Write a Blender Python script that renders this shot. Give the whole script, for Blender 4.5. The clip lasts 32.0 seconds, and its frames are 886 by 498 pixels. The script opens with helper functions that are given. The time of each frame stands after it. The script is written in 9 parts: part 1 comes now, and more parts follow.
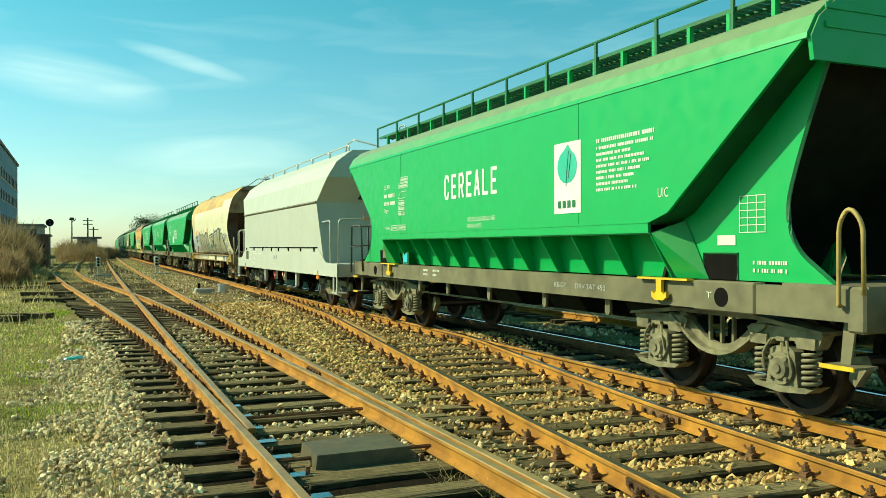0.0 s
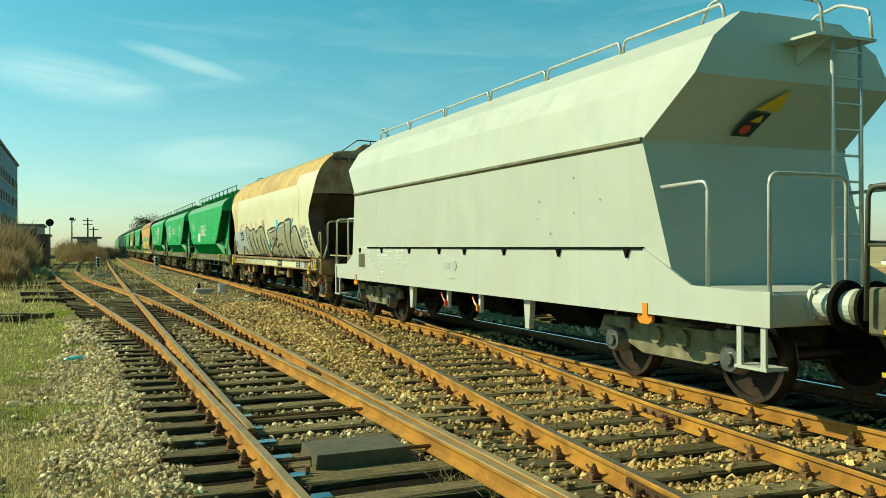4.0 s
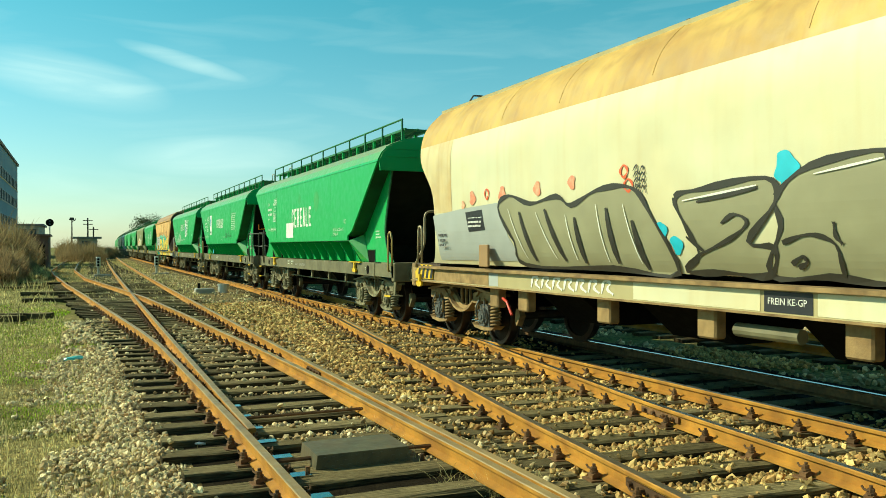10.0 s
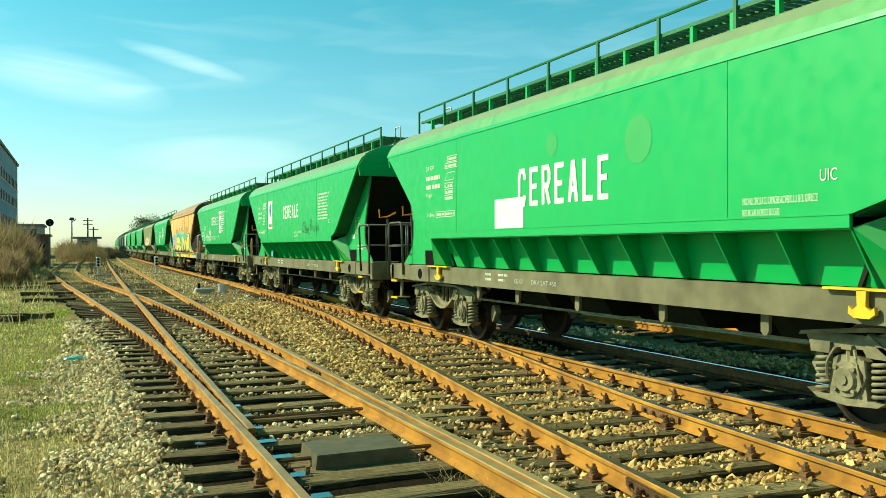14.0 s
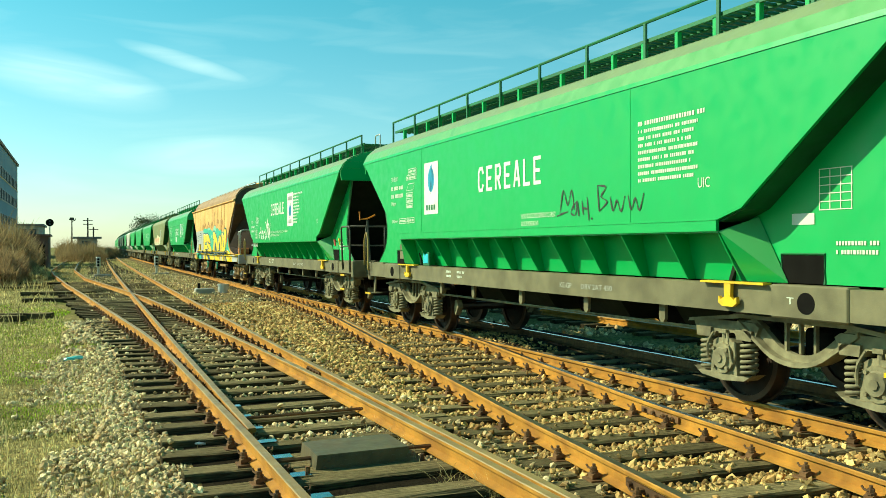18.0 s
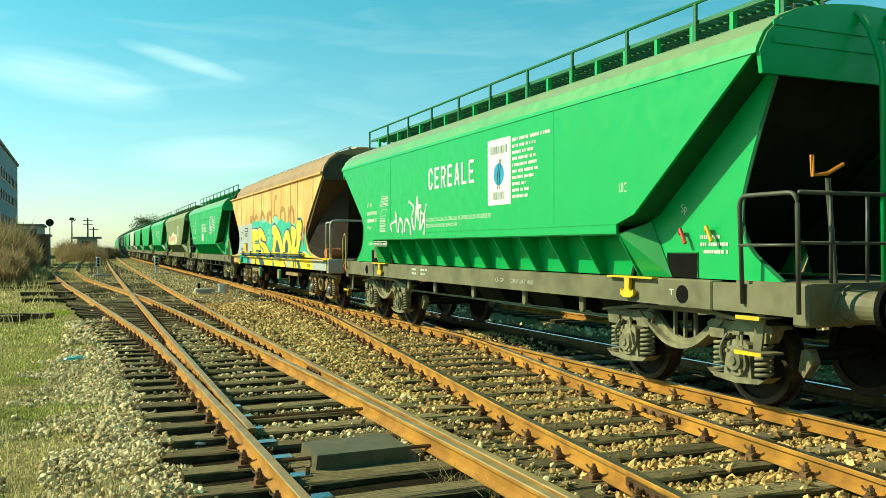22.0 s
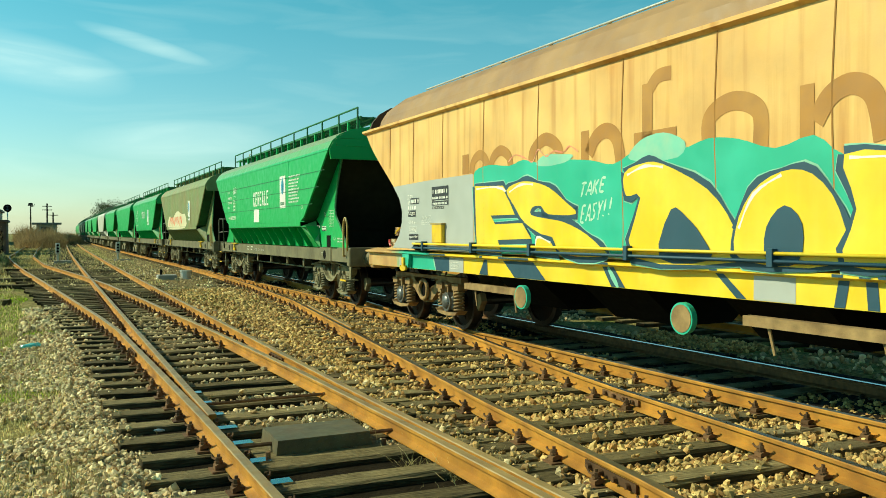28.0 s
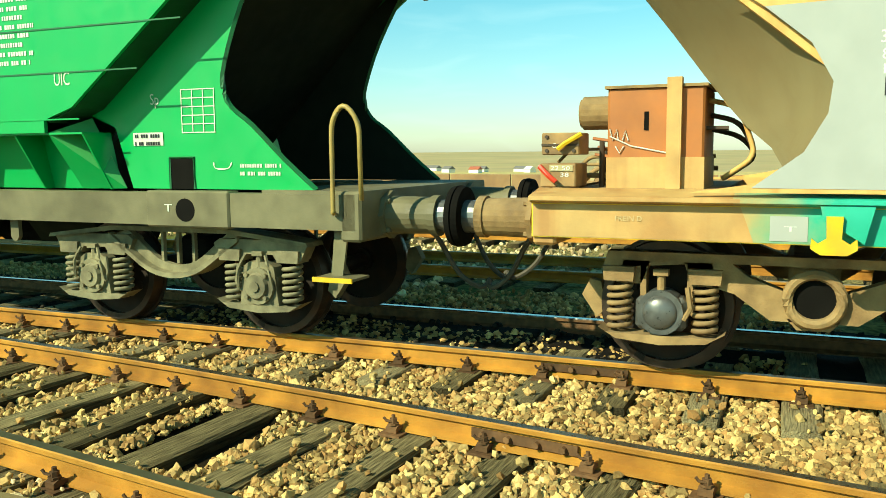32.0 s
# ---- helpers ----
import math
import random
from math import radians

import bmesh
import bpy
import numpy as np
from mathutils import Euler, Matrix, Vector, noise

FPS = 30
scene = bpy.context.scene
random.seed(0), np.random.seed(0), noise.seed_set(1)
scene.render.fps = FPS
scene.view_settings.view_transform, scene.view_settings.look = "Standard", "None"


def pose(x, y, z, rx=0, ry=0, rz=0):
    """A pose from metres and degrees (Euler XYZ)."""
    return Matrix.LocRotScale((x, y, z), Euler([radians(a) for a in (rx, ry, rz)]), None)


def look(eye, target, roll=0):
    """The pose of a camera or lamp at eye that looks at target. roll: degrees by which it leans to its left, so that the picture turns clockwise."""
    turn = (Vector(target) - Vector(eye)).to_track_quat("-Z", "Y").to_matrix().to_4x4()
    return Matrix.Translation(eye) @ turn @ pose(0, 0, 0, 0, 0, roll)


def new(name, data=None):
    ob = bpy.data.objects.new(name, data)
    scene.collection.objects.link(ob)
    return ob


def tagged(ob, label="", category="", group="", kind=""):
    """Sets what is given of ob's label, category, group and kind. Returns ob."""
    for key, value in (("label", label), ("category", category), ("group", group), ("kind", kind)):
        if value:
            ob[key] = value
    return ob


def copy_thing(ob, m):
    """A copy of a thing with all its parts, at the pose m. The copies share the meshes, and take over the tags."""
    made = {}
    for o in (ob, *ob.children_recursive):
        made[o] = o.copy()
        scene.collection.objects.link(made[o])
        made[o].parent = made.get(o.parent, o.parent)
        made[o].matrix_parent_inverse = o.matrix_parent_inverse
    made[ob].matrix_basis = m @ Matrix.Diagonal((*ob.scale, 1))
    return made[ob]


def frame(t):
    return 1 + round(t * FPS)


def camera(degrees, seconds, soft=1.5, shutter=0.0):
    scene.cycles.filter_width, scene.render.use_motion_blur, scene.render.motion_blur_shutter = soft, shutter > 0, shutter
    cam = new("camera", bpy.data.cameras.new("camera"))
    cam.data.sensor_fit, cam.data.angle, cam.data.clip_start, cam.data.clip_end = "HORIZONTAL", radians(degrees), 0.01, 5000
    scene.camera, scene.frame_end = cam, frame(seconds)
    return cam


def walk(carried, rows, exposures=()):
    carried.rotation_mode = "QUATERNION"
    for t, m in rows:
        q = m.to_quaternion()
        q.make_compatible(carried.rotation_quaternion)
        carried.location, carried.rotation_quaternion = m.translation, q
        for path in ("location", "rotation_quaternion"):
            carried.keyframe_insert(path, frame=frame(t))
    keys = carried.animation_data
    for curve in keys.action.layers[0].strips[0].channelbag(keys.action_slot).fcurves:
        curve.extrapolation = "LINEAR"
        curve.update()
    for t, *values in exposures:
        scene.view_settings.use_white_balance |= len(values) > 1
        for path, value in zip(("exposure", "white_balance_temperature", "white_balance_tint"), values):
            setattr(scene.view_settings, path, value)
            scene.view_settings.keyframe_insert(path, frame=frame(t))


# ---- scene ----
# Camera: stands still, then pans to its right at the end.
cam = camera(55.9, 32.0, soft=0.6)
STILL = pose(0, 0, 1.597, 89.81, 0.13, -23.54)
PATH = [
    (0.0, STILL),
    (13.0, STILL),
    (26.5, STILL),
    (27.0, pose(0.018, 0.015, 1.600, 89.73, -0.03, -23.24)),
    (27.5, pose(0.023, 0.020, 1.597, 89.42, 0.04, -23.61)),
    (28.0, pose(0.044, -0.004, 1.582, 88.86, 0.12, -25.83)),
    (28.5, pose(0.059, -0.006, 1.580, 88.34, 0.07, -28.92)),
    (29.0, pose(0.013, -0.058, 1.597, 88.20, -0.03, -33.89)),
    (29.5, pose(0.13, -0.08, 1.622, 87.75, 0.40, -38.30)),
    (30.0, pose(0.27, -0.02, 1.602, 87.25, 0.69, -45.60)),
    (30.5, pose(0.245, 0.02, 1.570, 87.06, 0.33, -53.65)),
    (31.0, pose(0.225, 0.02, 1.565, 86.19, 0.55, -57.98)),
    (31.5, pose(0.20, 0.01, 1.585, 84.54, 0.60, -62.65)),
    (32.0, pose(0.295, -0.02, 1.545, 83.40, 0.45, -67.05)),
]
WB = (6950, -5)
STOPS = [(0.0, 0.40), (3.0, 0.29), (6.0, 0.08), (8.5, 0.22), (10.0, 0.31), (13.0, 0.55), (19.0, 0.54), (24.0, 0.50), (27.0, 0.32), (29.0, 0.20), (30.0, 0.20), (31.0, 0.30), (32.0, 0.58)]
walk(cam, PATH, exposures=[(t, stops, *WB) for t, stops in STOPS])

# ---- light ----
SUN_TO = Vector((-0.70, 0.42, 0.58)).normalized()
sun = new("sun", bpy.data.lights.new("sun", "SUN"))
sun.data.energy, sun.data.angle, sun.data.color = 4.5, radians(0.55), (1.0, 0.93, 0.74)
sun.matrix_world = look((-40, 20, 50), Vector((-40, 20, 50)) - SUN_TO)
world = bpy.data.worlds.new("sky")
scene.world = world
world.use_nodes = True


def sky_world():
    nt = world.node_tree
    nt.nodes.clear()
    out = nt.nodes.new("ShaderNodeOutputWorld")
    bg = nt.nodes.new("ShaderNodeBackground")
    sky = nt.nodes.new("ShaderNodeTexSky")
    sky.sky_type, sky.sun_disc = "NISHITA", False
    sky.sun_elevation = math.asin(SUN_TO.z)
    sky.sun_rotation = math.atan2(SUN_TO.x, SUN_TO.y)
    sky.air_density, sky.dust_density, sky.ozone_density = 1.0, 0.5, 1.2
    link = nt.links.new
    tc = nt.nodes.new("ShaderNodeTexCoord")

    def ranged(src, a, b, c, d):
        r = nt.nodes.new("ShaderNodeMapRange")
        for i, v in enumerate((a, b, c, d)):
            r.inputs[i + 1].default_value = v
        link(src, r.inputs[0])
        return r.outputs[0]

    def calc(op, a, b=0.0):
        n = nt.nodes.new("ShaderNodeMath")
        n.operation = op
        for sock, v in zip(n.inputs, (a, b)):
            if isinstance(v, float):
                sock.default_value = v
            else:
                link(v, sock)
        return n.outputs[0]

    def along(v):
        n = nt.nodes.new("ShaderNodeVectorMath")
        n.operation = "DOT_PRODUCT"
        n.inputs[1].default_value = v
        link(tc.outputs["Generated"], n.inputs[0])
        return n.outputs["Value"]

    # pale near the horizon, deep turquoise above
    up = nt.nodes.new("ShaderNodeMix")
    up.data_type = "RGBA"
    up.inputs[6].default_value, up.inputs[7].default_value = (0.86, 0.98, 1.06, 1), (0.34, 1.12, 1.04, 1)
    link(ranged(along((0, 0, 1)), 0.0, 0.30, 0.0, 1.0), up.inputs[0])
    zen = nt.nodes.new("ShaderNodeMix")
    zen.data_type = "RGBA"
    zen.inputs[7].default_value = (0.20, 0.60, 0.72, 1)
    link(up.outputs[2], zen.inputs[6])
    link(ranged(along((0, 0, 1)), 0.32, 0.80, 0.0, 1.0), zen.inputs[0])
    tint = nt.nodes.new("ShaderNodeMix")
    tint.data_type, tint.blend_type = "RGBA", "MULTIPLY"
    tint.inputs[0].default_value = 1.0
    link(sky.outputs[0], tint.inputs[6])
    link(zen.outputs[2], tint.inputs[7])
    # thin high cloud, drawn out along the wind, and three stronger wisps
    mp = nt.nodes.new("ShaderNodeMapping")
    mp.inputs["Rotation"].default_value = (0.0, 0.25, 0.9)
    mp.inputs["Scale"].default_value = (2.0, 3.0, 14.0)
    nz = nt.nodes.new("ShaderNodeTexNoise")
    nz.inputs["Scale"].default_value, nz.inputs["Detail"].default_value, nz.inputs["Distortion"].default_value = 2.6, 6.0, 0.8
    link(tc.outputs["Generated"], mp.inputs[0])
    link(mp.outputs[0], nz.inputs["Vector"])
    total = ranged(nz.outputs[0], 0.50, 0.85, 0.0, 0.13)
    for azimuth, height, tilt, length, width, force in ((-0.5, 10.4, -9, 0.11, 0.030, 0.36), (6.3, 12.0, -14, 0.075, 0.010, 0.30), (8.5, 6.0, 2, 0.12, 0.025, 0.35)):
        az, el = radians(azimuth), radians(height)
        c = Vector((math.sin(az) * math.cos(el), math.cos(az) * math.cos(el), math.sin(el)))
        right = Vector((math.cos(az), -math.sin(az), 0))
        top = right.cross(c)
        u, v = right * math.cos(radians(tilt)) + top * math.sin(radians(tilt)), top * math.cos(radians(tilt)) - right * math.sin(radians(tilt))
        a, b = calc("DIVIDE", calc("SUBTRACT", along(u), u.dot(c)), length), calc("DIVIDE", calc("SUBTRACT", along(v), v.dot(c)), width)
        r2 = calc("ADD", calc("MULTIPLY", a, a), calc("MULTIPLY", b, b))
        body = calc("MULTIPLY", ranged(r2, 0.0, 1.0, force, 0.0), ranged(along(c), 0.5, 0.8, 0.0, 1.0))
        total = calc("ADD", total, calc("MULTIPLY", body, ranged(nz.outputs[0], 0.25, 0.65, 0.3, 1.0)))
    cl = nt.nodes.new("ShaderNodeMix")
    cl.data_type = "RGBA"
    cl.clamp_factor = True
    cl.inputs[7].default_value = (7.6, 9.5, 9.6, 1)
    link(total, cl.inputs[0])
    link(tint.outputs[2], cl.inputs[6])
    link(cl.outputs[2], bg.inputs[0])
    bg.inputs[1].default_value = 0.108
    nt.links.new(bg.outputs[0], out.inputs[0])


sky_world()

# ---- materials ----


def material(name, color, rough=0.6, metal=0.0, grain=0.10, scale=8.0, stain=None, stain_amount=0.0, stain_scale=1.5,
             bump=0.0, bump_scale=40.0, island=0.0, obrand=0.0, streak=0.0, up=None, up_amount=0.0, other=None, spec=0.5, along=None, bump_depth=0.02, fade=None):
    """A painted, rusted or earthy surface: base colour, fine grain, a second tone in stains, vertical streaks, a tone
    on upward faces (dust; painted light on the sleepers), relief.
    """
    m = bpy.data.materials.new(name)
    m.use_nodes = True
    nt = m.node_tree
    bs = nt.nodes["Principled BSDF"]
    bs.inputs["Roughness"].default_value = rough
    bs.inputs["Metallic"].default_value = metal
    bs.inputs["Specular IOR Level"].default_value = spec
    tc = nt.nodes.new("ShaderNodeTexCoord")
    link = nt.links.new

    def noise_at(sc, detail=4.0, stretch=None):
        n = nt.nodes.new("ShaderNodeTexNoise")
        n.inputs["Scale"].default_value, n.inputs["Detail"].default_value = sc, detail
        if stretch:
            mp = nt.nodes.new("ShaderNodeMapping")
            mp.inputs["Scale"].default_value = stretch
            link(tc.outputs["Object"], mp.inputs[0])
            link(mp.outputs[0], n.inputs["Vector"])
        else:
            link(tc.outputs["Object"], n.inputs["Vector"])
        return n.outputs[0]

    def ramp(src, a, b, c, d):
        r = nt.nodes.new("ShaderNodeMapRange")
        for i, v in enumerate((a, b, c, d)):
            r.inputs[i + 1].default_value = v
        link(src, r.inputs[0])
        return r.outputs[0]

    def mix(fac, a, b, blend="MIX"):
        x = nt.nodes.new("ShaderNodeMix")
        x.data_type, x.blend_type = "RGBA", blend
        for sock, v in ((x.inputs[0], fac), (x.inputs[6], a), (x.inputs[7], b)):
            if isinstance(v, (int, float)):
                sock.default_value = v
            elif isinstance(v, tuple):
                sock.default_value = (*v, 1)
            else:
                link(v, sock)
        return x.outputs[2]

    def scale_value(colour, fac):
        h = nt.nodes.new("ShaderNodeHueSaturation")
        link(colour, h.inputs["Color"])
        link(fac, h.inputs["Value"])
        return h.outputs[0]

    rgb = nt.nodes.new("ShaderNodeRGB")
    rgb.outputs[0].default_value = (*color, 1)
    col = rgb.outputs[0]
    if stain:
        col = mix(ramp(noise_at(stain_scale, 6.0), 0.42, 0.68, 0.0, stain_amount), col, stain)
    if streak and stain:
        col = mix(ramp(noise_at(1.0, 5.0, (6.0, 6.0, 0.35)), 0.5, 0.75, 0.0, streak), col, stain)
    if fade:      # a sprayed edge that thins out along the wagon
        second, f0, f1 = fade
        cut = nt.nodes.new("ShaderNodeSeparateXYZ")
        link(tc.outputs["Object"], cut.inputs[0])
        wob = nt.nodes.new("ShaderNodeMath")
        wob.operation = "ADD"
        link(cut.outputs[1], wob.inputs[0])
        link(ramp(noise_at(5.0, 5.0), 0.3, 0.7, -0.18, 0.18), wob.inputs[1])
        col = mix(ramp(wob.outputs[0], f0, f1, 0.0, 1.0), col, second)
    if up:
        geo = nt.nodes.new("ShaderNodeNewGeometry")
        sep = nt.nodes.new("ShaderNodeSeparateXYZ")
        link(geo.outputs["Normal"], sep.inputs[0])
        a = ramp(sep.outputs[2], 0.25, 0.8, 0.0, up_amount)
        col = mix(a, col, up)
    col = scale_value(col, ramp(noise_at(scale, 6.0, along), 0.3, 0.7, 1.0 - grain, 1.0 + grain))
    if island:
        geo = nt.nodes.new("ShaderNodeNewGeometry")
        if other:
            wrap = nt.nodes.new("ShaderNodeMath")
            wrap.operation = "FRACT"
            times = nt.nodes.new("ShaderNodeMath")
            times.operation = "MULTIPLY"
            times.inputs[1].default_value = 17.3
            link(geo.outputs["Random Per Island"], times.inputs[0])
            link(times.outputs[0], wrap.inputs[0])
            col = mix(ramp(wrap.outputs[0], 0.35, 1.0, 0.0, 0.9), col, other)
        col = scale_value(col, ramp(geo.outputs["Random Per Island"], 0.0, 1.0, 1.0 - island, 1.0 + island))
    if obrand:
        oi = nt.nodes.new("ShaderNodeObjectInfo")
        col = scale_value(col, ramp(oi.outputs["Random"], 0.0, 1.0, 1.0 - obrand, 1.0 + obrand))
    link(col, bs.inputs["Base Color"])
    if bump:
        b = nt.nodes.new("ShaderNodeBump")
        b.inputs["Strength"].default_value, b.inputs["Distance"].default_value = bump, bump_depth
        link(noise_at(bump_scale, 6.0, along), b.inputs["Height"])
        link(b.outputs[0], bs.inputs["Normal"])
    link(ramp(noise_at(scale * 2.0, 4.0), 0.3, 0.7, max(0.05, rough - 0.12), min(1.0, rough + 0.12)), bs.inputs["Roughness"])
    return m


DUST = (0.30, 0.27, 0.15)
M = {
    "green": material("green_paint", (0.006, 0.385, 0.084), 0.42, 0, 0.025, 3.0, (0.022, 0.34, 0.072), 0.12, 0.7, 0.03, 60, streak=0.18, up=DUST, up_amount=0.75),
    "green_old": material("faded_green_paint", (0.05, 0.26, 0.08), 0.55, 0, 0.1, 3.0, (0.16, 0.14, 0.06), 0.6, 0.9, 0.05, 60, streak=0.5, up=DUST, up_amount=0.75),
    "rustgreen": material("rusty_brown_green_paint", (0.17, 0.24, 0.08), 0.6, 0, 0.12, 3.0, (0.26, 0.17, 0.06), 0.7, 0.6, 0.05, 60, streak=0.5),
    "dark_green": material("dark_green_steel", (0.012, 0.16, 0.05), 0.5, 0, 0.1, 6.0, (0.03, 0.08, 0.03), 0.5, 1.5),
    "grey": material("pale_grey_paint", (0.50, 0.52, 0.42), 0.5, 0, 0.03, 2.0, (0.43, 0.425, 0.31), 0.30, 0.8, 0.03, 50, streak=0.25),
    "cream": material("cream_paint", (0.68, 0.64, 0.41), 0.5, 0, 0.05, 2.0, (0.60, 0.46, 0.20), 0.4, 0.6, 0.04, 50, streak=0.3),
    "cream_rust": material("rust_stained_cream_paint", (0.58, 0.37, 0.09), 0.6, 0, 0.12, 3.0, (0.36, 0.19, 0.05), 0.6, 1.1, 0.06, 50, streak=0.5),
    "tan": material("tan_weathered_paint", (0.79, 0.49, 0.155), 0.6, 0, 0.10, 2.5, (0.50, 0.22, 0.045), 0.5, 0.9, 0.06, 50, streak=0.95),
    "brown_roof": material("brown_rusted_roof", (0.34, 0.20, 0.08), 0.65, 0, 0.12, 3.0, (0.18, 0.09, 0.04), 0.5, 1.2, 0.08, 50),
    "brown_dark": material("dark_brown_steel", (0.055, 0.036, 0.02), 0.7, 0, 0.15, 5.0, (0.11, 0.06, 0.025), 0.6, 2.0, 0.1, 40),
    "rail_dark": material("dark_olive_handrail", (0.06, 0.065, 0.045), 0.5, 0, 0.15, 8.0, (0.11, 0.10, 0.06), 0.5, 3.0),
    "brown_end": material("rust_streaked_end_plate", (0.27, 0.235, 0.13), 0.65, 0, 0.15, 4.0, (0.17, 0.06, 0.02), 1.0, 1.9, 0.06, 50, streak=0.5),
    "rail_tan": material("tan_worn_tube", (0.42, 0.35, 0.20), 0.5, 0.1, 0.12, 8.0, (0.25, 0.16, 0.08), 0.5, 4.0),
    "gr_mint": material("pale_mint_spray_paint", (0.20, 0.56, 0.40), 0.55, 0, 0.10, 3.0, (0.40, 0.56, 0.36), 0.6, 4.0),
    "stone_warm": material("ochre_limestone_ballast", (0.59, 0.43, 0.165), 0.9, 0, 0.25, 20.0, (0.33, 0.20, 0.065), 0.6, 1.1, 0.35, 70, island=0.55, other=(0.33, 0.17, 0.055), spec=0.15),
    # wagon green darkened to paint the shadow strip along the slope
    "slope_shadow": material("shadow_dark_green_plate", (0.012, 0.105, 0.036), 0.6, 0, 0.15, 5.0, (0.012, 0.035, 0.015), 0.7, 1.2, spec=0.2),
    "cream_stain": material("ochre_stained_cream_paint", (0.66, 0.53, 0.27), 0.55, 0, 0.06, 3.0, (0.45, 0.25, 0.07), 0.95, 0.8, 0.05, 50, streak=0.4),
    "gr_red_thin": material("thin_red_spray_paint", (0.74, 0.24, 0.13), 0.55, 0, 0.15, 6.0, (0.70, 0.50, 0.30), 0.7, 9.0),
    "green_faint": material("sun_bleached_green_paint", (0.035, 0.36, 0.085), 0.5, 0, 0.06, 3.0, (0.07, 0.32, 0.07), 0.5, 2.0),
    "timber": material("oil_stained_tan_board", (0.36, 0.22, 0.085), 0.75, 0, 0.25, 6.0, (0.14, 0.08, 0.035), 0.7, 5.0, 0.1, 40),
    "gr_mint_white": material("thin_white_spray_paint", (0.50, 0.72, 0.55), 0.55, 0, 0.12, 8.0, (0.20, 0.55, 0.38), 0.6, 12.0),
    "brown_mark": material("faded_brown_lettering", (0.40, 0.18, 0.028), 0.6, 0, 0.1, 4.0, (0.50, 0.27, 0.06), 0.4, 2.0),
    "sill": material("olive_frame_paint", (0.185, 0.168, 0.090), 0.6, 0, 0.16, 6.0, (0.075, 0.066, 0.034), 0.6, 1.6, 0.08, 60, spec=0.3),
    "bogie": material("dusty_dark_bogie_steel", (0.25, 0.225, 0.125), 0.8, 0, 0.3, 9.0, (0.065, 0.06, 0.038), 0.65, 3.2, 0.2, 60, up=(0.30, 0.27, 0.16), up_amount=0.5, spec=0.25),
    "bogie_rust": material("rusty_bogie_steel", (0.34, 0.225, 0.095), 0.8, 0, 0.25, 9.0, (0.12, 0.065, 0.03), 0.6, 3.0, 0.2, 60, up=(0.24, 0.18, 0.10), up_amount=0.4, spec=0.25),
    "axlebox": material("grey_axle_box_steel", (0.17, 0.175, 0.16), 0.36, 0.45, 0.2, 12.0, (0.05, 0.05, 0.045), 0.6, 5.0),
    "wheel": material("dark_wheel_steel", (0.030, 0.024, 0.018), 0.75, 0.2, 0.2, 10.0, (0.075, 0.036, 0.018), 0.5, 4.0, spec=0.2),
    "tyre": material("worn_wheel_rim", (0.075, 0.055, 0.04), 0.42, 0.7, 0.2, 10.0, (0.11, 0.055, 0.03), 0.5, 5.0),
    "black": material("black_steel_and_shade", (0.009, 0.0085, 0.007), 0.9, 0, 0.2, 8.0, spec=0.05),
    "rubber": material("dusty_rubber_hose", (0.085, 0.075, 0.05), 0.8, 0, 0.2, 8.0),
    "yellow": material("yellow_paint", (0.78, 0.50, 0.02), 0.45, 0, 0.08, 8.0, (0.4, 0.25, 0.05), 0.4, 6.0),
    "yellow_dull": material("dull_yellow_tube", (0.42, 0.30, 0.08), 0.5, 0, 0.1, 8.0, (0.25, 0.18, 0.07), 0.5, 6.0),
    "orange": material("orange_paint", (0.75, 0.25, 0.02), 0.45, 0, 0.08, 8.0),
    "red": material("red_paint", (0.62, 0.05, 0.02), 0.45, 0, 0.08, 8.0),
    "white": material("white_paint", (0.80, 0.79, 0.70), 0.5, 0, 0.05, 8.0, (0.55, 0.6, 0.45), 0.4, 5.0),
    "offwhite": material("worn_white_marking", (0.66, 0.72, 0.56), 0.5, 0, 0.05, 8.0),
    "rail_grey": material("galvanised_tube", (0.52, 0.53, 0.46), 0.4, 0.3, 0.08, 10.0),
    "sign_blue": material("teal_blue_sign", (0.01, 0.28, 0.44), 0.5, 0, 0.05, 8.0),
    "cyan": material("cyan_paint", (0.03, 0.50, 0.62), 0.5, 0, 0.1, 8.0),
    "label_black": material("black_label", (0.02, 0.02, 0.022), 0.5, 0, 0.1, 8.0),
    "patch_grey": material("grey_repaint_panel", (0.42, 0.44, 0.40), 0.5, 0, 0.05, 4.0, (0.34, 0.35, 0.30), 0.4, 1.2),
    "gr_grey": material("grey_green_spray_paint", (0.30, 0.28, 0.16), 0.55, 0, 0.06, 3.0, (0.36, 0.34, 0.2), 0.4, 1.5),
    "gr_black": material("black_spray_paint", (0.035, 0.032, 0.022), 0.55, 0, 0.1, 4.0),
    "gr_yellow": material("yellow_spray_paint", (0.84, 0.54, 0.014), 0.5, 0, 0.10, 3.0, (0.80, 0.66, 0.07), 0.6, 1.6, streak=0.25),
    "gr_teal": material("teal_spray_paint", (0.02, 0.42, 0.26), 0.55, 0, 0.08, 3.0, (0.05, 0.5, 0.36), 0.5, 1.5),
    "gr_teal_fade": material("teal_spray_paint_thinning_out", (0.02, 0.42, 0.26), 0.55, 0, 0.10, 3.0, (0.05, 0.5, 0.36), 0.5, 1.5, fade=((0.58, 0.37, 0.13), 5.15, 5.80)),
    "tan_frame": material("sunburnt_tan_frame_paint", (0.58, 0.37, 0.13), 0.65, 0, 0.15, 4.0, (0.36, 0.16, 0.045), 0.6, 2.2, 0.08, 50, streak=0.6),
    "gr_navy": material("navy_spray_paint", (0.015, 0.065, 0.10), 0.55, 0, 0.1, 3.0),
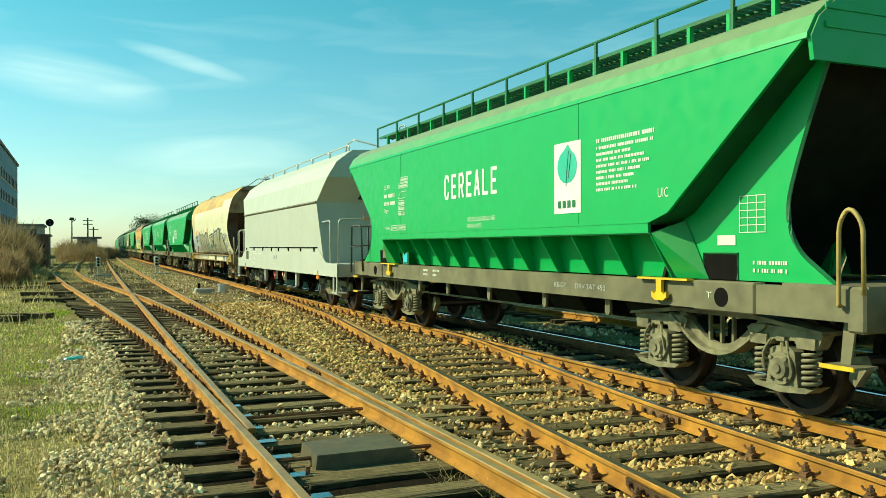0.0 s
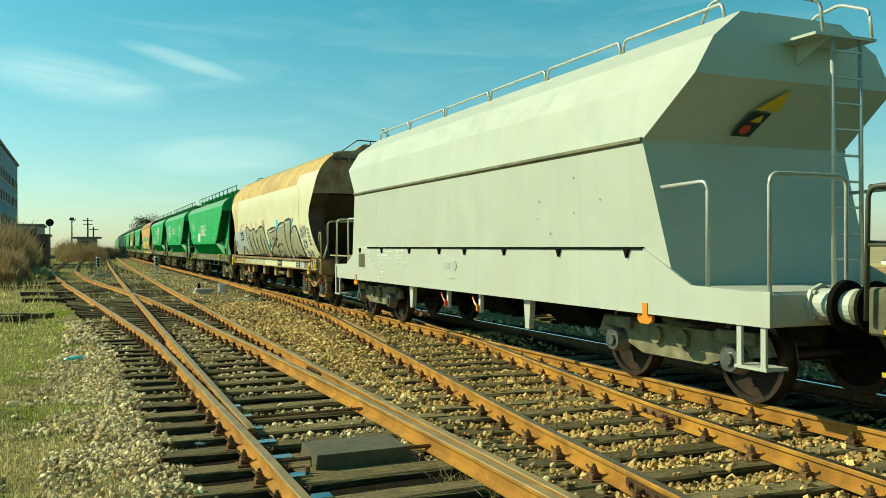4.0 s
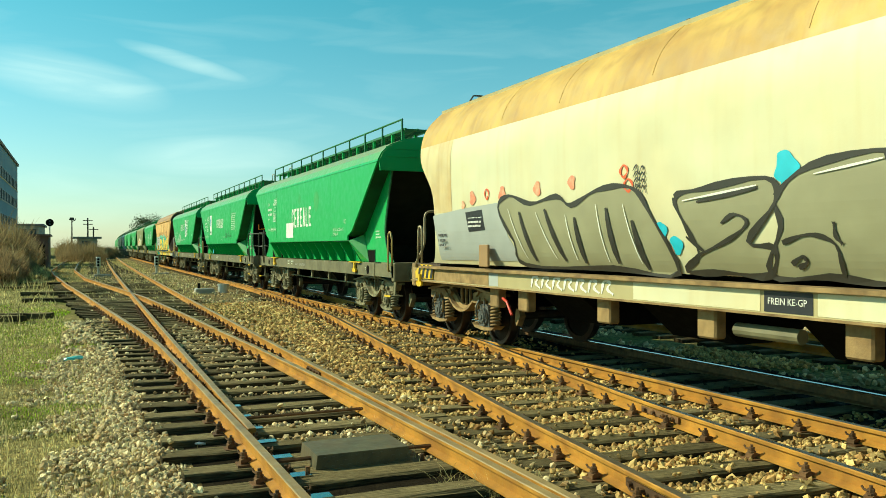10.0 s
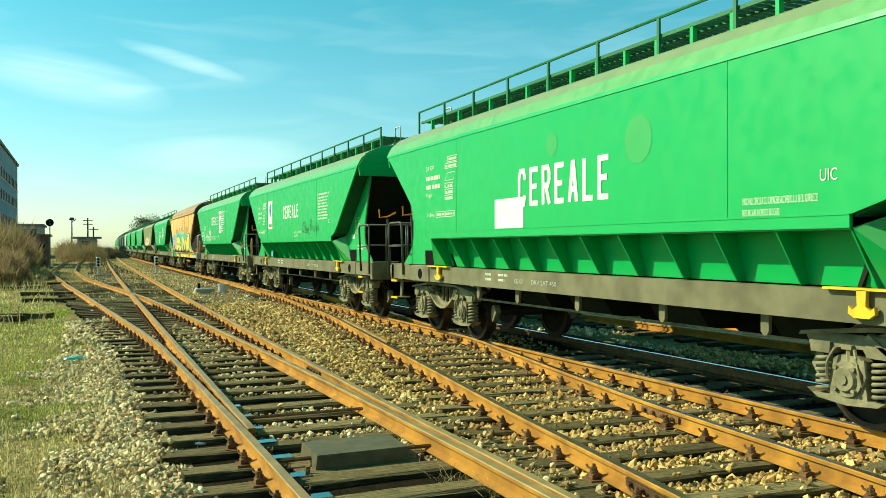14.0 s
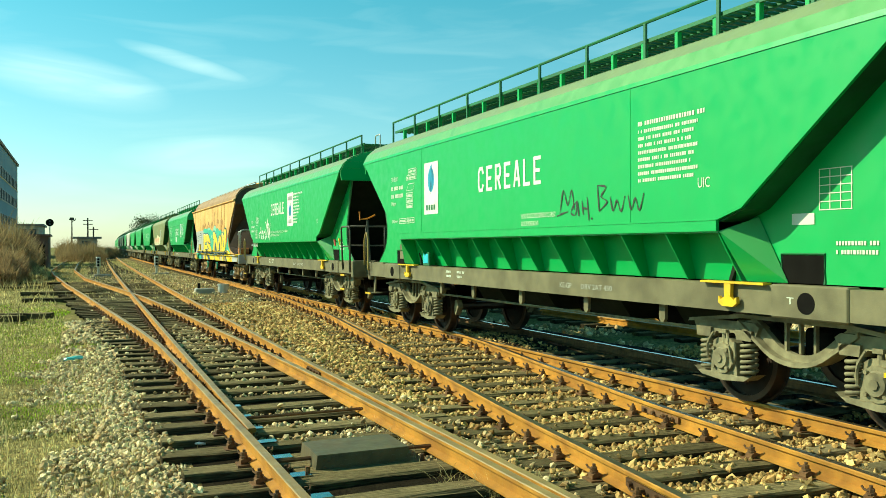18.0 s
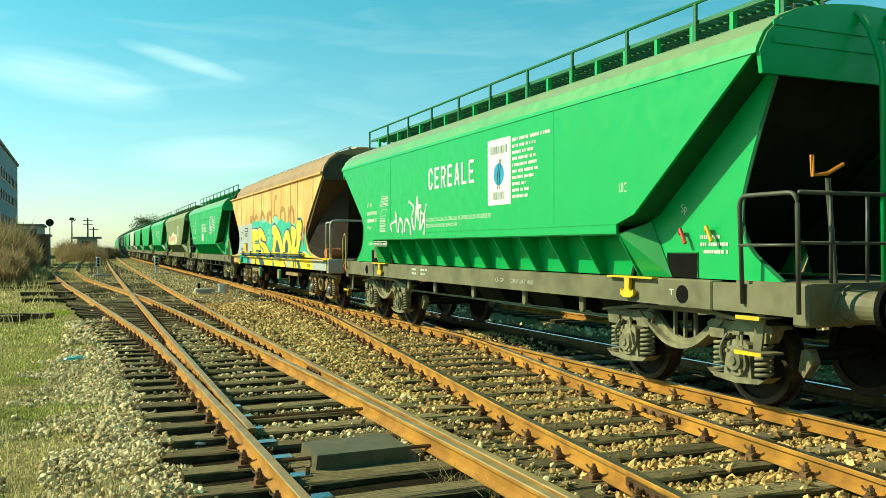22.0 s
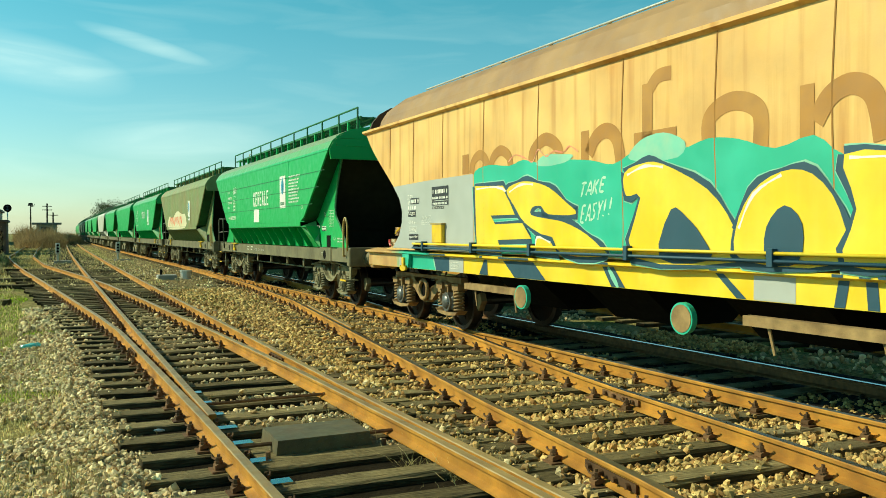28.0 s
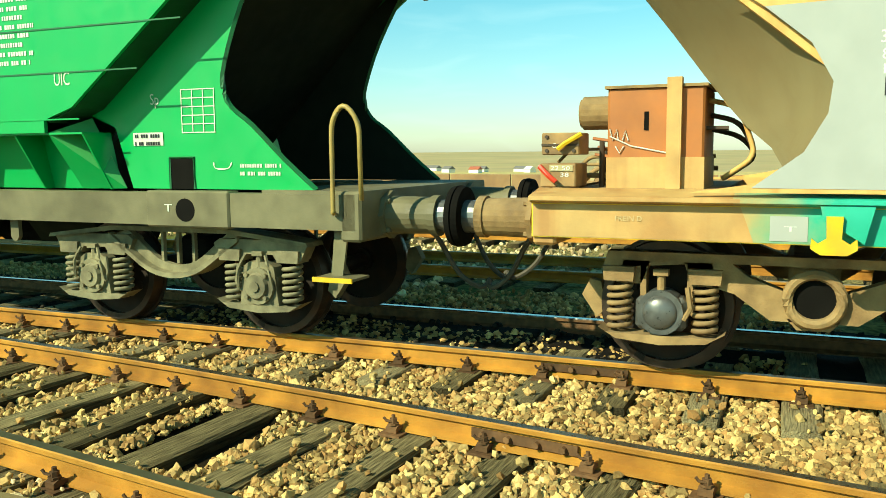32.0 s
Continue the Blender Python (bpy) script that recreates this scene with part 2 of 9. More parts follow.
    "gr_red": material("red_spray_paint", (0.75, 0.12, 0.04), 0.55, 0, 0.1, 3.0),
    "gr_white": material("white_spray_paint", (0.80, 0.80, 0.68), 0.55, 0, 0.05, 3.0),
    "rust_box": material("rust_orange_painted_box", (0.45, 0.16, 0.04), 0.6, 0, 0.12, 4.0, (0.22, 0.08, 0.03), 0.5, 2.5),
    "rail_side": material("rusty_rail_web", (0.47, 0.225, 0.032), 0.7, 0, 0.22, 5.0, (0.23, 0.095, 0.018), 0.75, 1.9, 0.2, 80, streak=0.3, spec=0.3),
    "rail_top": material("polished_rail_head", (0.40, 0.42, 0.40), 0.15, 1.0, 0.08, 10.0),
    "rail_worn": material("dull_rail_head", (0.33, 0.225, 0.085), 0.5, 0.1, 0.25, 6.0, (0.13, 0.085, 0.04), 0.7, 3.0, 0.1, 60),
    "rail_brown": material("dark_olive_rail_head", (0.12, 0.095, 0.055), 0.40, 0.5, 0.2, 6.0, (0.07, 0.055, 0.035), 0.6, 2.5),
    "rail_bright": material("half_polished_rail_head", (0.22, 0.19, 0.13), 0.30, 0.8, 0.15, 8.0, (0.09, 0.07, 0.04), 0.6, 2.5),
    # light tops and near-black sides: sun and shade painted into the wood
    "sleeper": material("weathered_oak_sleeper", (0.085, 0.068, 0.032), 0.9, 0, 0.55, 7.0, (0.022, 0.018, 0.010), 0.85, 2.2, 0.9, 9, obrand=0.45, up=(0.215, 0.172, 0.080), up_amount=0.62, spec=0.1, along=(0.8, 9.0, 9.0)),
    "sleeper_pale": material("bleached_sleeper_end", (0.24, 0.20, 0.10), 0.9, 0, 0.35, 7.0, (0.10, 0.08, 0.045), 0.7, 3.0, 0.9, 9, obrand=0.35, spec=0.15, along=(0.8, 9.0, 9.0)),
    "clip": material("rusty_rail_clip", (0.15, 0.078, 0.032), 0.75, 0.1, 0.3, 20.0, (0.07, 0.04, 0.02), 0.6, 9.0, obrand=0.4, spec=0.3),
    "stone": material("pale_limestone_ballast", (0.76, 0.64, 0.36), 0.9, 0, 0.25, 20.0, (0.45, 0.31, 0.13), 0.5, 1.1, 0.35, 70, island=0.5, other=(0.36, 0.22, 0.09), spec=0.15),
    "gravel": material("fine_limestone_gravel", (0.24, 0.18, 0.075), 0.95, 0, 0.7, 40.0, (0.09, 0.062, 0.026), 0.85, 3.0, 1.0, 45, spec=0.1, bump_depth=0.04),
    # earth taken near black to paint the shade in the sleeper gaps
    "earth": material("ballast_bed_shade_earth", (0.020, 0.0155, 0.008), 0.95, 0, 0.4, 6.0, (0.010, 0.008, 0.0045), 0.7, 1.2, 0.9, 30, spec=0.05),
    # bed and stones blackened to paint the shade under the train
    "train_shade": material("shade_dark_ballast_bed", (0.012, 0.0105, 0.008), 0.9, 0, 0.4, 6.0, (0.028, 0.022, 0.013), 0.5, 2.5, 0.9, 30, spec=0.05),
    "stone_shade": material("shade_dark_ballast", (0.034, 0.029, 0.020), 0.85, 0, 0.3, 14.0, (0.012, 0.010, 0.008), 0.7, 1.5, 0.3, 60, island=0.6, spec=0.1),
    # green steel darkened to stand for shade inside and under the wagons
    "deep_shade": material("deep_shade_green_steel", (0.016, 0.021, 0.014), 0.85, 0, 0.2, 6.0, (0.028, 0.034, 0.02), 0.5, 1.2, spec=0.1),
    "soil": material("grassy_earth", (0.26, 0.215, 0.08), 0.95, 0, 0.6, 16.0, (0.10, 0.125, 0.022), 0.85, 0.7, 1.0, 18, spec=0.05, bump_depth=0.06),
    "grass": material("dry_grass", (0.56, 0.48, 0.22), 0.85, 0, 0.3, 6.0, (0.22, 0.20, 0.07), 0.8, 1.3, island=0.6, spec=0.2),
    "grass_green": material("fresh_grass", (0.28, 0.42, 0.03), 0.85, 0, 0.25, 4.0, (0.38, 0.37, 0.09), 0.6, 0.8, island=0.5, spec=0.2),
    "twig": material("bare_brown_twigs", (0.33, 0.23, 0.11), 0.85, 0, 0.2, 0.3, (0.27, 0.22, 0.10), 0.6, 0.4, island=0.4),
    "leaf": material("dark_evergreen_leaf", (0.05, 0.08, 0.03), 0.8, 0, 0.2, 3.0, island=0.4),
    "bark": material("bark", (0.12, 0.09, 0.06), 0.9, 0, 0.2, 6.0),
    "concrete": material("grey_concrete", (0.36, 0.35, 0.29), 0.85, 0, 0.12, 4.0, (0.22, 0.2, 0.15), 0.5, 1.2, 0.2, 30),
    "cover": material("dark_chequered_steel_cover", (0.11, 0.10, 0.052), 0.6, 0.2, 0.25, 10.0, (0.16, 0.10, 0.045), 0.5, 3.0),
    "bluewall": material("blue_grey_render_wall", (0.13, 0.24, 0.30), 0.8, 0, 0.08, 0.4, (0.10, 0.18, 0.22), 0.5, 0.1),
    "brick_far": material("dark_red_brick_wall", (0.13, 0.07, 0.05), 0.85, 0, 0.15, 3.0),
    "roof_far": material("grey_roof_sheet", (0.17, 0.16, 0.14), 0.85, 0, 0.1, 1.0),
    "pane": material("dark_window_pane", (0.03, 0.045, 0.05), 0.55, 0, 0.1, 1.0),
    "hill": material("bare_hill_grass", (0.46, 0.35, 0.15), 0.95, 0, 0.12, 0.02, (0.34, 0.30, 0.12), 0.7, 0.006),
    "field": material("dry_stubble_field", (0.58, 0.45, 0.15), 0.95, 0, 0.15, 0.3, (0.46, 0.39, 0.12), 0.6, 0.03),
    "redroof": material("red_tile_roof", (0.40, 0.12, 0.06), 0.8, 0, 0.1, 1.0),
    "olive_plate": material("olive_cream_faded_plate", (0.46, 0.39, 0.19), 0.6, 0, 0.08, 2.0, (0.36, 0.28, 0.12), 0.5, 0.8, streak=0.3),
    "olive_cheek": material("dull_olive_end_plate", (0.31, 0.255, 0.125), 0.65, 0, 0.1, 2.0, (0.22, 0.16, 0.07), 0.6, 1.0, streak=0.4),
    "plastic": material("turquoise_plastic_litter", (0.10, 0.48, 0.44), 0.35, 0, 0.1, 20.0),
}



def let_light_through(name, share):
    """Thin leaves and twigs pass part of the light on."""
    nt = M[name].node_tree
    bs, out = nt.nodes["Principled BSDF"], nt.nodes["Material Output"]
    tr, mx = nt.nodes.new("ShaderNodeBsdfTranslucent"), nt.nodes.new("ShaderNodeMixShader")
    nt.links.new(bs.inputs["Base Color"].links[0].from_socket, tr.inputs["Color"])
    mx.inputs[0].default_value = share
    nt.links.new(bs.outputs[0], mx.inputs[1])
    nt.links.new(tr.outputs[0], mx.inputs[2])
    nt.links.new(mx.outputs[0], out.inputs["Surface"])


for plant in ("grass", "grass_green", "twig", "leaf"):
    let_light_through(plant, 0.45)

# ---- mesh tools ----


def part(name, bm, mat, parent=None, label="", smooth=False):
    """Links a bmesh as one mesh object under a thing or a part."""
    me = bpy.data.meshes.new(name)
    bmesh.ops.recalc_face_normals(bm, faces=bm.faces)
    bm.to_mesh(me)
    bm.free()
    me.materials.append(M[mat])
    if smooth:
        me.shade_smooth()
    return mesh_part(name, me, parent, label)


def mesh_part(name, me, parent=None, label="", m=None):
    ob = new(name, me)
    if parent:
        ob.parent = parent
    if m is not None:
        ob.matrix_basis = m
    if label:
        ob["label"] = label
    return ob


def empty(name, label, category, group="", kind=""):
    e = new(name)
    e.empty_display_size = 0.2
    return tagged(e, label, category, group, kind)


def B():
    return bmesh.new()


def box(bm, x0, x1, y0, y1, z0, z1, bev=0.0):
    r = bmesh.ops.create_cube(bm, size=1.0, matrix=Matrix.LocRotScale(((x0 + x1) / 2, (y0 + y1) / 2, (z0 + z1) / 2), None, (abs(x1 - x0), abs(y1 - y0), abs(z1 - z0))))
    if bev:
        es = list({e for v in r["verts"] for e in v.link_edges})
        bmesh.ops.bevel(bm, geom=es, offset=bev, segments=1, affect="EDGES")
    return bm


def prism(bm, poly, a0, a1, axis="x"):
    """A flat polygon made solid between a0 and a1 of an axis; its points are the other two coordinates in order."""
    def at(p, a):
        return {"x": (a, p[0], p[1]), "y": (p[0], a, p[1]), "z": (p[0], p[1], a)}[axis]
    lo = [bm.verts.new(at(p, a0)) for p in poly]
    hi = [bm.verts.new(at(p, a1)) for p in poly]
    n = len(poly)
    bm.faces.new(lo[::-1])
    bm.faces.new(hi)
    for i in range(n):
        bm.faces.new((lo[i], lo[(i + 1) % n], hi[(i + 1) % n], hi[i]))
    return bm


def cyl(bm, p0, p1, r0, r1=None, n=12):
    p0, p1 = Vector(p0), Vector(p1)
    r1 = r0 if r1 is None else r1
    d = p1 - p0
    q = d.to_track_quat("Z", "Y").to_matrix().to_4x4()
    bmesh.ops.create_cone(bm, cap_ends=True, segments=n, radius1=r0, radius2=r1, depth=d.length, matrix=Matrix.Translation((p0 + p1) / 2) @ q)
    return bm


def tube(bm, pts, r, n=6, closed=False):
    pts = [Vector(p) for p in pts]
    rings = []
    k = len(pts)
    for i, p in enumerate(pts):
        a = pts[(i - 1) % k] if closed or i else p
        b = pts[(i + 1) % k] if closed or i < k - 1 else p
        d = (b - a).normalized()
        u = d.cross(Vector((0.13, 0.27, 1.0)))
        u = u.normalized() if u.length > 1e-4 else Vector((1, 0, 0))
        w = d.cross(u)
        rings.append([bm.verts.new(p + r * (math.cos(2 * math.pi * j / n) * u + math.sin(2 * math.pi * j / n) * w)) for j in range(n)])
    last = k if closed else k - 1
    for i in range(last):
        a, b = rings[i], rings[(i + 1) % k]
        for j in range(n):
            bm.faces.new((a[j], a[(j + 1) % n], b[(j + 1) % n], b[j]))
    if not closed:
        bm.faces.new(rings[0][::-1])
        bm.faces.new(rings[-1])
    return bm


def loft(bm, rings, cap=True):
    vs = [[bm.verts.new(p) for p in r] for r in rings]
    n = len(vs[0])
    for a, b in zip(vs, vs[1:]):
        for j in range(n):
            bm.faces.new((a[j], a[(j + 1) % n], b[(j + 1) % n], b[j]))
    if cap:
        bm.faces.new(vs[0][::-1])
        bm.faces.new(vs[-1])
    return bm


def round_corner(pts, r=0.08, k=4):
    """A polyline with rounded corners."""
    pts = [Vector(p) for p in pts]
    out = [pts[0]]
    for a, p, b in zip(pts, pts[1:], pts[2:]):
        e = min(r, (a - p).length / 2, (b - p).length / 2)
        u, w = p + (a - p).normalized() * e, p + (b - p).normalized() * e
        out += [(1 - t) ** 2 * u + 2 * t * (1 - t) * p + t * t * w for t in (i / k for i in range(k + 1))]
    return out + [pts[-1]]


# text and flat marks on a wagon's side that faces the camera: (along, height) with along growing to the reader's right
def side_frame(hw, y, z, lift=0.004, lean=0.0):
    return Matrix(((0, 0, -1, -hw - lift), (-1, 0, 0, y), (0, 1, 0, z), (0, 0, 0, 1))) @ pose(0, 0, 0, lean, 0, 0)


def text(words, size, mat, parent, m, name="lettering", bold=0.0, sx=1.0, label="", spacing=1.0):
    cu = bpy.data.curves.new("words", "FONT")
    cu.body, cu.size, cu.offset, cu.space_character = words, size, bold, spacing
    cu.resolution_u = 3
    ob = new("words", cu)
    me = bpy.data.meshes.new_from_object(ob)
    bpy.data.objects.remove(ob)
    bpy.data.curves.remove(cu)
    me.transform(Matrix.Diagonal((sx, 1, 1, 1)))
    me.materials.clear()
    me.materials.append(M[mat])
    return mesh_part(name, me, parent, label, m)


def flat(name, poly, mat, parent, m, label="", depth=0.002):
    """A thin painted shape on a surface, given in the surface's own plane."""
    bm = prism(B(), poly, -depth, 0.0, "z")
    ob = part(name, bm, mat, parent, label)
    ob.matrix_basis = m
    return ob


def bars(rows, mat, parent, m, name="marking"):
    """Unreadable small print as bars: (x0, x1, y, height)."""
    bm = B()
    for x0, x1, y, h in rows:
        box(bm, x0, x1, y, y + h, -0.001, 0.0)
    ob = part(name, bm, mat, parent)
    ob.matrix_basis = m
    return ob


def smooth_line(pts, k=5, closed=False):
    """Catmull-Rom through the points."""
    n = len(pts)
    out = []
    rng = range(n if closed else n - 1)
    for i in rng:
        p0, p1, p2, p3 = (Vector(pts[j % n] if closed else pts[max(0, min(n - 1, j))]) for j in (i - 1, i, i + 1, i + 2))
        for s in range(k):
            t = s / k
            out.append(tuple(0.5 * ((2 * p1) + (p2 - p0) * t + (2 * p0 - 5 * p1 + 4 * p2 - p3) * t * t + (3 * p1 - p0 - 3 * p2 + p3) * t ** 3)))
    if not closed:
        out.append(tuple(pts[-1]))
    return out

# ---- tracks: plan ----
TC = 7.09   # middle of the train's track


def bend(y):
    """Sideways offset of the line, which curves gently away to the right."""
    return max(0.0, y - 5.0) ** 2 / 16000.0


def interp(knots):
    ys, xs = [k[0] for k in knots], [k[1] for k in knots]
    return lambda y: float(np.interp(y, ys, xs))


rail_f = lambda y: 6.34 + bend(y)
rail_k = lambda y: 7.845 + bend(y)
rail_c = lambda y: 2.88 + 0.010 * max(0.0, y - 8.0) + bend(y)
rail_b = lambda y: 1.39 + 0.010 * max(0.0, y - 8.0) + bend(y)
rail_a = interp([(0, 1.34), (7, 1.31), (10, 1.27), (14.4, 1.21), (17, 1.07), (22, 0.73), (31, 0.12), (39.5, -0.50), (55, -1.42), (64, -1.78), (90, -1.6), (146, -0.7), (200, 0.6)])
rail_c2 = interp([(0, 2.77), (6, 2.77), (9, 2.73), (13.6, 2.58), (16, 2.47), (21, 2.28), (28, 1.93), (34, 1.46), (47, 0.30), (64, -0.30), (90, -0.1), (146, 0.8), (200, 2.1)])
rail_d = interp([(-8, 1.55), (-4, 2.28), (0, 2.95), (2.1, 3.22), (4.2, 3.52), (7, 3.82), (9.6, 4.17), (14, 4.74), (19, 5.40), (26, 5.92), (34, 6.20), (42, 6.36)])
rail_e = interp([(-8, 3.10), (-4, 3.82), (0, 4.50), (2.1, 4.80), (4.2, 5.07), (7, 5.34), (9.6, 5.74), (12.6, 6.24), (16, 6.62), (22, 7.2), (30, 7.6), (42, 7.87)])
rail_g = lambda y: 10.83 + bend(y)
rail_h = lambda y: 12.35 + bend(y)
rail_i = lambda y: 15.6 + bend(y)
rail_j = lambda y: 17.1 + bend(y)

HEAD = [(-0.036, -0.008), (-0.031, 0.0), (0.031, 0.0), (0.036, -0.008), (0.035, -0.034), (0.010, -0.045), (0.008, -0.115), (0.0625, -0.136), (0.0625, -0.149),
        (-0.0625, -0.149), (-0.0625, -0.136), (-0.008, -0.115), (-0.010, -0.045), (-0.035, -0.034)]


def rail(name, fx, y0, y1, parent, top="rail_worn", label="", step=0.8, web="rail_side", edge=""):
    n = max(2, int((y1 - y0) / step))
    ys = np.linspace(y0, y1, n)
    verts, faces = [], []
    for y in ys:
        sl = (fx(y + 0.3) - fx(y - 0.3)) / 0.6
        for u, z in HEAD:
            verts.append((fx(y) + u, y - u * sl, z))
    k = len(HEAD)
    mats = []
    for i in range(n - 1):
        for j in range(k):
            a, b = i * k + j, i * k + (j + 1) % k
            faces.append((a, b, b + k, a + k))
            mats.append(2 if j == 2 and edge else 1 if j in (1, 2) or (j == 0 and not edge) else 0)
    faces += [tuple(range(k)), tuple((n - 1) * k + j for j in range(k))[::-1]]
    mats += [0, 0]
    me = bpy.data.meshes.new(name)
    me.from_pydata(verts, [], [f[::-1] for f in faces])
    me.materials.append(M[web])
    me.materials.append(M[top])
    if edge:
        me.materials.append(M[edge])
    me.polygons.foreach_set("material_index", mats)
    return mesh_part(name, me, parent, label)


track_near = empty("railway_track", "rusty turnout track with worn wooden sleepers", "railway track", "tracks", "structure")
track_mid = empty("railway_track", "rusty diverging track joining the train's line", "railway track", "tracks", "structure")
track_train = empty("railway_track", "main track with polished rails under the train", "railway track", "tracks", "structure")
track_far = empty("railway_track", "rusty siding track beyond the train", "railway track", "tracks", "structure")
track_far2 = empty("railway_track", "second rusty siding track beyond the train", "railway track", "tracks", "structure")

rail("rail", rail_a, -8, 190, track_near, label="rusty curved stock rail")
rail("rail", rail_b, 7.4, 260, track_near, label="rusty switch blade")
rail("rail", rail_c, -8, 260, track_near, label="rusty straight stock rail")
rail("rail", rail_c2, 1.2, 190, track_near, label="rusty curved switch blade")
rail("rail", rail_d, -8, 42, track_mid, "rail_brown", edge="rail_top", label="rusty outer rail")
rail("rail", rail_e, -8, 42, track_mid, "rail_bright", edge="rail_top", label="rusty inner rail with a worn head")
rail("rail", rail_f, -30, 330, track_train, "rail_brown", edge="rail_top", label="rusty rail with a worn head")
# darker web colour stands in for the shade under the wagons
rail("rail", rail_k, -30, 330, track_train, "rail_top", label="rail with a polished head and sides painted dark for shade", web="clip")
rail("check_rail", lambda y: rail_d(y) + 0.12, 13.2, 17.8, track_mid, label="pale worn check rail")
for fx, tr in ((rail_g, track_far), (rail_h, track_far), (rail_i, track_far2), (rail_j, track_far2)):
    rail("rail", fx, -40, 300, tr)

# ---- ground ----


def hash_noise(x, y, s):
    return noise.noise((x * s, y * s, 3.7))


def bed(x, y):
    """Height of the ballast and earth."""
    z = -0.215 + 0.02 * hash_noise(x, y, 0.9)
    if x > 3.2:
        z -= 0.008
    if rail_a(y) - 0.72 < x < rail_c(y) + 0.3:      # hollow between the near track's sleepers
        z -= 0.022
    if x < rail_a(y) - 0.9:
        z -= 0.05 * min(1.0, (rail_a(y) - 0.9 - x) / 0.8)
        z += 0.05 * hash_noise(x, y, 0.35)
    if 3.35 < x < rail_d(y) - 0.5 and y > 5:      # heaped ballast between the tracks
        z += 0.05
    if 6.45 < x < 7.75 and y > -6:      # heaps between the train's rails
        z += 0.11 * max(0.0, min(1.0, 0.45 + 1.6 * hash_noise(x, y, 0.55))) * min(1.0, (x - 6.45) / 0.15, (7.75 - x) / 0.15)
    if abs(x - 4.3) < 0.5 and abs(y - 3.3) < 0.3:      # washed-out bay
        z -= 0.05
    if x > 9.2:
        z += 0.05 * hash_noise(x, y, 0.2)
    return z


def grid_mesh(name, xs, ys, fz, mat):
    verts = [(x, y, fz(x, y)) for y in ys for x in xs]
    n = len(xs)
    faces = [(j * n + i, j * n + i + 1, (j + 1) * n + i + 1, (j + 1) * n + i) for j in range(len(ys) - 1) for i in range(n - 1)]
    me = bpy.data.meshes.new(name)
    me.from_pydata(verts, [], faces)
    me.materials.append(M[mat])
    me.shade_smooth()
    return new(name, me)


def axis_steps(lo, a, b, hi, fine, grow=1.22):
    out, s, v = list(np.arange(a, b, fine)), fine, b
    while v < hi:
        out.append(v)
        s *= grow
        v += s
    out.append(hi)
    s, v = fine, a - fine
    while v > lo:
        out.insert(0, v)
        s *= grow
        v -= s
    out.insert(0, lo)
    return out


def ground_height(x, y):
    z = bed(x, y) if abs(x) < 40 and -30 < y < 120 else -0.25
    if x > 32:        # the yard stands above the fields beside it
        k = min(1.0, (x - 32) / 70)
        z -= 8.0 * k * k * (3 - 2 * k)
    if x > 420:       # a low hill on the far side
        k = min(1.0, (x - 420) / 900)
        z += 9.5 * (k * k * (3 - 2 * k)) * (0.9 + 0.25 * noise.noise((x / 900, y / 700, 0.4)))
    return z


ground = grid_mesh("ground", axis_steps(-3000, -7, 10, 3000, 0.22), axis_steps(-3000, -4, 26, 3500, 0.22), ground_height, "soil")
for name in ("field", "hill"):
    ground.data.materials.append(M[name])
for p in ground.data.polygons:
    p.material_index = 2 if p.center.x > 430 else 1 if p.center.x > 36 else 0
tagged(ground, "dry grassy earth of a railway yard, rising to a low hill", "ground", kind="structure")
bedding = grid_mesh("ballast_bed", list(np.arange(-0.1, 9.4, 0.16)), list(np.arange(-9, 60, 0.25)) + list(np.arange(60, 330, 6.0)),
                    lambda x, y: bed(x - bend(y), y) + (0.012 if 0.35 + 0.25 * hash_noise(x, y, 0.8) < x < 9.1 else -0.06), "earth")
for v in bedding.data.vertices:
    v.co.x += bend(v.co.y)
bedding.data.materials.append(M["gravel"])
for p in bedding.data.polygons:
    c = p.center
    # painted shade goes between the near sleepers and into the hollow bay
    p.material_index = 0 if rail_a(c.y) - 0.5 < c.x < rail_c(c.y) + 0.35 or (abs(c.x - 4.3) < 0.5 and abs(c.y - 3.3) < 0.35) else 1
tagged(bedding, "dirty ballast bed under the tracks, shade between sleepers painted dark", "ballast", kind="structure")

# dark sheet that paints the train's shade onto the bed
train_shade = grid_mesh("oily_bed", [6.80, 7.0, 7.3, 7.6, 7.9, 8.2, 8.5, 8.8, 9.05], list(np.arange(-9, 60, 0.25)) + list(np.arange(60, 330, 6.0)), lambda x, y: bed(x, y) + 0.026, "train_shade")
for v in train_shade.data.vertices:
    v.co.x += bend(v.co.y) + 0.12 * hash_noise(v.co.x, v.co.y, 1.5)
tagged(train_shade, "ballast under the train with its shade painted dark", "ballast", kind="structure")

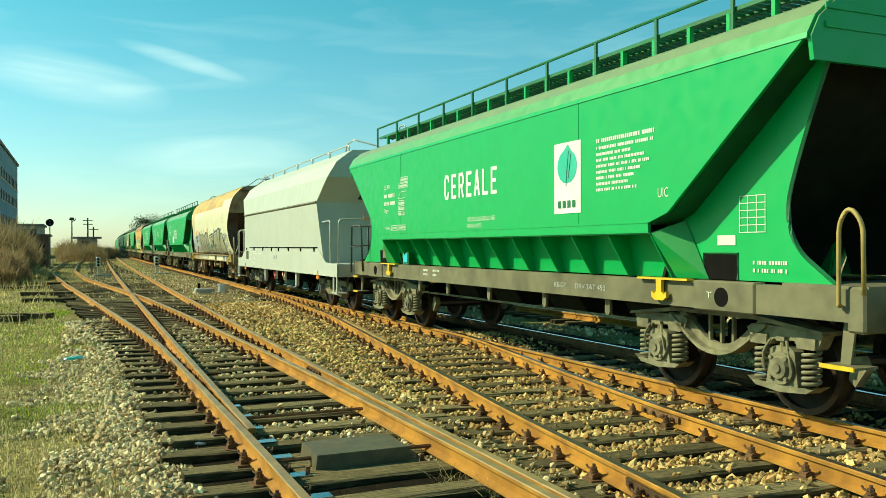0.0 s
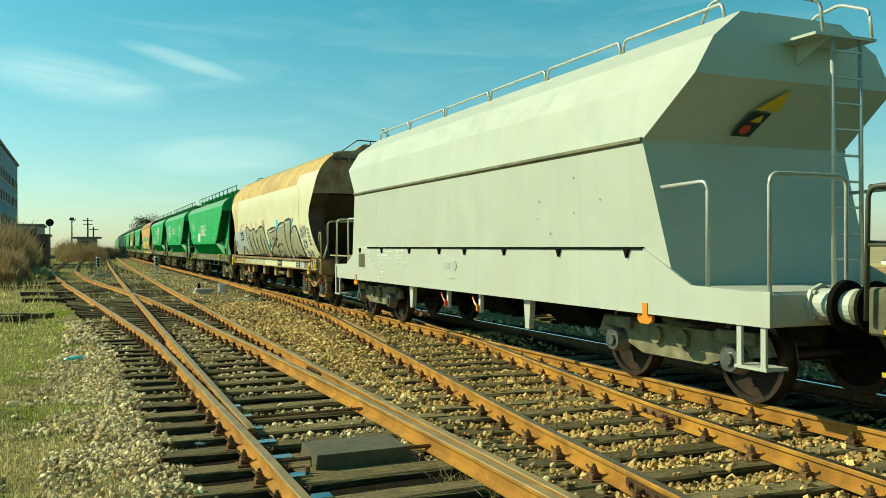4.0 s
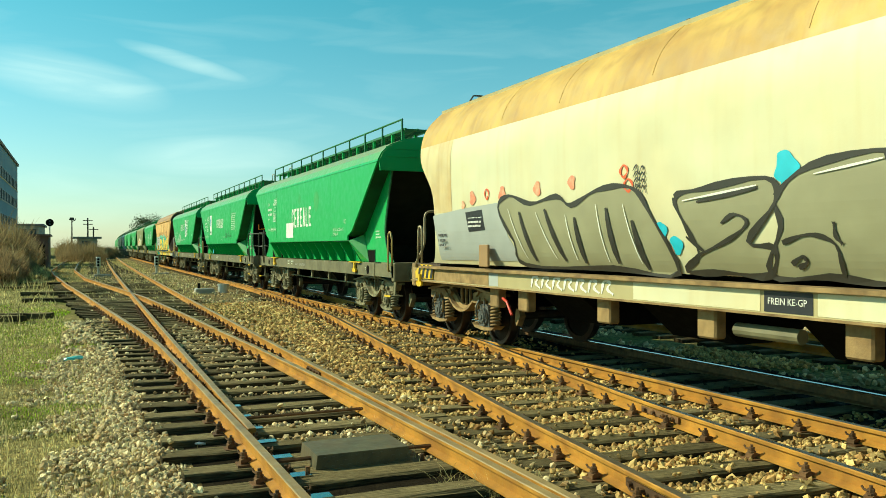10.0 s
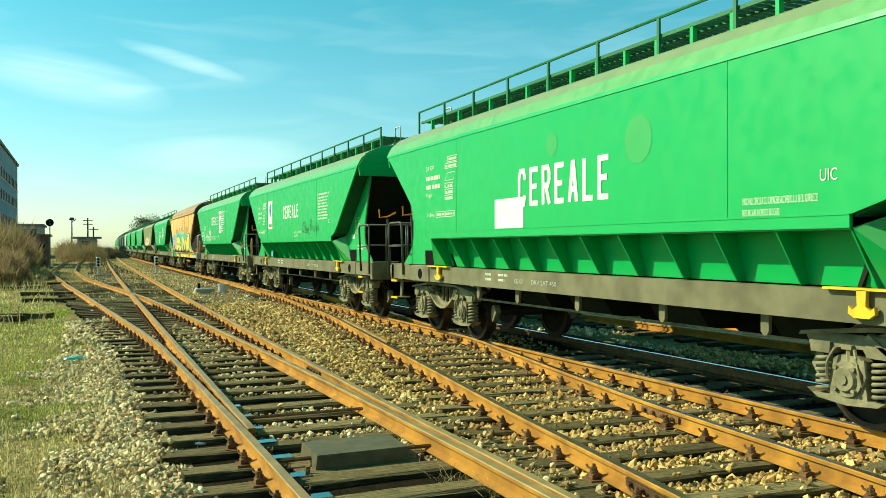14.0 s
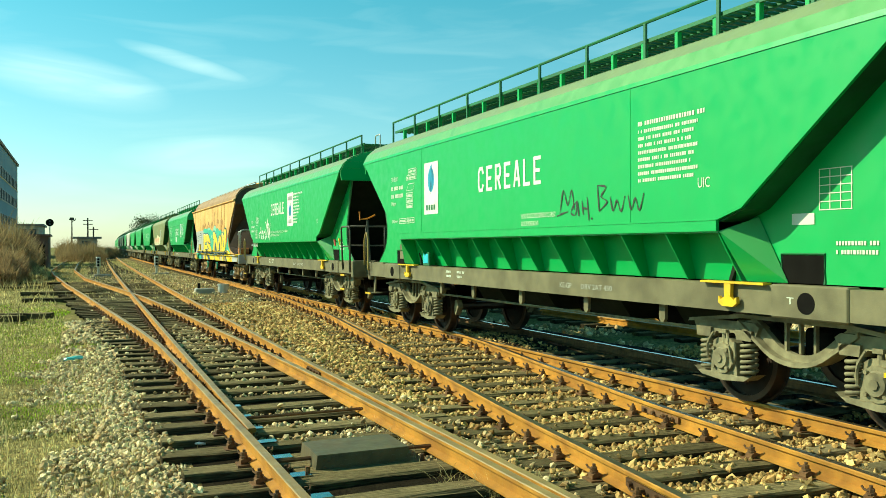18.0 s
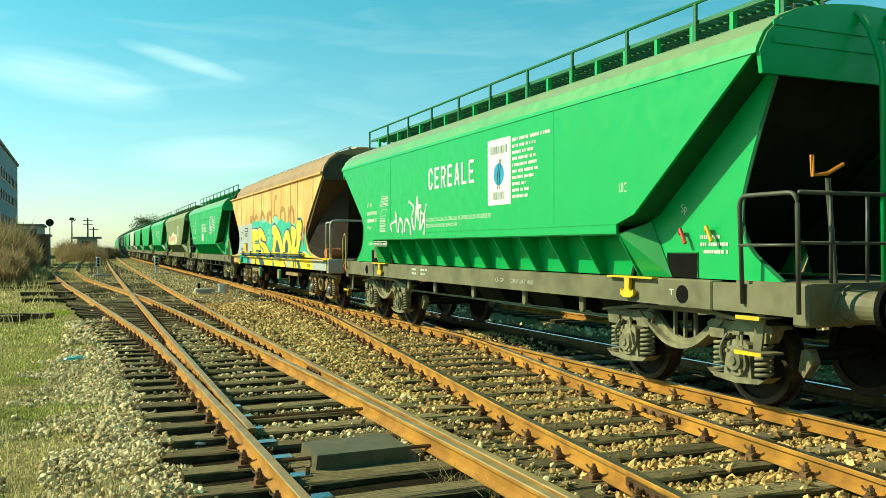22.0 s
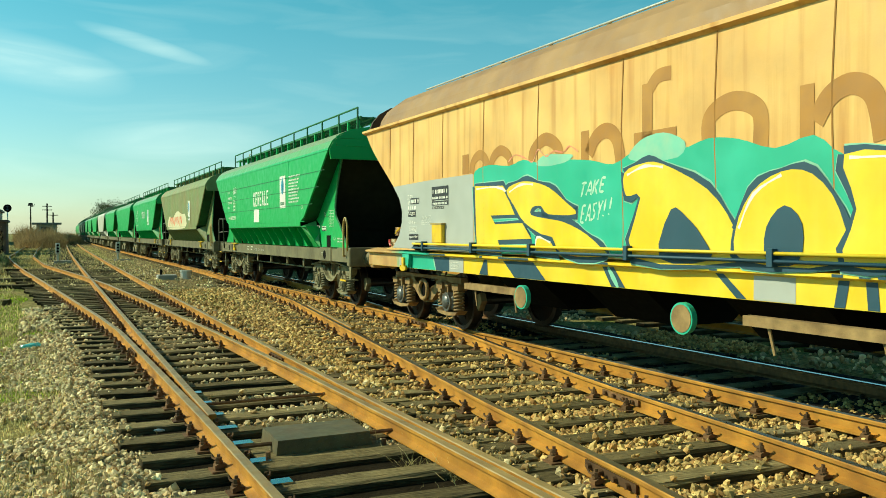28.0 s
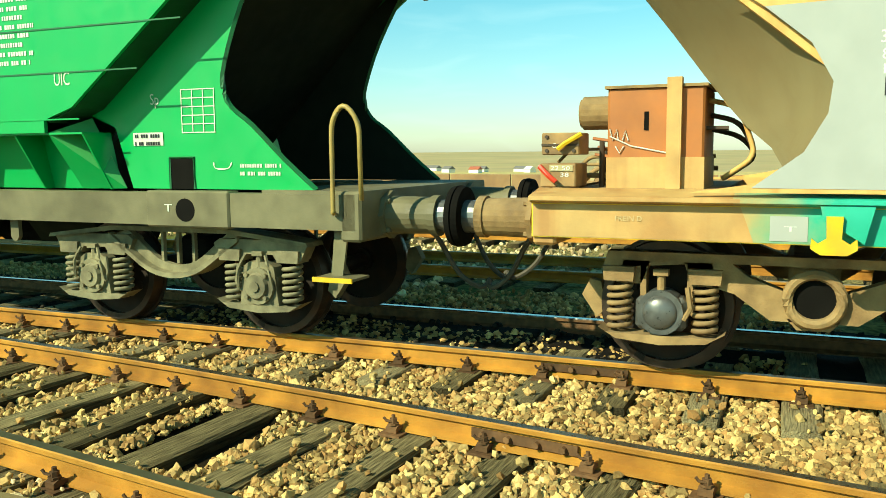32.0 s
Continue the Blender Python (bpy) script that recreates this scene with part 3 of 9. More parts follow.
# ---- sleepers ----


def sleeper_mesh(length, seed, w=0.25, h=0.15):
    rnd = random.Random(seed)
    bm = B()
    n = 7
    rings = []
    for i in range(n):
        x = length * i / (n - 1)
        jit = lambda a: rnd.uniform(-a, a)
        e = 0.012 if i in (0, n - 1) else 0.0
        rings.append([(x, -w / 2 + e + jit(0.008), -h), (x, w / 2 - e + jit(0.008), -h), (x, w / 2 - e + jit(0.008), -0.02 + jit(0.006)),
                      (x, w / 2 - 0.02 + jit(0.006), jit(0.005)), (x, -w / 2 + 0.02 + jit(0.006), jit(0.005)), (x, -w / 2 + e + jit(0.008), -0.02 + jit(0.006))])
    loft(bm, rings)
    me = bpy.data.meshes.new("sleeper")
    bmesh.ops.recalc_face_normals(bm, faces=bm.faces)
    bm.to_mesh(me)
    bm.free()
    return me


SLEEPERS = {}
LAID = []   # (x0, x1, y, turn): where stones should not lie on top


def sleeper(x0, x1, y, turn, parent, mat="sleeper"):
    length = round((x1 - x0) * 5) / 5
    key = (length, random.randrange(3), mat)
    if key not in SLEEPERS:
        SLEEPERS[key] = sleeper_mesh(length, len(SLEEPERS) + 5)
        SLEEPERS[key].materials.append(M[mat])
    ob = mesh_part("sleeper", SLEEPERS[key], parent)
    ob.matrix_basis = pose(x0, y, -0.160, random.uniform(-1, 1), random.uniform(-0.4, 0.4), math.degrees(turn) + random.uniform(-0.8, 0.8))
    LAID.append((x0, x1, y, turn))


def clip_mesh():
    """Ribbed base plate with a clamp, a tall bolt and a nut on each side of the rail."""
    bm = B()
    box(bm, -0.16, 0.16, -0.075, 0.075, -0.165, -0.149)
    for s in (-1, 1):
        prism(bm, [(s * 0.050, -0.128), (s * 0.132, -0.146), (s * 0.132, -0.116), (s * 0.105, -0.102), (s * 0.048, -0.114)], -0.038, 0.038, "y")
        cyl(bm, (s * 0.100, 0, -0.13), (s * 0.100, 0, -0.040), 0.013, n=6)
        cyl(bm, (s * 0.100, 0, -0.102), (s * 0.100, 0, -0.090), 0.034, n=8)
        cyl(bm, (s * 0.100, 0, -0.090), (s * 0.100, 0, -0.062), 0.025, n=6)
        tube(bm, [(s * 0.118, 0.0, -0.078), (s * 0.135, 0.03, -0.070), (s * 0.140, 0.045, -0.050)], 0.009, 5)
    me = bpy.data.meshes.new("rail_clip")
    bmesh.ops.recalc_face_normals(bm, faces=bm.faces)
    bm.to_mesh(me)
    bm.free()
    me.materials.append(M["clip"])
    return me


CLIP = clip_mesh()


def clip(fx, y, parent):
    mesh_part("rail_clip", CLIP, parent, "", pose(fx(y), y, random.uniform(-0.004, 0.004), 0, 0, random.uniform(-2, 2) - math.degrees(math.atan((fx(y + 0.3) - fx(y - 0.3)) / 0.6))))


y = -7.6
while y < 44:
    left, right = min(rail_a(y), 1.4) - 0.62, rail_c(y) + 0.6
    if y > 34:
        left = rail_b(y) - 0.55
    sleeper(left + random.uniform(-0.06, 0.06), right + random.uniform(-0.05, 0.05), y, 0.0, track_near)
    if y < 26:
        clip(rail_a, y, track_near)
        if abs(rail_c(y) - rail_c2(y)) > 0.3 or y < 1.2:
            clip(rail_c, y, track_near)
        for fx, other in ((rail_b, rail_a), (rail_c2, rail_c)):
            if y > 9 and abs(fx(y) - other(y)) > 0.32:
                clip(fx, y, track_near)
    y += 0.60
y = 36.0
while y < 46:
    sl = (rail_a(y + 1) - rail_a(y - 1)) / 2
    sleeper(rail_a(y) - 0.55, rail_c2(y) + 0.5, y, -math.atan(sl), track_near)
    y += 0.7
y = -6.5
while y < 13.2:
    sl = -0.5 * (rail_d(y + 1) - rail_d(y - 1)) / 2
    sleeper(rail_d(y) - 0.58, rail_e(y) + 0.42, y, sl, track_mid)
    clip(rail_d, y, track_mid)
    clip(rail_e, y, track_mid)
    y += 0.62
y = -7.3
while y < 13.2:
    sleeper(rail_f(y) - 0.60 - random.uniform(0, 0.08), rail_k(y) + 0.55, y, 0.0, track_train, "sleeper_pale" if random.random() < 0.7 else "sleeper")
    clip(rail_f, y, track_train)
    y += 0.60
while y < 44:
    sleeper(rail_d(y) - 0.6, rail_k(y) + 0.55, y, 0.0, track_mid)
    if y < 30:
        clip(rail_d, y, track_mid)
        clip(rail_f, y, track_train)
    y += 0.60
while y < 90:
    sleeper(rail_f(y) - 0.55, rail_k(y) + 0.55, y, 0.0, track_train)
    y += 0.65
for fx, tr in ((rail_g, track_far), (rail_i, track_far2)):
    y = -14.0
    while y < 26:
        sleeper(fx(y) - 0.5, fx(y) + 2.1, y, 0.0, tr)
        y += 0.65



def fishplate(fx, y, parent):
    """Bolted joint bar on both sides of a rail."""
    turn = -math.degrees(math.atan((fx(y + 0.3) - fx(y - 0.3)) / 0.6))
    for s in (-1, 1):
        fp = part("fishplate", prism(B(), [(s * 0.012, -0.055), (s * 0.034, -0.050), (s * 0.034, -0.108), (s * 0.018, -0.118)], -0.33, 0.33, "y"), "clip", parent, "dark rusty fishplate")
        fp.matrix_basis = pose(fx(y), y, 0, 0, 0, turn)
        for d in (-0.25, -0.09, 0.09, 0.25):
            part("bolt", cyl(B(), (s * 0.03, d, -0.08), (s * 0.065, d, -0.08), 0.021, n=6), "clip", fp)


for fx, y, tr in ((rail_e, 1.35, track_mid), (rail_f, 1.40, track_train), (rail_e, 6.75, track_mid), (rail_d, 4.6, track_mid), (rail_c, 11.0, track_near), (rail_a, 12.4, track_near), (rail_f, 14.0, track_train)):
    fishplate(fx, y, tr)

# ---- ballast stones ----


def scatter_stones(name, label, count, x0, x1, y0, y1, size, seed, keep, lift=0.0, near=False, mat="stone"):
    rnd = np.random.default_rng(seed)
    # a lump of two caps and two staggered rings of four
    ring = [(0.9 * math.cos(k * math.pi / 2 + o), 0.9 * math.sin(k * math.pi / 2 + o), z) for o, z in ((0.0, 0.42), (math.pi / 4, -0.42)) for k in range(4)]
    lump = np.array([(0, 0, 0.92), *ring, (0, 0, -0.92)])
    tri = [(0, 1 + k, 1 + (k + 1) % 4) for k in range(4)] + [(9, 5 + (k + 1) % 4, 5 + k) for k in range(4)]
    tri += [(1 + k, 5 + k, 1 + (k + 1) % 4) for k in range(4)] + [(5 + k, 5 + (k + 1) % 4, 1 + (k + 1) % 4) for k in range(4)]
    tri = np.array(tri)
    u = rnd.random(count)
    ys = y0 + (y1 - y0) * (u ** 1.6 if near else u)
    xs = x0 + (x1 - x0) * rnd.random(count)
    rows = {}
    for a, b, sy, turn in LAID:
        rows.setdefault(int(sy), []).append((a, b, sy, turn))
    out = []
    for x, y_ in zip(xs, ys):
        if not keep(x, y_):
            continue
        z = bed(x, y_) + 0.012
        over = False
        for k in (int(y_) - 1, int(y_), int(y_) + 1):
            for a, b, sy, turn in rows.get(k, ()):
                if a - 0.02 < x < b + 0.02 and abs(y_ - sy - (x - a) * math.tan(turn)) < 0.14:
                    over = True
        if over and z < -0.150:
            if rnd.random() < 0.94:
                continue
            z = -0.155
        out.append((x, y_, z))
    n = len(out)
    P = np.array(out)
    r = size * (0.50 + 0.85 * rnd.random(n) ** 2)
    far = np.clip(P[:, 1] / 12.0, 1.0, 1.5)
    r = r * (far if near else 1.0)
    shape = (lump[None] * rnd.uniform(0.72, 1.15, (n, 10, 1)) + rnd.uniform(-0.19, 0.19, (n, 10, 3))) * rnd.uniform(0.65, 1.15, (n, 1, 3))
    q = rnd.normal(size=(n, 4))
    q /= np.linalg.norm(q, axis=1, keepdims=True)
    w, a, b, c = q.T
    R = np.stack([1 - 2 * (b * b + c * c), 2 * (a * b - c * w), 2 * (a * c + b * w), 2 * (a * b + c * w), 1 - 2 * (a * a + c * c), 2 * (b * c - a * w),
                  2 * (a * c - b * w), 2 * (b * c + a * w), 1 - 2 * (a * a + b * b)], 1).reshape(n, 3, 3)
    V = np.einsum("nij,nkj->nki", R, shape) * r[:, None, None] + P[:, None, :]
    V[:, :, 2] += (r * rnd.uniform(-0.1, 0.75, n))[:, None] + lift
    F = (tri[None] + 10 * np.arange(n)[:, None, None]).reshape(-1, 3)
    me = bpy.data.meshes.new(name)
    me.vertices.add(n * 10)
    me.vertices.foreach_set("co", V.ravel())
    me.loops.add(len(F) * 3)
    me.loops.foreach_set("vertex_index", F.ravel())
    me.polygons.add(len(F))
    me.polygons.foreach_set("loop_start", np.arange(len(F)) * 3)
    me.materials.append(M[mat])
    me.update(calc_edges=True)
    me.shade_flat()
    me.validate()
    return tagged(new(name, me), label, "ballast", kind="stuff")


def near_track(x, y_):
    inside = rail_a(y_) - 0.6 < x < rail_c(y_)
    if x < 0.55 + 0.35 * hash_noise(x, y_, 0.7):
        return hash_noise(x, y_, 1.3) > 0.05 - 0.5 * (x + 0.4)
    return hash_noise(x, y_, 0.8) > ((0.12 if y_ < 11 else -0.02) if inside else -0.4)


scatter_stones("ballast_stones", "pale limestone ballast between worn sleepers", 50000, -0.3, 3.5, -1.0, 22, 0.030, 3, near_track, near=True)
scatter_stones("ballast_stones", "small pale gravel spilling into the grass", 17000, -0.9, 1.0, 4.2, 15, 0.026, 8, lambda x, y_: x < rail_a(y_) - 0.5 and hash_noise(x, y_, 1.6) > -0.12 - 0.45 * (x - 0.1), near=True)
scatter_stones("ballast_stones", "ochre limestone ballast heaped between the tracks", 96000, 3.0, 6.75, -2.5, 26, 0.033, 4, lambda x, y_: abs(x - 4.3) > 0.5 or abs(y_ - 3.3) > 0.30, near=True, mat="stone_warm")
# stones coloured dark for the same painted shade
scatter_stones("ballast_stones", "ballast between the train's rails with its shade painted dark", 7000, 6.75, 9.0, -3, 24, 0.036, 5, lambda x, y_: hash_noise(x, y_, 0.7) > -0.25, mat="stone_shade")
scatter_stones("ballast_stones", "ochre ballast heaped inside the train's near rail", 9000, 6.42, 7.45, -3, 16, 0.034, 9, lambda x, y_: hash_noise(x, y_, 0.55) > -0.2, near=True, mat="stone_warm")
scatter_stones("ballast_stones", "ochre ballast along the train's far rail", 9000, 7.95, 10.2, -4, 12, 0.036, 10, lambda x, y_: hash_noise(x, y_, 0.5) > -0.12, mat="stone_warm")
scatter_stones("ballast_stones", "pale ballast stones along distant tracks", 7000, 0.2, 9.5, 22, 60, 0.05, 6, lambda x, y_: hash_noise(x, y_, 0.5) > -0.2)
scatter_stones("ballast_stones", "pale ballast on the sidings beyond the train", 11000, 9.0, 20.0, -8, 24, 0.06, 7, lambda x, y_: hash_noise(x, y_, 0.35) > -0.15)


# ---- wagons: running gear ----
WHEELSETS = []   # (wheelset, wheelbase position): they roll as the train moves


def spring_mesh(mat):
    bm = tube(B(), [(0.075 * math.cos(i * math.pi / 5), 0.075 * math.sin(i * math.pi / 5), -0.16 + 0.0053 * i) for i in range(61)], 0.019, 6)
    me = bpy.data.meshes.new("coil_spring")
    bmesh.ops.recalc_face_normals(bm, faces=bm.faces)
    bm.to_mesh(me)
    bm.free()
    me.shade_smooth()
    me.materials.append(M[mat])
    return me


SPRING = {m: spring_mesh(m) for m in ("bogie", "bogie_rust")}


def wheelset_mesh():
    """Two discs on an axle with bright rims, one rolling body."""
    bm = B()

    def paint_new(n0, index):
        bm.faces.ensure_lookup_table()
        for f in bm.faces[n0:]:
            f.material_index = index

    for s in (-1, 1):
        x = s * 0.75
        cyl(bm, (x - 0.03, 0, 0), (x + 0.03, 0, 0), 0.405, n=28)
        cyl(bm, (x - 0.09, 0, 0), (x + 0.09, 0, 0), 0.12, n=12)
        for k in range(4):
            a = k * math.pi / 2 + 0.3
            cyl(bm, (x + s * 0.03, 0.27 * math.cos(a), 0.27 * math.sin(a)), (x + s * 0.042, 0.27 * math.cos(a), 0.27 * math.sin(a)), 0.035, n=8)
    cyl(bm, (-0.98, 0, 0), (0.98, 0, 0), 0.075, n=10)
    n0 = len(bm.faces)
    prof = [(-0.070, 0.40), (-0.070, 0.457), (0.055, 0.463), (0.055, 0.495), (0.075, 0.49), (0.078, 0.40)]
    for s in (-1, 1):
        vs = []
        for k in range(36):
            a = 2 * math.pi * k / 36
            vs.append([bm.verts.new((s * 0.765 - s * u, r * math.cos(a), r * math.sin(a))) for u, r in prof])
        for k in range(36):
            p, q = vs[k], vs[(k + 1) % 36]
            for j in range(len(prof)):
                bm.faces.new((p[j], p[(j + 1) % len(prof)], q[(j + 1) % len(prof)], q[j]))
    bmesh.ops.recalc_face_normals(bm, faces=bm.faces)
    paint_new(n0, 1)
    me = bpy.data.meshes.new("wheelset")
    bm.to_mesh(me)
    bm.free()
    me.materials.append(M["wheel"])
    me.materials.append(M["tyre"])
    return me


WHEELSET = wheelset_mesh()


def bogie_y25(parent, y, mat="bogie", ring=False, wb=1.8, red=False):
    """Two-axle bogie: pressed side frames with coil springs, axle boxes and brake gear."""
    # black bolster: the dark behind the frame's window is put into its colour
    bg = part("bogie", box(B(), -0.80, 0.80, -0.16, 0.16, 0.52, 0.82, 0.03), "black" if not ring else mat, parent, "dusty steel two-axle bogie")
    bg.matrix_basis = pose(0, y, 0)
    for s in (-1, 1):
        x0, x1 = s * 0.93, s * 1.05
        bm = B()
        if ring:
            # top chord, two arms down to the ring, and horns over the axle boxes; the slots between stay open
            prism(bm, [(-1.36, 0.74), (-1.32, 0.86), (1.32, 0.86), (1.36, 0.74), (0.62, 0.80), (-0.62, 0.80)], x0, x1)
            for e in (-1, 1):
                prism(bm, [(e * 0.78, 0.80), (e * 0.50, 0.80), (e * 0.40, 0.72), (e * 0.14, 0.62), (e * 0.10, 0.44), (0.0, 0.42), (0.0, 0.47), (e * 0.10, 0.60)][:5] + [(e * 0.26, 0.44), (e * 0.48, 0.60), (e * 0.62, 0.64)], x0, x1)
                for d in (-0.20, 0.20):
                    c = e * 0.92 + d
                    prism(bm, [(c - 0.09, 0.80), (c + 0.09, 0.80), (c + (0.14 if d > 0 else 0.03), 0.64), (c - (0.03 if d > 0 else 0.14), 0.64)], x0, x1)
                for d in (-0.155, 0.155):
                    box(bm, x0, x1, e * 0.92 + d - 0.02, e * 0.92 + d + 0.02, 0.44, 0.80)
            prism(bm, [(-0.16, 0.46), (0.16, 0.46), (0.10, 0.39), (-0.10, 0.39)], x0, x1)
        else:
            # cranked top plate over a curved belly with a broad lower flange; the window between has three ribs
            prism(bm, [(-1.40, 0.80), (-1.38, 0.835), (-0.62, 0.925), (0.62, 0.925), (1.38, 0.835), (1.40, 0.80), (0.60, 0.885), (-0.60, 0.885)], s * 0.88, s * 1.13)
            low = smooth_line([(-0.70, 0.84), (-0.50, 0.70), (-0.26, 0.55), (0.0, 0.50), (0.26, 0.55), (0.50, 0.70), (0.70, 0.84)], 3)
            inner = [(a * 0.78, 0.585 + (b - 0.50) * 0.88) for a, b in low]
            prism(bm, low + inner[::-1], s * 0.965, s * 1.025)
            prism(bm, [(a, b - 0.022) for a, b in low] + [(a, b + 0.022) for a, b in low[::-1]], s * 0.90, s * 1.11)
            for p in (-0.17, 0.0, 0.17):
                box(bm, s * 0.975, s * 1.015, p - 0.014, p + 0.014, 0.60, 0.90)
            for p in (-0.9, 0.9):
                prism(bm, [(p - 0.46, 0.80), (p - 0.40, 0.84), (p + 0.40, 0.84), (p + 0.46, 0.80), (p + 0.40, 0.68), (p + 0.17, 0.66), (p + 0.13, 0.72), (p - 0.13, 0.72), (p - 0.17, 0.66), (p - 0.40, 0.68)], s * 0.94, s * 1.08)
        part("side_frame", bm, mat, bg)
        if ring:
            bm = B()
            tube(bm, [(s * 1.09, 0.16 * math.cos(a), 0.60 + 0.16 * math.sin(a)) for a in (k * math.pi / 12 for k in range(24))], 0.035, 8, True)
            part("ring", bm, mat, bg)
            bm = B()
            cyl(bm, (s * 0.9, 0, 0.60), (s * 1.065, 0, 0.60), 0.145, n=20)
            part("ring_hole", bm, "black", bg, "black hole in the side frame")
        for a in (-wb / 2, wb / 2):
            bm = B()
            cyl(bm, (s * 0.96, a, 0.46), (s * 1.13, a, 0.46), 0.155, n=16)
            box(bm, s * 0.94, s * 1.10, a - 0.17, a + 0.17, 0.33, 0.56, 0.03)
            if ring:
                bmesh.ops.create_uvsphere(bm, u_segments=28, v_segments=16, radius=0.118, matrix=Matrix.Translation((s * 1.12, a, 0.46)) @ Matrix.Diagonal((0.5, 1, 1, 1)))
            else:
                cyl(bm, (s * 1.12, a, 0.46), (s * 1.16, a, 0.46), 0.12, 0.10, n=14)
                cyl(bm, (s * 1.16, a, 0.46), (s * 1.175, a, 0.46), 0.045, n=8)
                prism(bm, [(a - 0.19, 0.30), (a - 0.15, 0.62), (a - 0.09, 0.66), (a + 0.09, 0.66), (a + 0.15, 0.62), (a + 0.19, 0.30), (a + 0.12, 0.27), (a - 0.12, 0.27)], s * 0.98, s * 1.10)
                for d in (-0.10, 0.10):
                    tube(bm, smooth_line([(s * 1.14, a + d, 0.72), (s * 1.17, a + d * 1.5, 0.60), (s * 1.15, a + d * 1.7, 0.44)], 3), 0.014, 5)
                for k in range(4):
                    b = k * math.pi / 2 + 0.785
                    cyl(bm, (s * 1.12, a + 0.13 * math.cos(b), 0.46 + 0.13 * math.sin(b)), (s * 1.16, a + 0.13 * math.cos(b), 0.46 + 0.13 * math.sin(b)), 0.02, n=6)
            ab = part("axle_box", bm, "axlebox" if ring or mat == "bogie_rust" else mat, bg)
            if ring:
                for f in ab.data.polygons:
                    f.use_smooth = len(f.vertices) < 5 and f.area < 0.002
            bm = B()
            prism(bm, [(a - 0.42, 0.335), (a - 0.36, 0.30), (a + 0.36, 0.30), (a + 0.42, 0.335), (a + 0.30, 0.262), (a, 0.235), (a - 0.30, 0.262)], s * 0.94, s * 1.12)
            part("spring_plank", bm, mat, bg)
            for d in (-0.285, 0.285):
                sp = mesh_part("coil_spring", SPRING[mat], bg, "", pose(s * 1.03, a + d, 0.48))
                bm = B()
                prism(bm, [(a + d - 0.10, 0.66), (a + d + 0.10, 0.66), (a + d + 0.11, 0.76), (a + d - 0.11, 0.76)], s * 0.94, s * 1.11)
                if (d < 0) == (a > 0):
                    tube(bm, [(s * 1.12, a + d * 0.62, 0.64), (s * 1.13, a + d * 0.7, 0.50), (s * 1.12, a + d * 0.55, 0.42)], 0.018, 6)
                part("spring_cap", bm, "red" if red and d > 0 else mat, bg)
            bm = B()
            cyl(bm, (s * 1.08, a, 0.60), (s * 1.08, a, 0.72), 0.028, n=8)
            box(bm, s * 1.05, s * 1.12, a - 0.05, a + 0.05, 0.71, 0.75)
            part("guide_bolt", bm, mat, bg)
        for e in (-1, 1):
            bm = B()
            prism(bm, [(e * 1.42, 0.60), (e * 1.50, 0.62), (e * 1.56, 0.50), (e * 1.45, 0.34), (e * 1.38, 0.40)], s * 0.70, s * 0.80)
            part("brake_shoe", bm, mat, bg)
    for a in (-wb / 2, wb / 2):
        ws = mesh_part("wheelset", WHEELSET, bg, "dark wheelset with bright worn treads", pose(0, a, 0.46))
        WHEELSETS.append(ws)
    return bg


def bogie_plate(parent, y, wb=2.0):
    """Plain plate-framed bogie with round bearing caps, as the pale grey wagon has."""
    bg = part("bogie", box(B(), -0.95, 0.95, -0.2, 0.2, 0.45, 0.75, 0.03), "bogie", parent, "dark plate-framed bogie")
    bg.matrix_basis = pose(0, y, 0)
    for s in (-1, 1):
        bm = B()
        prism(bm, [(-1.45, 0.52), (-1.35, 0.70), (1.35, 0.70), (1.45, 0.52), (0.78, 0.42), (0.55, 0.34), (-0.55, 0.34), (-0.78, 0.42)], s * 0.92, s * 1.0)
        part("side_frame", bm, "bogie", bg)
        for p in (-0.2, 0.25):
            bm = B()
            cyl(bm, (s * 1.0, p, 0.58), (s * 1.06, p, 0.58), 0.10, n=14)
            part("damper", bm, "bogie", bg)
        for a in (-wb / 2, wb / 2):
            bm = B()
            cyl(bm, (s * 0.96, a, 0.46), (s * 1.12, a, 0.46), 0.17, 0.13, n=16)
            cyl(bm, (s * 1.12, a, 0.46), (s * 1.15, a, 0.46), 0.07, n=10)
            part("axle_box", bm, "axlebox", bg)
            bm = B()
            box(bm, s * 0.93, s * 1.06, a - 0.28, a + 0.28, 0.60, 0.74, 0.02)
            part("pedestal", bm, "bogie", bg)
    for a in (-wb / 2, wb / 2):
        WHEELSETS.append(mesh_part("wheelset", WHEELSET, bg, "dark wheelset with bright worn treads", pose(0, a, 0.46)))
    return bg


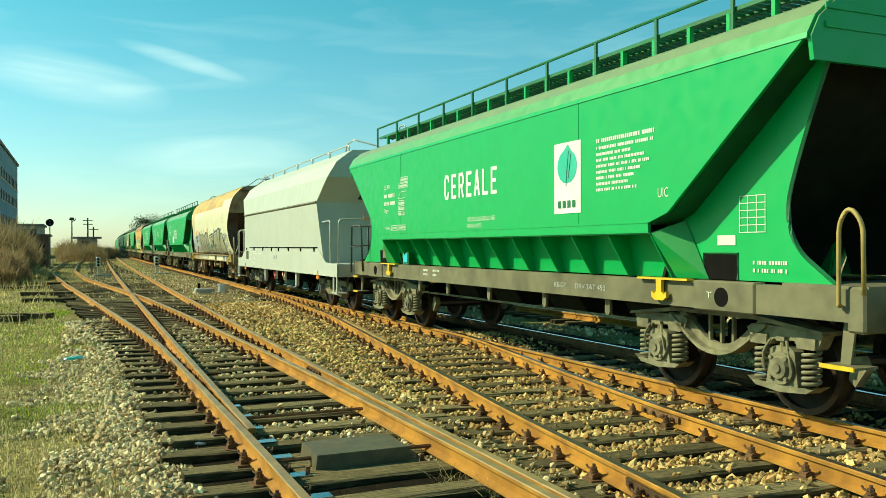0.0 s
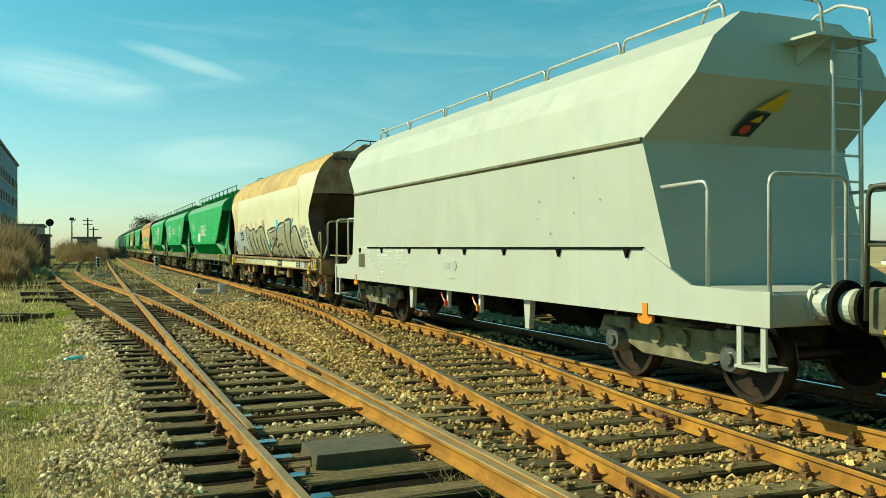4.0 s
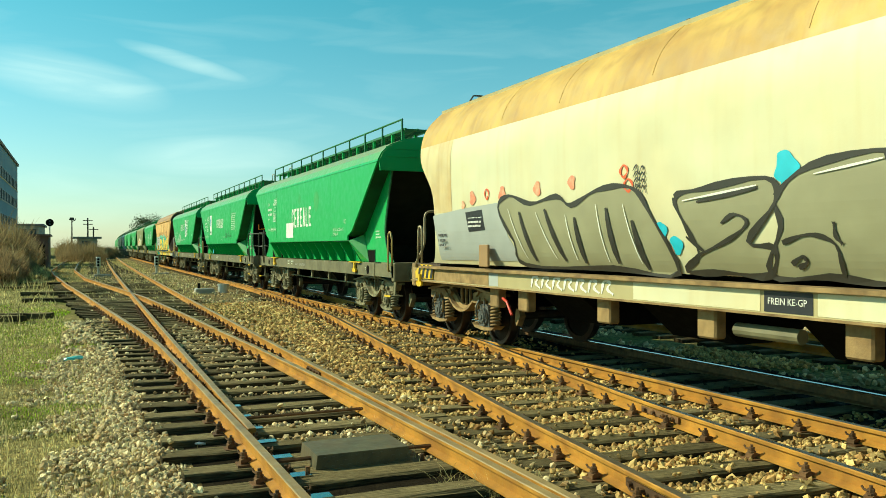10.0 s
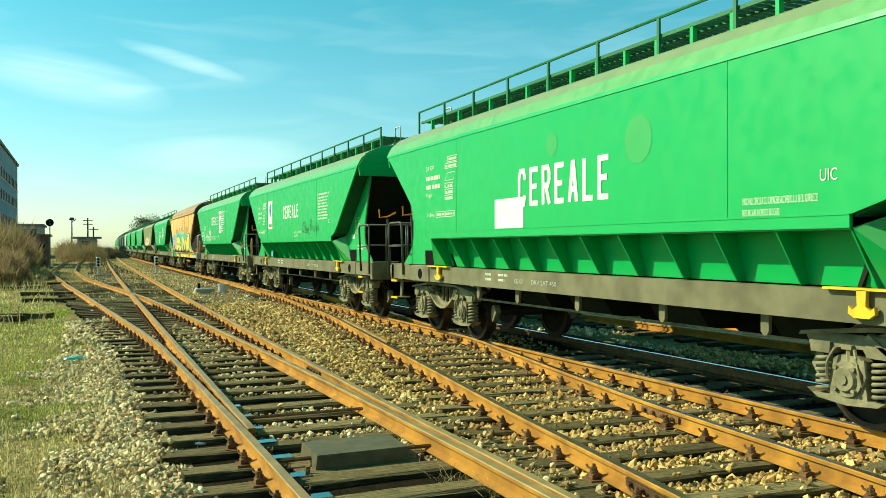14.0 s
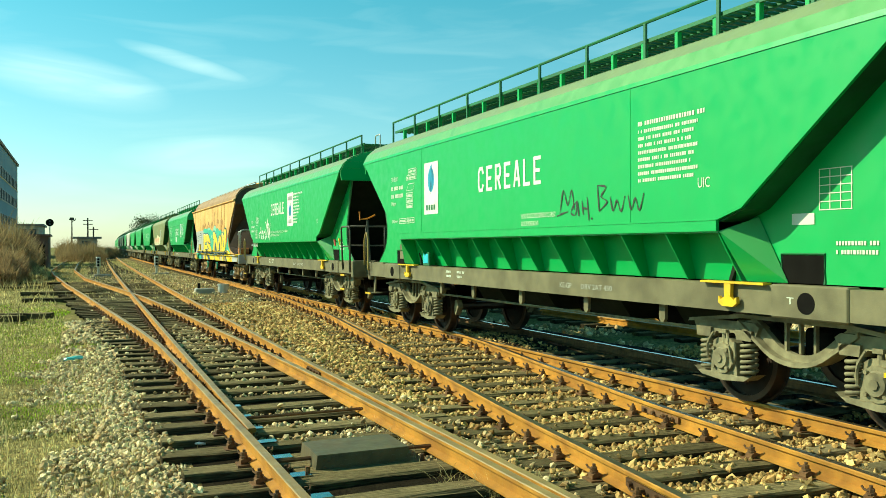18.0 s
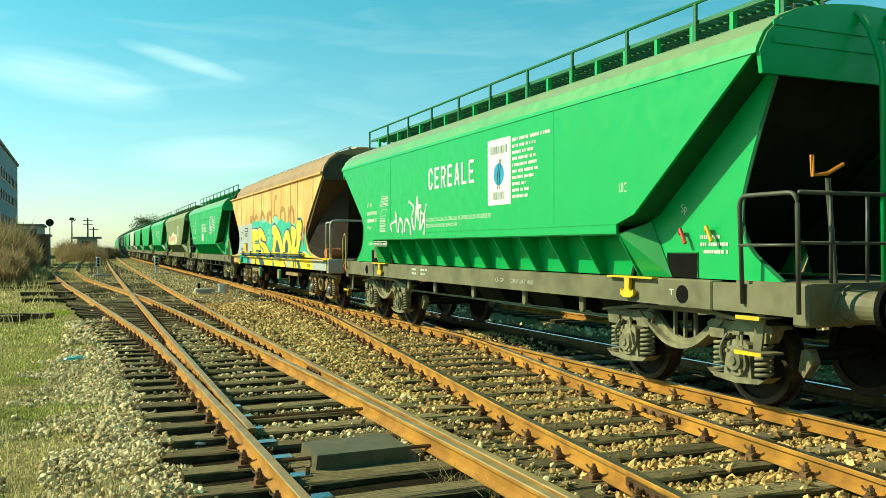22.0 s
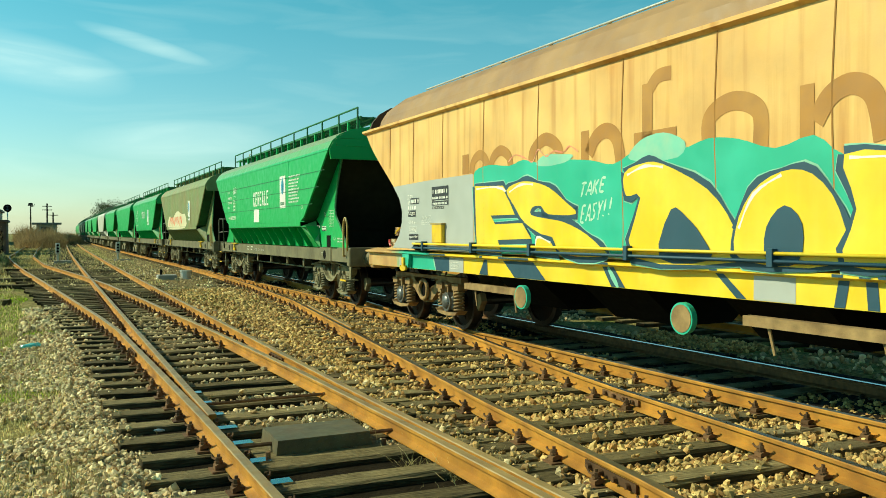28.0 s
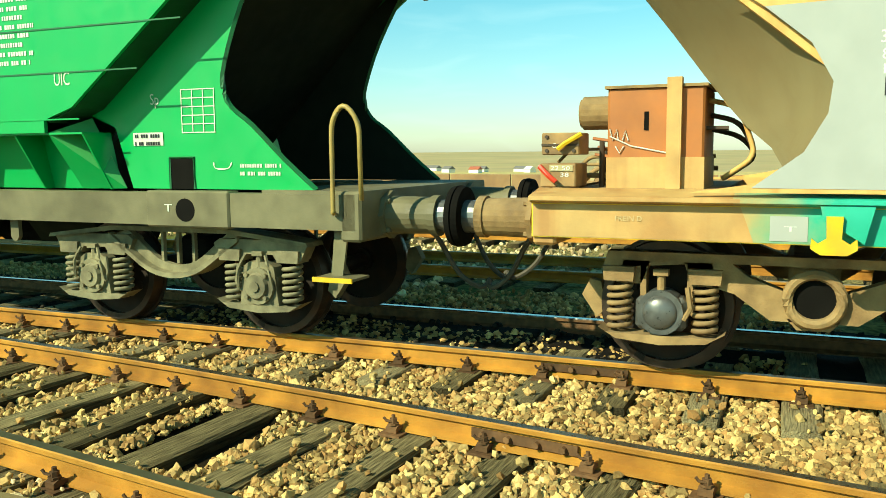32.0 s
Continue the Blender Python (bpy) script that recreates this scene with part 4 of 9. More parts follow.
def buffers(parent, half, mat="sill", end_mats=None):
    for e in (-1, 1):
        m = end_mats[0 if e < 0 else 1] if end_mats else mat
        for s in (-1, 1):
            bm = B()
            y0 = e * (half - 0.62)
            cyl(bm, (s * 0.875, y0, 1.06), (s * 0.875, y0 + e * 0.04, 1.06), 0.19, n=8)
            cyl(bm, (s * 0.875, y0 + e * 0.04, 1.06), (s * 0.875, y0 + e * 0.43, 1.06), 0.150, 0.142, n=22)
            cyl(bm, (s * 0.875, y0 + e * 0.39, 1.06), (s * 0.875, y0 + e * 0.45, 1.06), 0.158, n=22)
            for k in range(4):
                a = k * math.pi / 2 + 0.785
                cyl(bm, (s * 0.875 + 0.16 * math.cos(a), y0 + e * 0.03, 1.06 + 0.16 * math.sin(a)), (s * 0.875 + 0.16 * math.cos(a), y0 + e * 0.07, 1.06 + 0.16 * math.sin(a)), 0.022, n=6)
            b = part("buffer", bm, m, parent)
            bm = B()
            cyl(bm, (s * 0.875, y0 + e * 0.45, 1.06), (s * 0.875, y0 + e * 0.56, 1.06), 0.125, n=20)
            part("plunger", bm, "axlebox", b)
            bm = B()
            cyl(bm, (s * 0.875, y0 + e * 0.56, 1.06), (s * 0.875, y0 + e * 0.605, 1.06), 0.225, 0.235, n=32)
            cyl(bm, (s * 0.875, y0 + e * 0.605, 1.06), (s * 0.875, y0 + e * 0.62, 1.06), 0.235, 0.17, n=32)
            part("buffer_head", bm, "black", b, "black greased buffer disc")
        bm = B()
        y0 = e * (half - 0.62)
        cyl(bm, (0, y0, 1.05), (0, y0 + e * 0.28, 1.05), 0.06, n=8)
        prism(bm, [(y0 + e * 0.25, 1.10), (y0 + e * 0.45, 1.14), (y0 + e * 0.48, 1.04), (y0 + e * 0.40, 0.98), (y0 + e * 0.25, 1.0)], -0.04, 0.04)
        tube(bm, [(-0.05, y0 + e * 0.42, 1.05), (-0.06, y0 + e * 0.5, 0.9), (0.06, y0 + e * 0.5, 0.9), (0.05, y0 + e * 0.42, 1.05)], 0.025, 6)
        part("coupling", bm, "brown_dark", parent)
        for s in (-1, 1):
            bm = B()
            tube(bm, smooth_line([(s * 0.38, y0, 0.95), (s * 0.40, y0 + e * 0.2, 0.85), (s * 0.36, y0 + e * 0.38, 0.55), (s * 0.30, y0 + e * 0.56, 0.42), (s * 0.22, y0 + e * 0.62, 0.48)], 4), 0.022, 6)
            part("brake_hose", bm, "rubber", parent)


def hook(parent, x, y, z, mat="yellow"):
    """Flat yellow rope hook that hangs under the sill."""
    bm = B()
    prism(bm, [(y - 0.045, z), (y + 0.045, z), (y + 0.04, z - 0.13), (y + 0.085, z - 0.16), (y + 0.12, z - 0.13), (y + 0.125, z - 0.19), (y + 0.07, z - 0.225),
               (y - 0.07, z - 0.225), (y - 0.125, z - 0.19), (y - 0.12, z - 0.13), (y - 0.085, z - 0.16), (y - 0.04, z - 0.13)], x - 0.02, x + 0.02)
    return part("rope_hook", bm, mat, parent, "flat bright hook")


def pipe(name, pts, r, mat, parent, corner=0.09, label="", n=6):
    return part(name, tube(B(), round_corner(pts, corner), r, n), mat, parent, label, True)


def step(parent, y, s, mat="yellow", z=0.60, leg="sill", upper=True):
    """Footstep on one tapered bracket; a platform end has a second tread under the sill."""
    st = part("step_hanger", prism(B(), [(y + 0.08, 1.0), (y + 0.20, 1.0), (y + 0.24, z), (y + 0.14, z)], s * 1.22, s * 1.245), leg, parent)
    for k, zz in enumerate((z, 0.93) if upper else (z,)):
        part("step_tread", box(B(), s * 1.13, s * 1.395, y - 0.03 + 0.02 * k, y + 0.31 - 0.02 * k, zz - 0.012, zz + 0.008), leg, st)
        part("tread_edge", box(B(), s * 1.395, s * 1.412, y - 0.03 + 0.02 * k, y + 0.31 - 0.02 * k, zz - 0.022, zz + 0.014), mat, st, "worn yellow tread edge")


# ---- green grain hopper ----


WING = [(6.40, 1.26), (6.20, 1.40), (6.03, 1.53), (5.92, 1.70), (5.88, 1.90), (5.92, 2.15), (6.12, 2.70), (6.37, 3.28)]
WING_DEEP = [(6.34, 1.26), (6.05, 1.50), (5.76, 1.77), (5.56, 1.92), (5.49, 2.08), (5.51, 2.27), (5.68, 2.70), (5.98, 3.22)]


def green_wagon(name_label, platform, paint="green", full=True, category="hopper wagon", near_wing=WING, tip=6.39, knee=4.30, hatch=(4.78, 5.26), near_hook=True):
    """Covered grain hopper: trapezoid sides, curved roof with a walkway, ribbed chutes below. platform: the end (-1 near, 1 far) with ladder and railings."""
    w = empty("hopper_wagon", name_label, category, "wagons of the train")
    L = 7.42
    for s in (-1, 1):
        bm = B()
        half = [(6.39, 3.335), (4.62, 1.94), (4.30, 1.84), (4.30, 1.735)]
        poly = [(-tip, 3.335), (-knee - 0.32, 1.94), (-knee, 1.84), (-knee, 1.735)] + half[::-1]
        prism(bm, poly, s * 1.55, s * 1.515)
        sp = part("side_panel", bm, paint, w)
        if full:
            for yy in (-2.95, 3.16):
                bm = box(B(), s * 1.549, s * 1.554, yy - 0.007, yy + 0.007, 1.86, 3.33)
                part("seam", bm, paint, sp)
            part("seam", box(B(), s * 1.549, s * 1.556, -4.3, 4.3, 1.838, 1.85), paint, sp)
        # chute below the side panel, with its gusset plates
        bm = B()
        prism(bm, [(s * 1.24, 1.735), (s * 1.13, 1.25), (s * 1.09, 1.25), (s * 1.20, 1.735)], -4.28, 4.28, "y")
        part("chute", bm, paint, w, "green steep chute plate")
        part("panel_ledge", box(B(), s * 1.20, s * 1.52, -4.29, 4.29, 1.72, 1.736), paint, w)
    fin_me = None
    for s in (-1, 1):
        if not full:
            bm = B()
            for k in range(12):
                yy = -4.29 + 0.78 * k
                prism(bm, [(s * 1.52, 1.735), (s * 1.22, 1.25), (s * 1.10, 1.25), (s * 1.20, 1.735)], yy - 0.01, yy + 0.01, "y")
            tagged(part("gussets", bm, paint, w), kind="stuff")
            continue
        for k in range(12):
            yy = -4.29 + 0.78 * k
            if fin_me is None:
                ob = part("gusset", prism(B(), [(-1.52, 1.72), (-1.23, 1.25), (-1.11, 1.25), (-1.21, 1.72)], -0.009, 0.009, "y"), paint, w)
                fin_me = ob.data
            else:
                ob = mesh_part("gusset", fin_me, w)
            ob.matrix_basis = pose(0, yy, 0, 0, 0, 0 if s < 0 else 180)
    # roof
    prof = [(1.56, 3.32), (1.55, 3.37), (1.46, 3.53), (1.28, 3.68), (1.02, 3.785), (0.6, 3.86), (0.25, 3.89)]
    ring = prof + [(-a, b) for a, b in prof[::-1]]
    bm = loft(B(), [[(x, yy, z) for x, z in ring] for yy in (-tip - 0.03, 6.42)])
    part("roof", bm, paint, w, "dusty green curved roof")
    for e in (-1, 1):
        end = tip if e < 0 else 6.39
        bm = B()
        prism(bm, [(1.50, 3.14), (1.53, 3.34), (1.44, 3.51), (1.26, 3.66), (1.0, 3.765), (-1.0, 3.765), (-1.26, 3.66), (-1.44, 3.51), (-1.53, 3.34), (-1.50, 3.14)], e * (end + 0.01), e * (end + 0.055), "y")
        ep = part("end_panel", bm, paint, w)
        if full:
            for zz in (3.42, 3.58):
                part("end_rib", box(B(), -1.38, 1.38, e * (end + 0.055), e * (end + 0.07), zz, zz + 0.05), paint, ep)
        # sloping hopper end, its shade painted as a near-black colour
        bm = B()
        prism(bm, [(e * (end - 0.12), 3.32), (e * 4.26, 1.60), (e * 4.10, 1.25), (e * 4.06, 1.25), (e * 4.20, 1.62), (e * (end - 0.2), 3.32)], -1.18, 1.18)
        part("end_slope", bm, "deep_shade", w, "dark sloping hopper end with painted shade")
        k0 = knee if e < 0 else 4.30
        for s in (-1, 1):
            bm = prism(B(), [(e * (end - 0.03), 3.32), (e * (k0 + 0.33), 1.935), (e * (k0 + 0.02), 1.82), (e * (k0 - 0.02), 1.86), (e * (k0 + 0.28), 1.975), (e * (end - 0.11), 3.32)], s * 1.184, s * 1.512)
            # the strip's shadow is in its colour
            part("slope_edge", bm, "slope_shadow", w)
        for s in (-1, 1):
            curve = smooth_line([(e * a, b) for a, b in (near_wing if e < 0 else WING)], 3)
            poly = [(e * 4.52, 1.26)] + curve + [(e * (end - 0.22), 3.30), (e * (end - 2.0), 1.90), (e * 4.35, 1.78)]
            wing = part("end_wing", prism(B(), poly, s * 1.19, s * 1.21), paint, w)
            if full:
                # added sheet that carries the inner face's shade as colour
                part("wing_liner", prism(B(), poly, s * 1.186, s * 1.19), "deep_shade", wing, "added dark sheet that paints shade on the inner face")
                fl = B()
                tube(fl, [(s * 1.20, a, b) for a, b in curve], 0.022, 4)
                part("wing_flange", fl, "dark_green", wing)
                part("opening", box(B(), s * 1.208, s * 1.214, e * hatch[0], e * hatch[1], 1.26, 1.52), "black", wing, "black opening with a thin rim")
                bm = B()
                tube(bm, [(s * 1.216, e * hatch[0], 1.26), (s * 1.216, e * hatch[0], 1.52), (s * 1.216, e * hatch[1], 1.52), (s * 1.216, e * hatch[1], 1.26)], 0.012, 4)
                part("opening_rim", bm, "dark_green", wing)
            # triangular brace between chute and wing
            bm = B()
            for pts in (((1.515, k0, 1.735), (1.215, k0 + 0.56, 1.26), (1.215, k0 + 0.06, 1.26)), ((1.515, k0, 1.735), (1.215, k0 + 0.20, 1.86), (1.215, k0 + 0.56, 1.26))):
                bm.faces.new([bm.verts.new((s * a, e * b, c)) for a, b, c in pts])
            bmesh.ops.remove_doubles(bm, verts=bm.verts, dist=0.001)
            bmesh.ops.solidify(bm, geom=list(bm.faces), thickness=0.01)
            part("corner_brace", bm, paint, w)
    # underframe
    for s in (-1, 1):
        bm = B()
        prism(bm, [(s * 1.34, 0.965), (s * 1.34, 1.235), (s * 1.16, 1.235), (s * 1.16, 1.215), (s * 1.32, 1.215), (s * 1.32, 0.985), (s * 1.16, 0.985), (s * 1.16, 0.965)], -6.75, 6.75, "y")
        sl = part("sill", bm, "sill", w)
        for e in (-1, 1):
            part("jacking_block", box(B(), s * 1.20, s * 1.36, e * 4.78, e * 5.62, 0.95, 1.25, 0.015), "sill", sl)
            bm = cyl(B(), (s * 1.30, e * 5.19, 1.095), (s * 1.364, e * 5.19, 1.095), 0.095, n=20)
            part("lifting_hole", bm, "black", sl, "round black lifting hole")
            if full and (near_hook or e > 0):
                part("yellow_bar", box(B(), s * 1.30, s * 1.40, e * 3.9, e * 4.74, 1.235, 1.255), "yellow", sl, "faded yellow ledge")
                hook(w, s * 1.38, e * 4.28, 1.24)
        if full:
            for yy in (-3.1, -1.6, 0.1, 1.7, 3.0):
                bm = B()
                prism(bm, [(yy - 0.05, 0.965), (yy + 0.05, 0.965), (yy + 0.05, 0.80), (yy + 0.02, 0.76), (yy - 0.02, 0.76), (yy - 0.05, 0.80)], s * 1.20, s * 1.24)
                part("tie_eye", bm, "sill", w)
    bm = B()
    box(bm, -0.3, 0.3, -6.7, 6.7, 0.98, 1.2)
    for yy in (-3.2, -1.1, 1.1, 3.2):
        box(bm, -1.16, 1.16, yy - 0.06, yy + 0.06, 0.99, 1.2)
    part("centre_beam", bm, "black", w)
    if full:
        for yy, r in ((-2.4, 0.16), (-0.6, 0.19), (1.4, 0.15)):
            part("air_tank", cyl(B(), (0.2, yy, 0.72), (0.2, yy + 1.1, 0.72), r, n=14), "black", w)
        for yy in (-2.9, -0.9, 1.0, 2.6):
            bm = B()
            prism(bm, [(-0.8, 1.25), (0.8, 1.25), (0.35, 0.62), (-0.35, 0.62)], yy - 0.45, yy + 0.45, "y")
            # near-black colour stands for the shade below the sill
            part("discharge_chute", bm, "deep_shade", w)
        bm = B()
        tube(bm, [(-1.0, -3.7, 0.72), (-1.0, 3.6, 0.72)], 0.02, 6)
        part("brake_rod", bm, "bogie", w)
    for e in (-1, 1):
        part("headstock", box(B(), -1.34, 1.34, e * 6.62, e * 6.80, 0.88, 1.26, 0.02), "sill", w)
        part("end_floor", box(B(), -1.30, 1.30, e * 5.9, e * 6.80, 1.235, 1.262), "sill", w)
        for s in (-1, 1):
            if e != platform and not (e < 0 and s > 0):
                lp = pipe("handrail", [(s * 1.36, e * 6.58, 1.10), (s * 1.40, e * 6.60, 1.10), (s * 1.40, e * 6.60, 1.78), (s * 1.40, e * 6.70, 1.92), (s * 1.40, e * 6.83, 1.78), (s * 1.40, e * 6.84, 1.20)],
                          0.02, "yellow_dull", w, 0.12, "dull yellow loop handrail")
                if full:
                    step(w, e * 6.72 - (0.28 if e > 0 else 0.0), s, upper=False)
            elif full and e == platform:
                pipe("handrail", [(s * 1.36, e * 6.05, 1.05), (s * 1.40, e * 6.05, 2.06), (s * 1.40, e * 6.74, 2.06), (s * 1.40, e * 6.76, 1.0)], 0.022, "rail_dark", w, 0.1, "dark handrail")
                pipe("handrail", [(s * 1.40, e * 6.05, 1.60), (s * 1.40, e * 6.74, 1.60)], 0.016, "rail_dark", w)
                step(w, e * 6.3, s)
    if full:
        buffers(w, L)
    else:
        for e in (-1, 1):
            for s in (-1, 1):
                part("buffer", cyl(B(), (s * 0.875, e * 6.8, 1.06), (s * 0.875, e * 7.42, 1.06), 0.12, n=8), "bogie", w)
    if full and platform:
        e = platform
        pipe("handrail", [(-1.38, e * 6.74, 2.06), (1.38, e * 6.74, 2.06)], 0.020, "rail_dark", w)
        pipe("handrail", [(-1.38, e * 6.74, 1.62), (1.38, e * 6.74, 1.60)], 0.016, "rail_dark", w)
        for x in (-1.0, -0.55, 0.45):
            pipe("rail_stanchion", [(x, e * 6.74, 1.26), (x, e * 6.74, 2.06)], 0.018, "rail_dark", w)
        # ladder up to the roof
        for x in (-0.30, 0.10):
            pipe("ladder_rail", [(x, e * 6.72, 1.26), (x, e * 6.70, 3.30), (x, e * 6.48, 3.80), (x, e * 6.0, 3.98)], 0.034, paint, w, 0.2)
        for k in range(8):
            part("rung", cyl(B(), (-0.30, e * 6.71, 1.5 + 0.28 * k), (0.10, e * 6.71, 1.5 + 0.28 * k), 0.011, n=6), "dark_green", w)
        bm = B()
        tube(bm, [(-0.90, e * 6.7, 1.26), (-0.95, e * 6.66, 2.2)], 0.024, 8)
        bw = part("brake_stand", bm, "rail_dark", w)
        bm = B()
        tube(bm, [(-1.14, e * 6.66, 2.40), (-1.13, e * 6.66, 2.22), (-0.95, e * 6.66, 2.24), (-0.76, e * 6.66, 2.33)], 0.020, 6)
        pipe("roof_handrail", [(-0.45, e * 6.15, 3.86), (-0.45, e * 6.15, 4.30), (-0.45, e * 5.80, 4.30), (-0.45, e * 5.80, 3.86)], 0.016, "rail_grey", w, 0.06, "pale loop on the roof")
        part("brake_handle", bm, "orange", bw, "orange hand brake crank")
        part("warning_sign", prism(B(), [(0.25, 3.05), (0.42, 3.05), (0.335, 3.22)], e * 6.46, e * 6.465, "y"), "yellow", w, "yellow triangular warning sign")
    # roof walkway with railing on the camera's side
    bm = B()
    for x in (-0.86, -0.58, -0.30):
        box(bm, x - 0.02, x + 0.02, -6.2, 6.3, 4.015, 4.06)
    k = -6.15
    while k < 6.3:
        box(bm, -0.86, -0.30, k, k + (0.05 if full else 0.14), 4.03, 4.055)
        k += 0.12 if full else 0.5
    part("walkway", bm, "dark_green", w, "dark grated roof walkway")
    foot = None
    for yy in np.arange(-6.0, 6.3, 0.62 if full else 2.48):
        for x in (-0.85, -0.31):
            if foot is None:
                ob = part("walkway_foot", box(B(), -0.03, 0.03, -0.025, 0.025, 3.80, 4.03), paint, w)
                foot = ob.data
            else:
                ob = mesh_part("walkway_foot", foot, w)
            ob.matrix_basis = pose(x, yy, 0)
    post = None
    for k in range(11):
        yy = -6.1 + 1.245 * k
        if post is None:
            ob = part("railing_post", box(B(), -0.915, -0.885, -0.02, 0.02, 3.80, 4.25), "dark_green", w)
            post = ob.data
        else:
            ob = mesh_part("railing_post", post, w)
        ob.matrix_basis = pose(0, yy, 0)
    bm = tube(B(), [(-0.90, -6.12, 4.25), (-0.90, 6.37, 4.25)], 0.02, 6)
    part("railing", bm, "dark_green", w)
    if full:
        for yy in (-4.4, -1.5, 1.5, 4.4):
            bm = B()
            cyl(bm, (0.62, yy, 3.82), (0.62, yy, 3.93), 0.30, 0.27, n=18)
            part("roof_hatch", bm, paint, w)
    if full:
        bogie_y25(w, -4.80)
        bogie_y25(w, 4.80)
    else:
        shared = {}

        def again(name, make, m, parent):
            if name not in shared:
                shared[name] = part(name, make(B()), "bogie", parent)
                ob = shared[name]
            else:
                ob = mesh_part(name, shared[name].data, parent)
            ob.matrix_basis = m
            return ob

        for b in (-4.8, 4.8):
            bg = again("bogie", lambda bm: box(bm, -0.9, 0.9, -0.2, 0.2, 0.45, 0.8), pose(0, b, 0), w)
            for s in (-1, 1):
                again("side_frame", lambda bm: prism(bm, [(-1.35, 0.62), (-1.3, 0.84), (1.3, 0.84), (1.35, 0.62), (0.5, 0.62), (0.25, 0.46), (-0.25, 0.46), (-0.5, 0.62)], -0.065, 0.065), pose(s * 1.015, 0, 0), bg)
                for a in (-0.9, 0.9):
                    again("wheel", lambda bm: cyl(bm, (-0.06, 0, 0), (0.06, 0, 0), 0.46, n=18), pose(s * 0.78, a, 0.46), bg)
                    again("axle_box", lambda bm: box(bm, -0.07, 0.07, -0.35, 0.35, -0.18, 0.14), pose(s * 1.07, a, 0.46), bg)
    return w


# ---- pale grey hopper ----


def grey_wagon(full=True):
    w = empty("hopper_wagon", "pale grey angular grain hopper wagon with white railings", "hopper wagon", "wagons of the train")
    # cross-sections: (half width, height); the ends lean in to the ridge and out again
    def ring(yb):
        lower, ridge, shoulder, top = yb
        return [(lower, 1.42, 1.13), (ridge, 1.50, 2.745), (shoulder, 1.41, 3.34), (shoulder - 0.01, 1.16, 3.74), (top, 0.72, 4.06)]
    a = ring((5.62, 5.16, 5.90, 5.80))
    bm = B()
    vs = {}
    for e in (-1, 1):
        for s in (-1, 1):
            vs[e, s] = [bm.verts.new((s * h, e * yy, z)) for yy, h, z in a]
    for s in (-1, 1):
        for i in range(4):
            bm.faces.new((vs[-1, s][i], vs[1, s][i], vs[1, s][i + 1], vs[-1, s][i + 1]))
    for e in (-1, 1):
        for i in range(4):
            bm.faces.new((vs[e, -1][i], vs[e, 1][i], vs[e, 1][i + 1], vs[e, -1][i + 1]))
    bm.faces.new((vs[-1, -1][4], vs[1, -1][4], vs[1, 1][4], vs[-1, 1][4]))
    bm.faces.new((vs[-1, -1][0], vs[1, -1][0], vs[1, 1][0], vs[-1, 1][0]))
    part("body", bm, "grey", w)
    for s in (-1, 1):
        part("ridge_strip", prism(B(), [(s * 1.49, 2.70), (s * 1.535, 2.735), (s * 1.53, 2.765), (s * 1.49, 2.78)], -5.16, 5.16, "y"), "sill", w, "dark grey ridge strip")
        # lower skirt with its slanting end cut
        bm = B()
        prism(bm, [(-6.95, 1.17), (-5.9, 1.2), (-5.12, 1.57), (5.12, 1.57), (5.9, 1.2), (6.65, 1.17), (6.65, 0.86), (-6.95, 0.86)], s * 1.47, s * 1.44)
        part("skirt", bm, "grey", w)
        part("skirt_strip", box(B(), s * 1.44, s * 1.485, -5.12, 4.35, 1.555, 1.585), "black", w, "dark strip along the skirt")
        for yy in (-4.85, -3.4, -1.9, -0.55, 0.47, 1.88, 3.42, 4.85):
            part("skirt_bracket", prism(B(), [(yy - 0.05, 1.56), (yy + 0.05, 1.56), (yy, 1.46)], s * 1.44, s * 1.50), "black", w)
        for yy in (2.03, -2.4):
            part("bracket", prism(B(), [(yy - 0.1, 0.87), (yy + 0.1, 0.87), (yy + 0.05, 0.45), (yy - 0.05, 0.45)], s * 1.30, s * 1.38), "grey", w)
        hook(w, s * 1.46, 5.17, 0.98, "orange")
        hook(w, s * 1.46, -5.17, 0.98, "orange")
        for yy, mt in ((0.42, "red"), (-0.82, "orange")):
            bm = B()
            tube(bm, [(s * 1.36, yy + 0.22, 0.80), (s * 1.38, yy + 0.12, 0.72), (s * 1.38, yy, 0.64)], 0.017, 6)
            box(bm, s * 1.36, s * 1.40, yy - 0.03, yy + 0.02, 0.58, 0.68)
            part("brake_lever", bm, mt, w, "painted changeover lever")
            part("lever_bracket", box(B(), s * 1.30, s * 1.36, yy - 0.06, yy + 0.0, 0.56, 0.86), "white", w)
        bm = box(B(), s * 1.47, s * 1.476, 4.56, 4.95, 1.15, 1.44)
        for k in range(7):
            box(bm, s * 1.476, s * 1.48, 4.56 + 0.063 * k, 4.572 + 0.063 * k, 1.15, 1.44)
        part("mesh_panel", bm, "sill", w)
        part("plate_holder", box(B(), s * 1.47, s * 1.478, 0.03, 0.29, 1.22, 1.33), "patch_grey", w)
        part("round_label", cyl(B(), (s * 1.47, -0.15, 1.28), (s * 1.478, -0.15, 1.28), 0.08, n=16), "patch_grey", w)
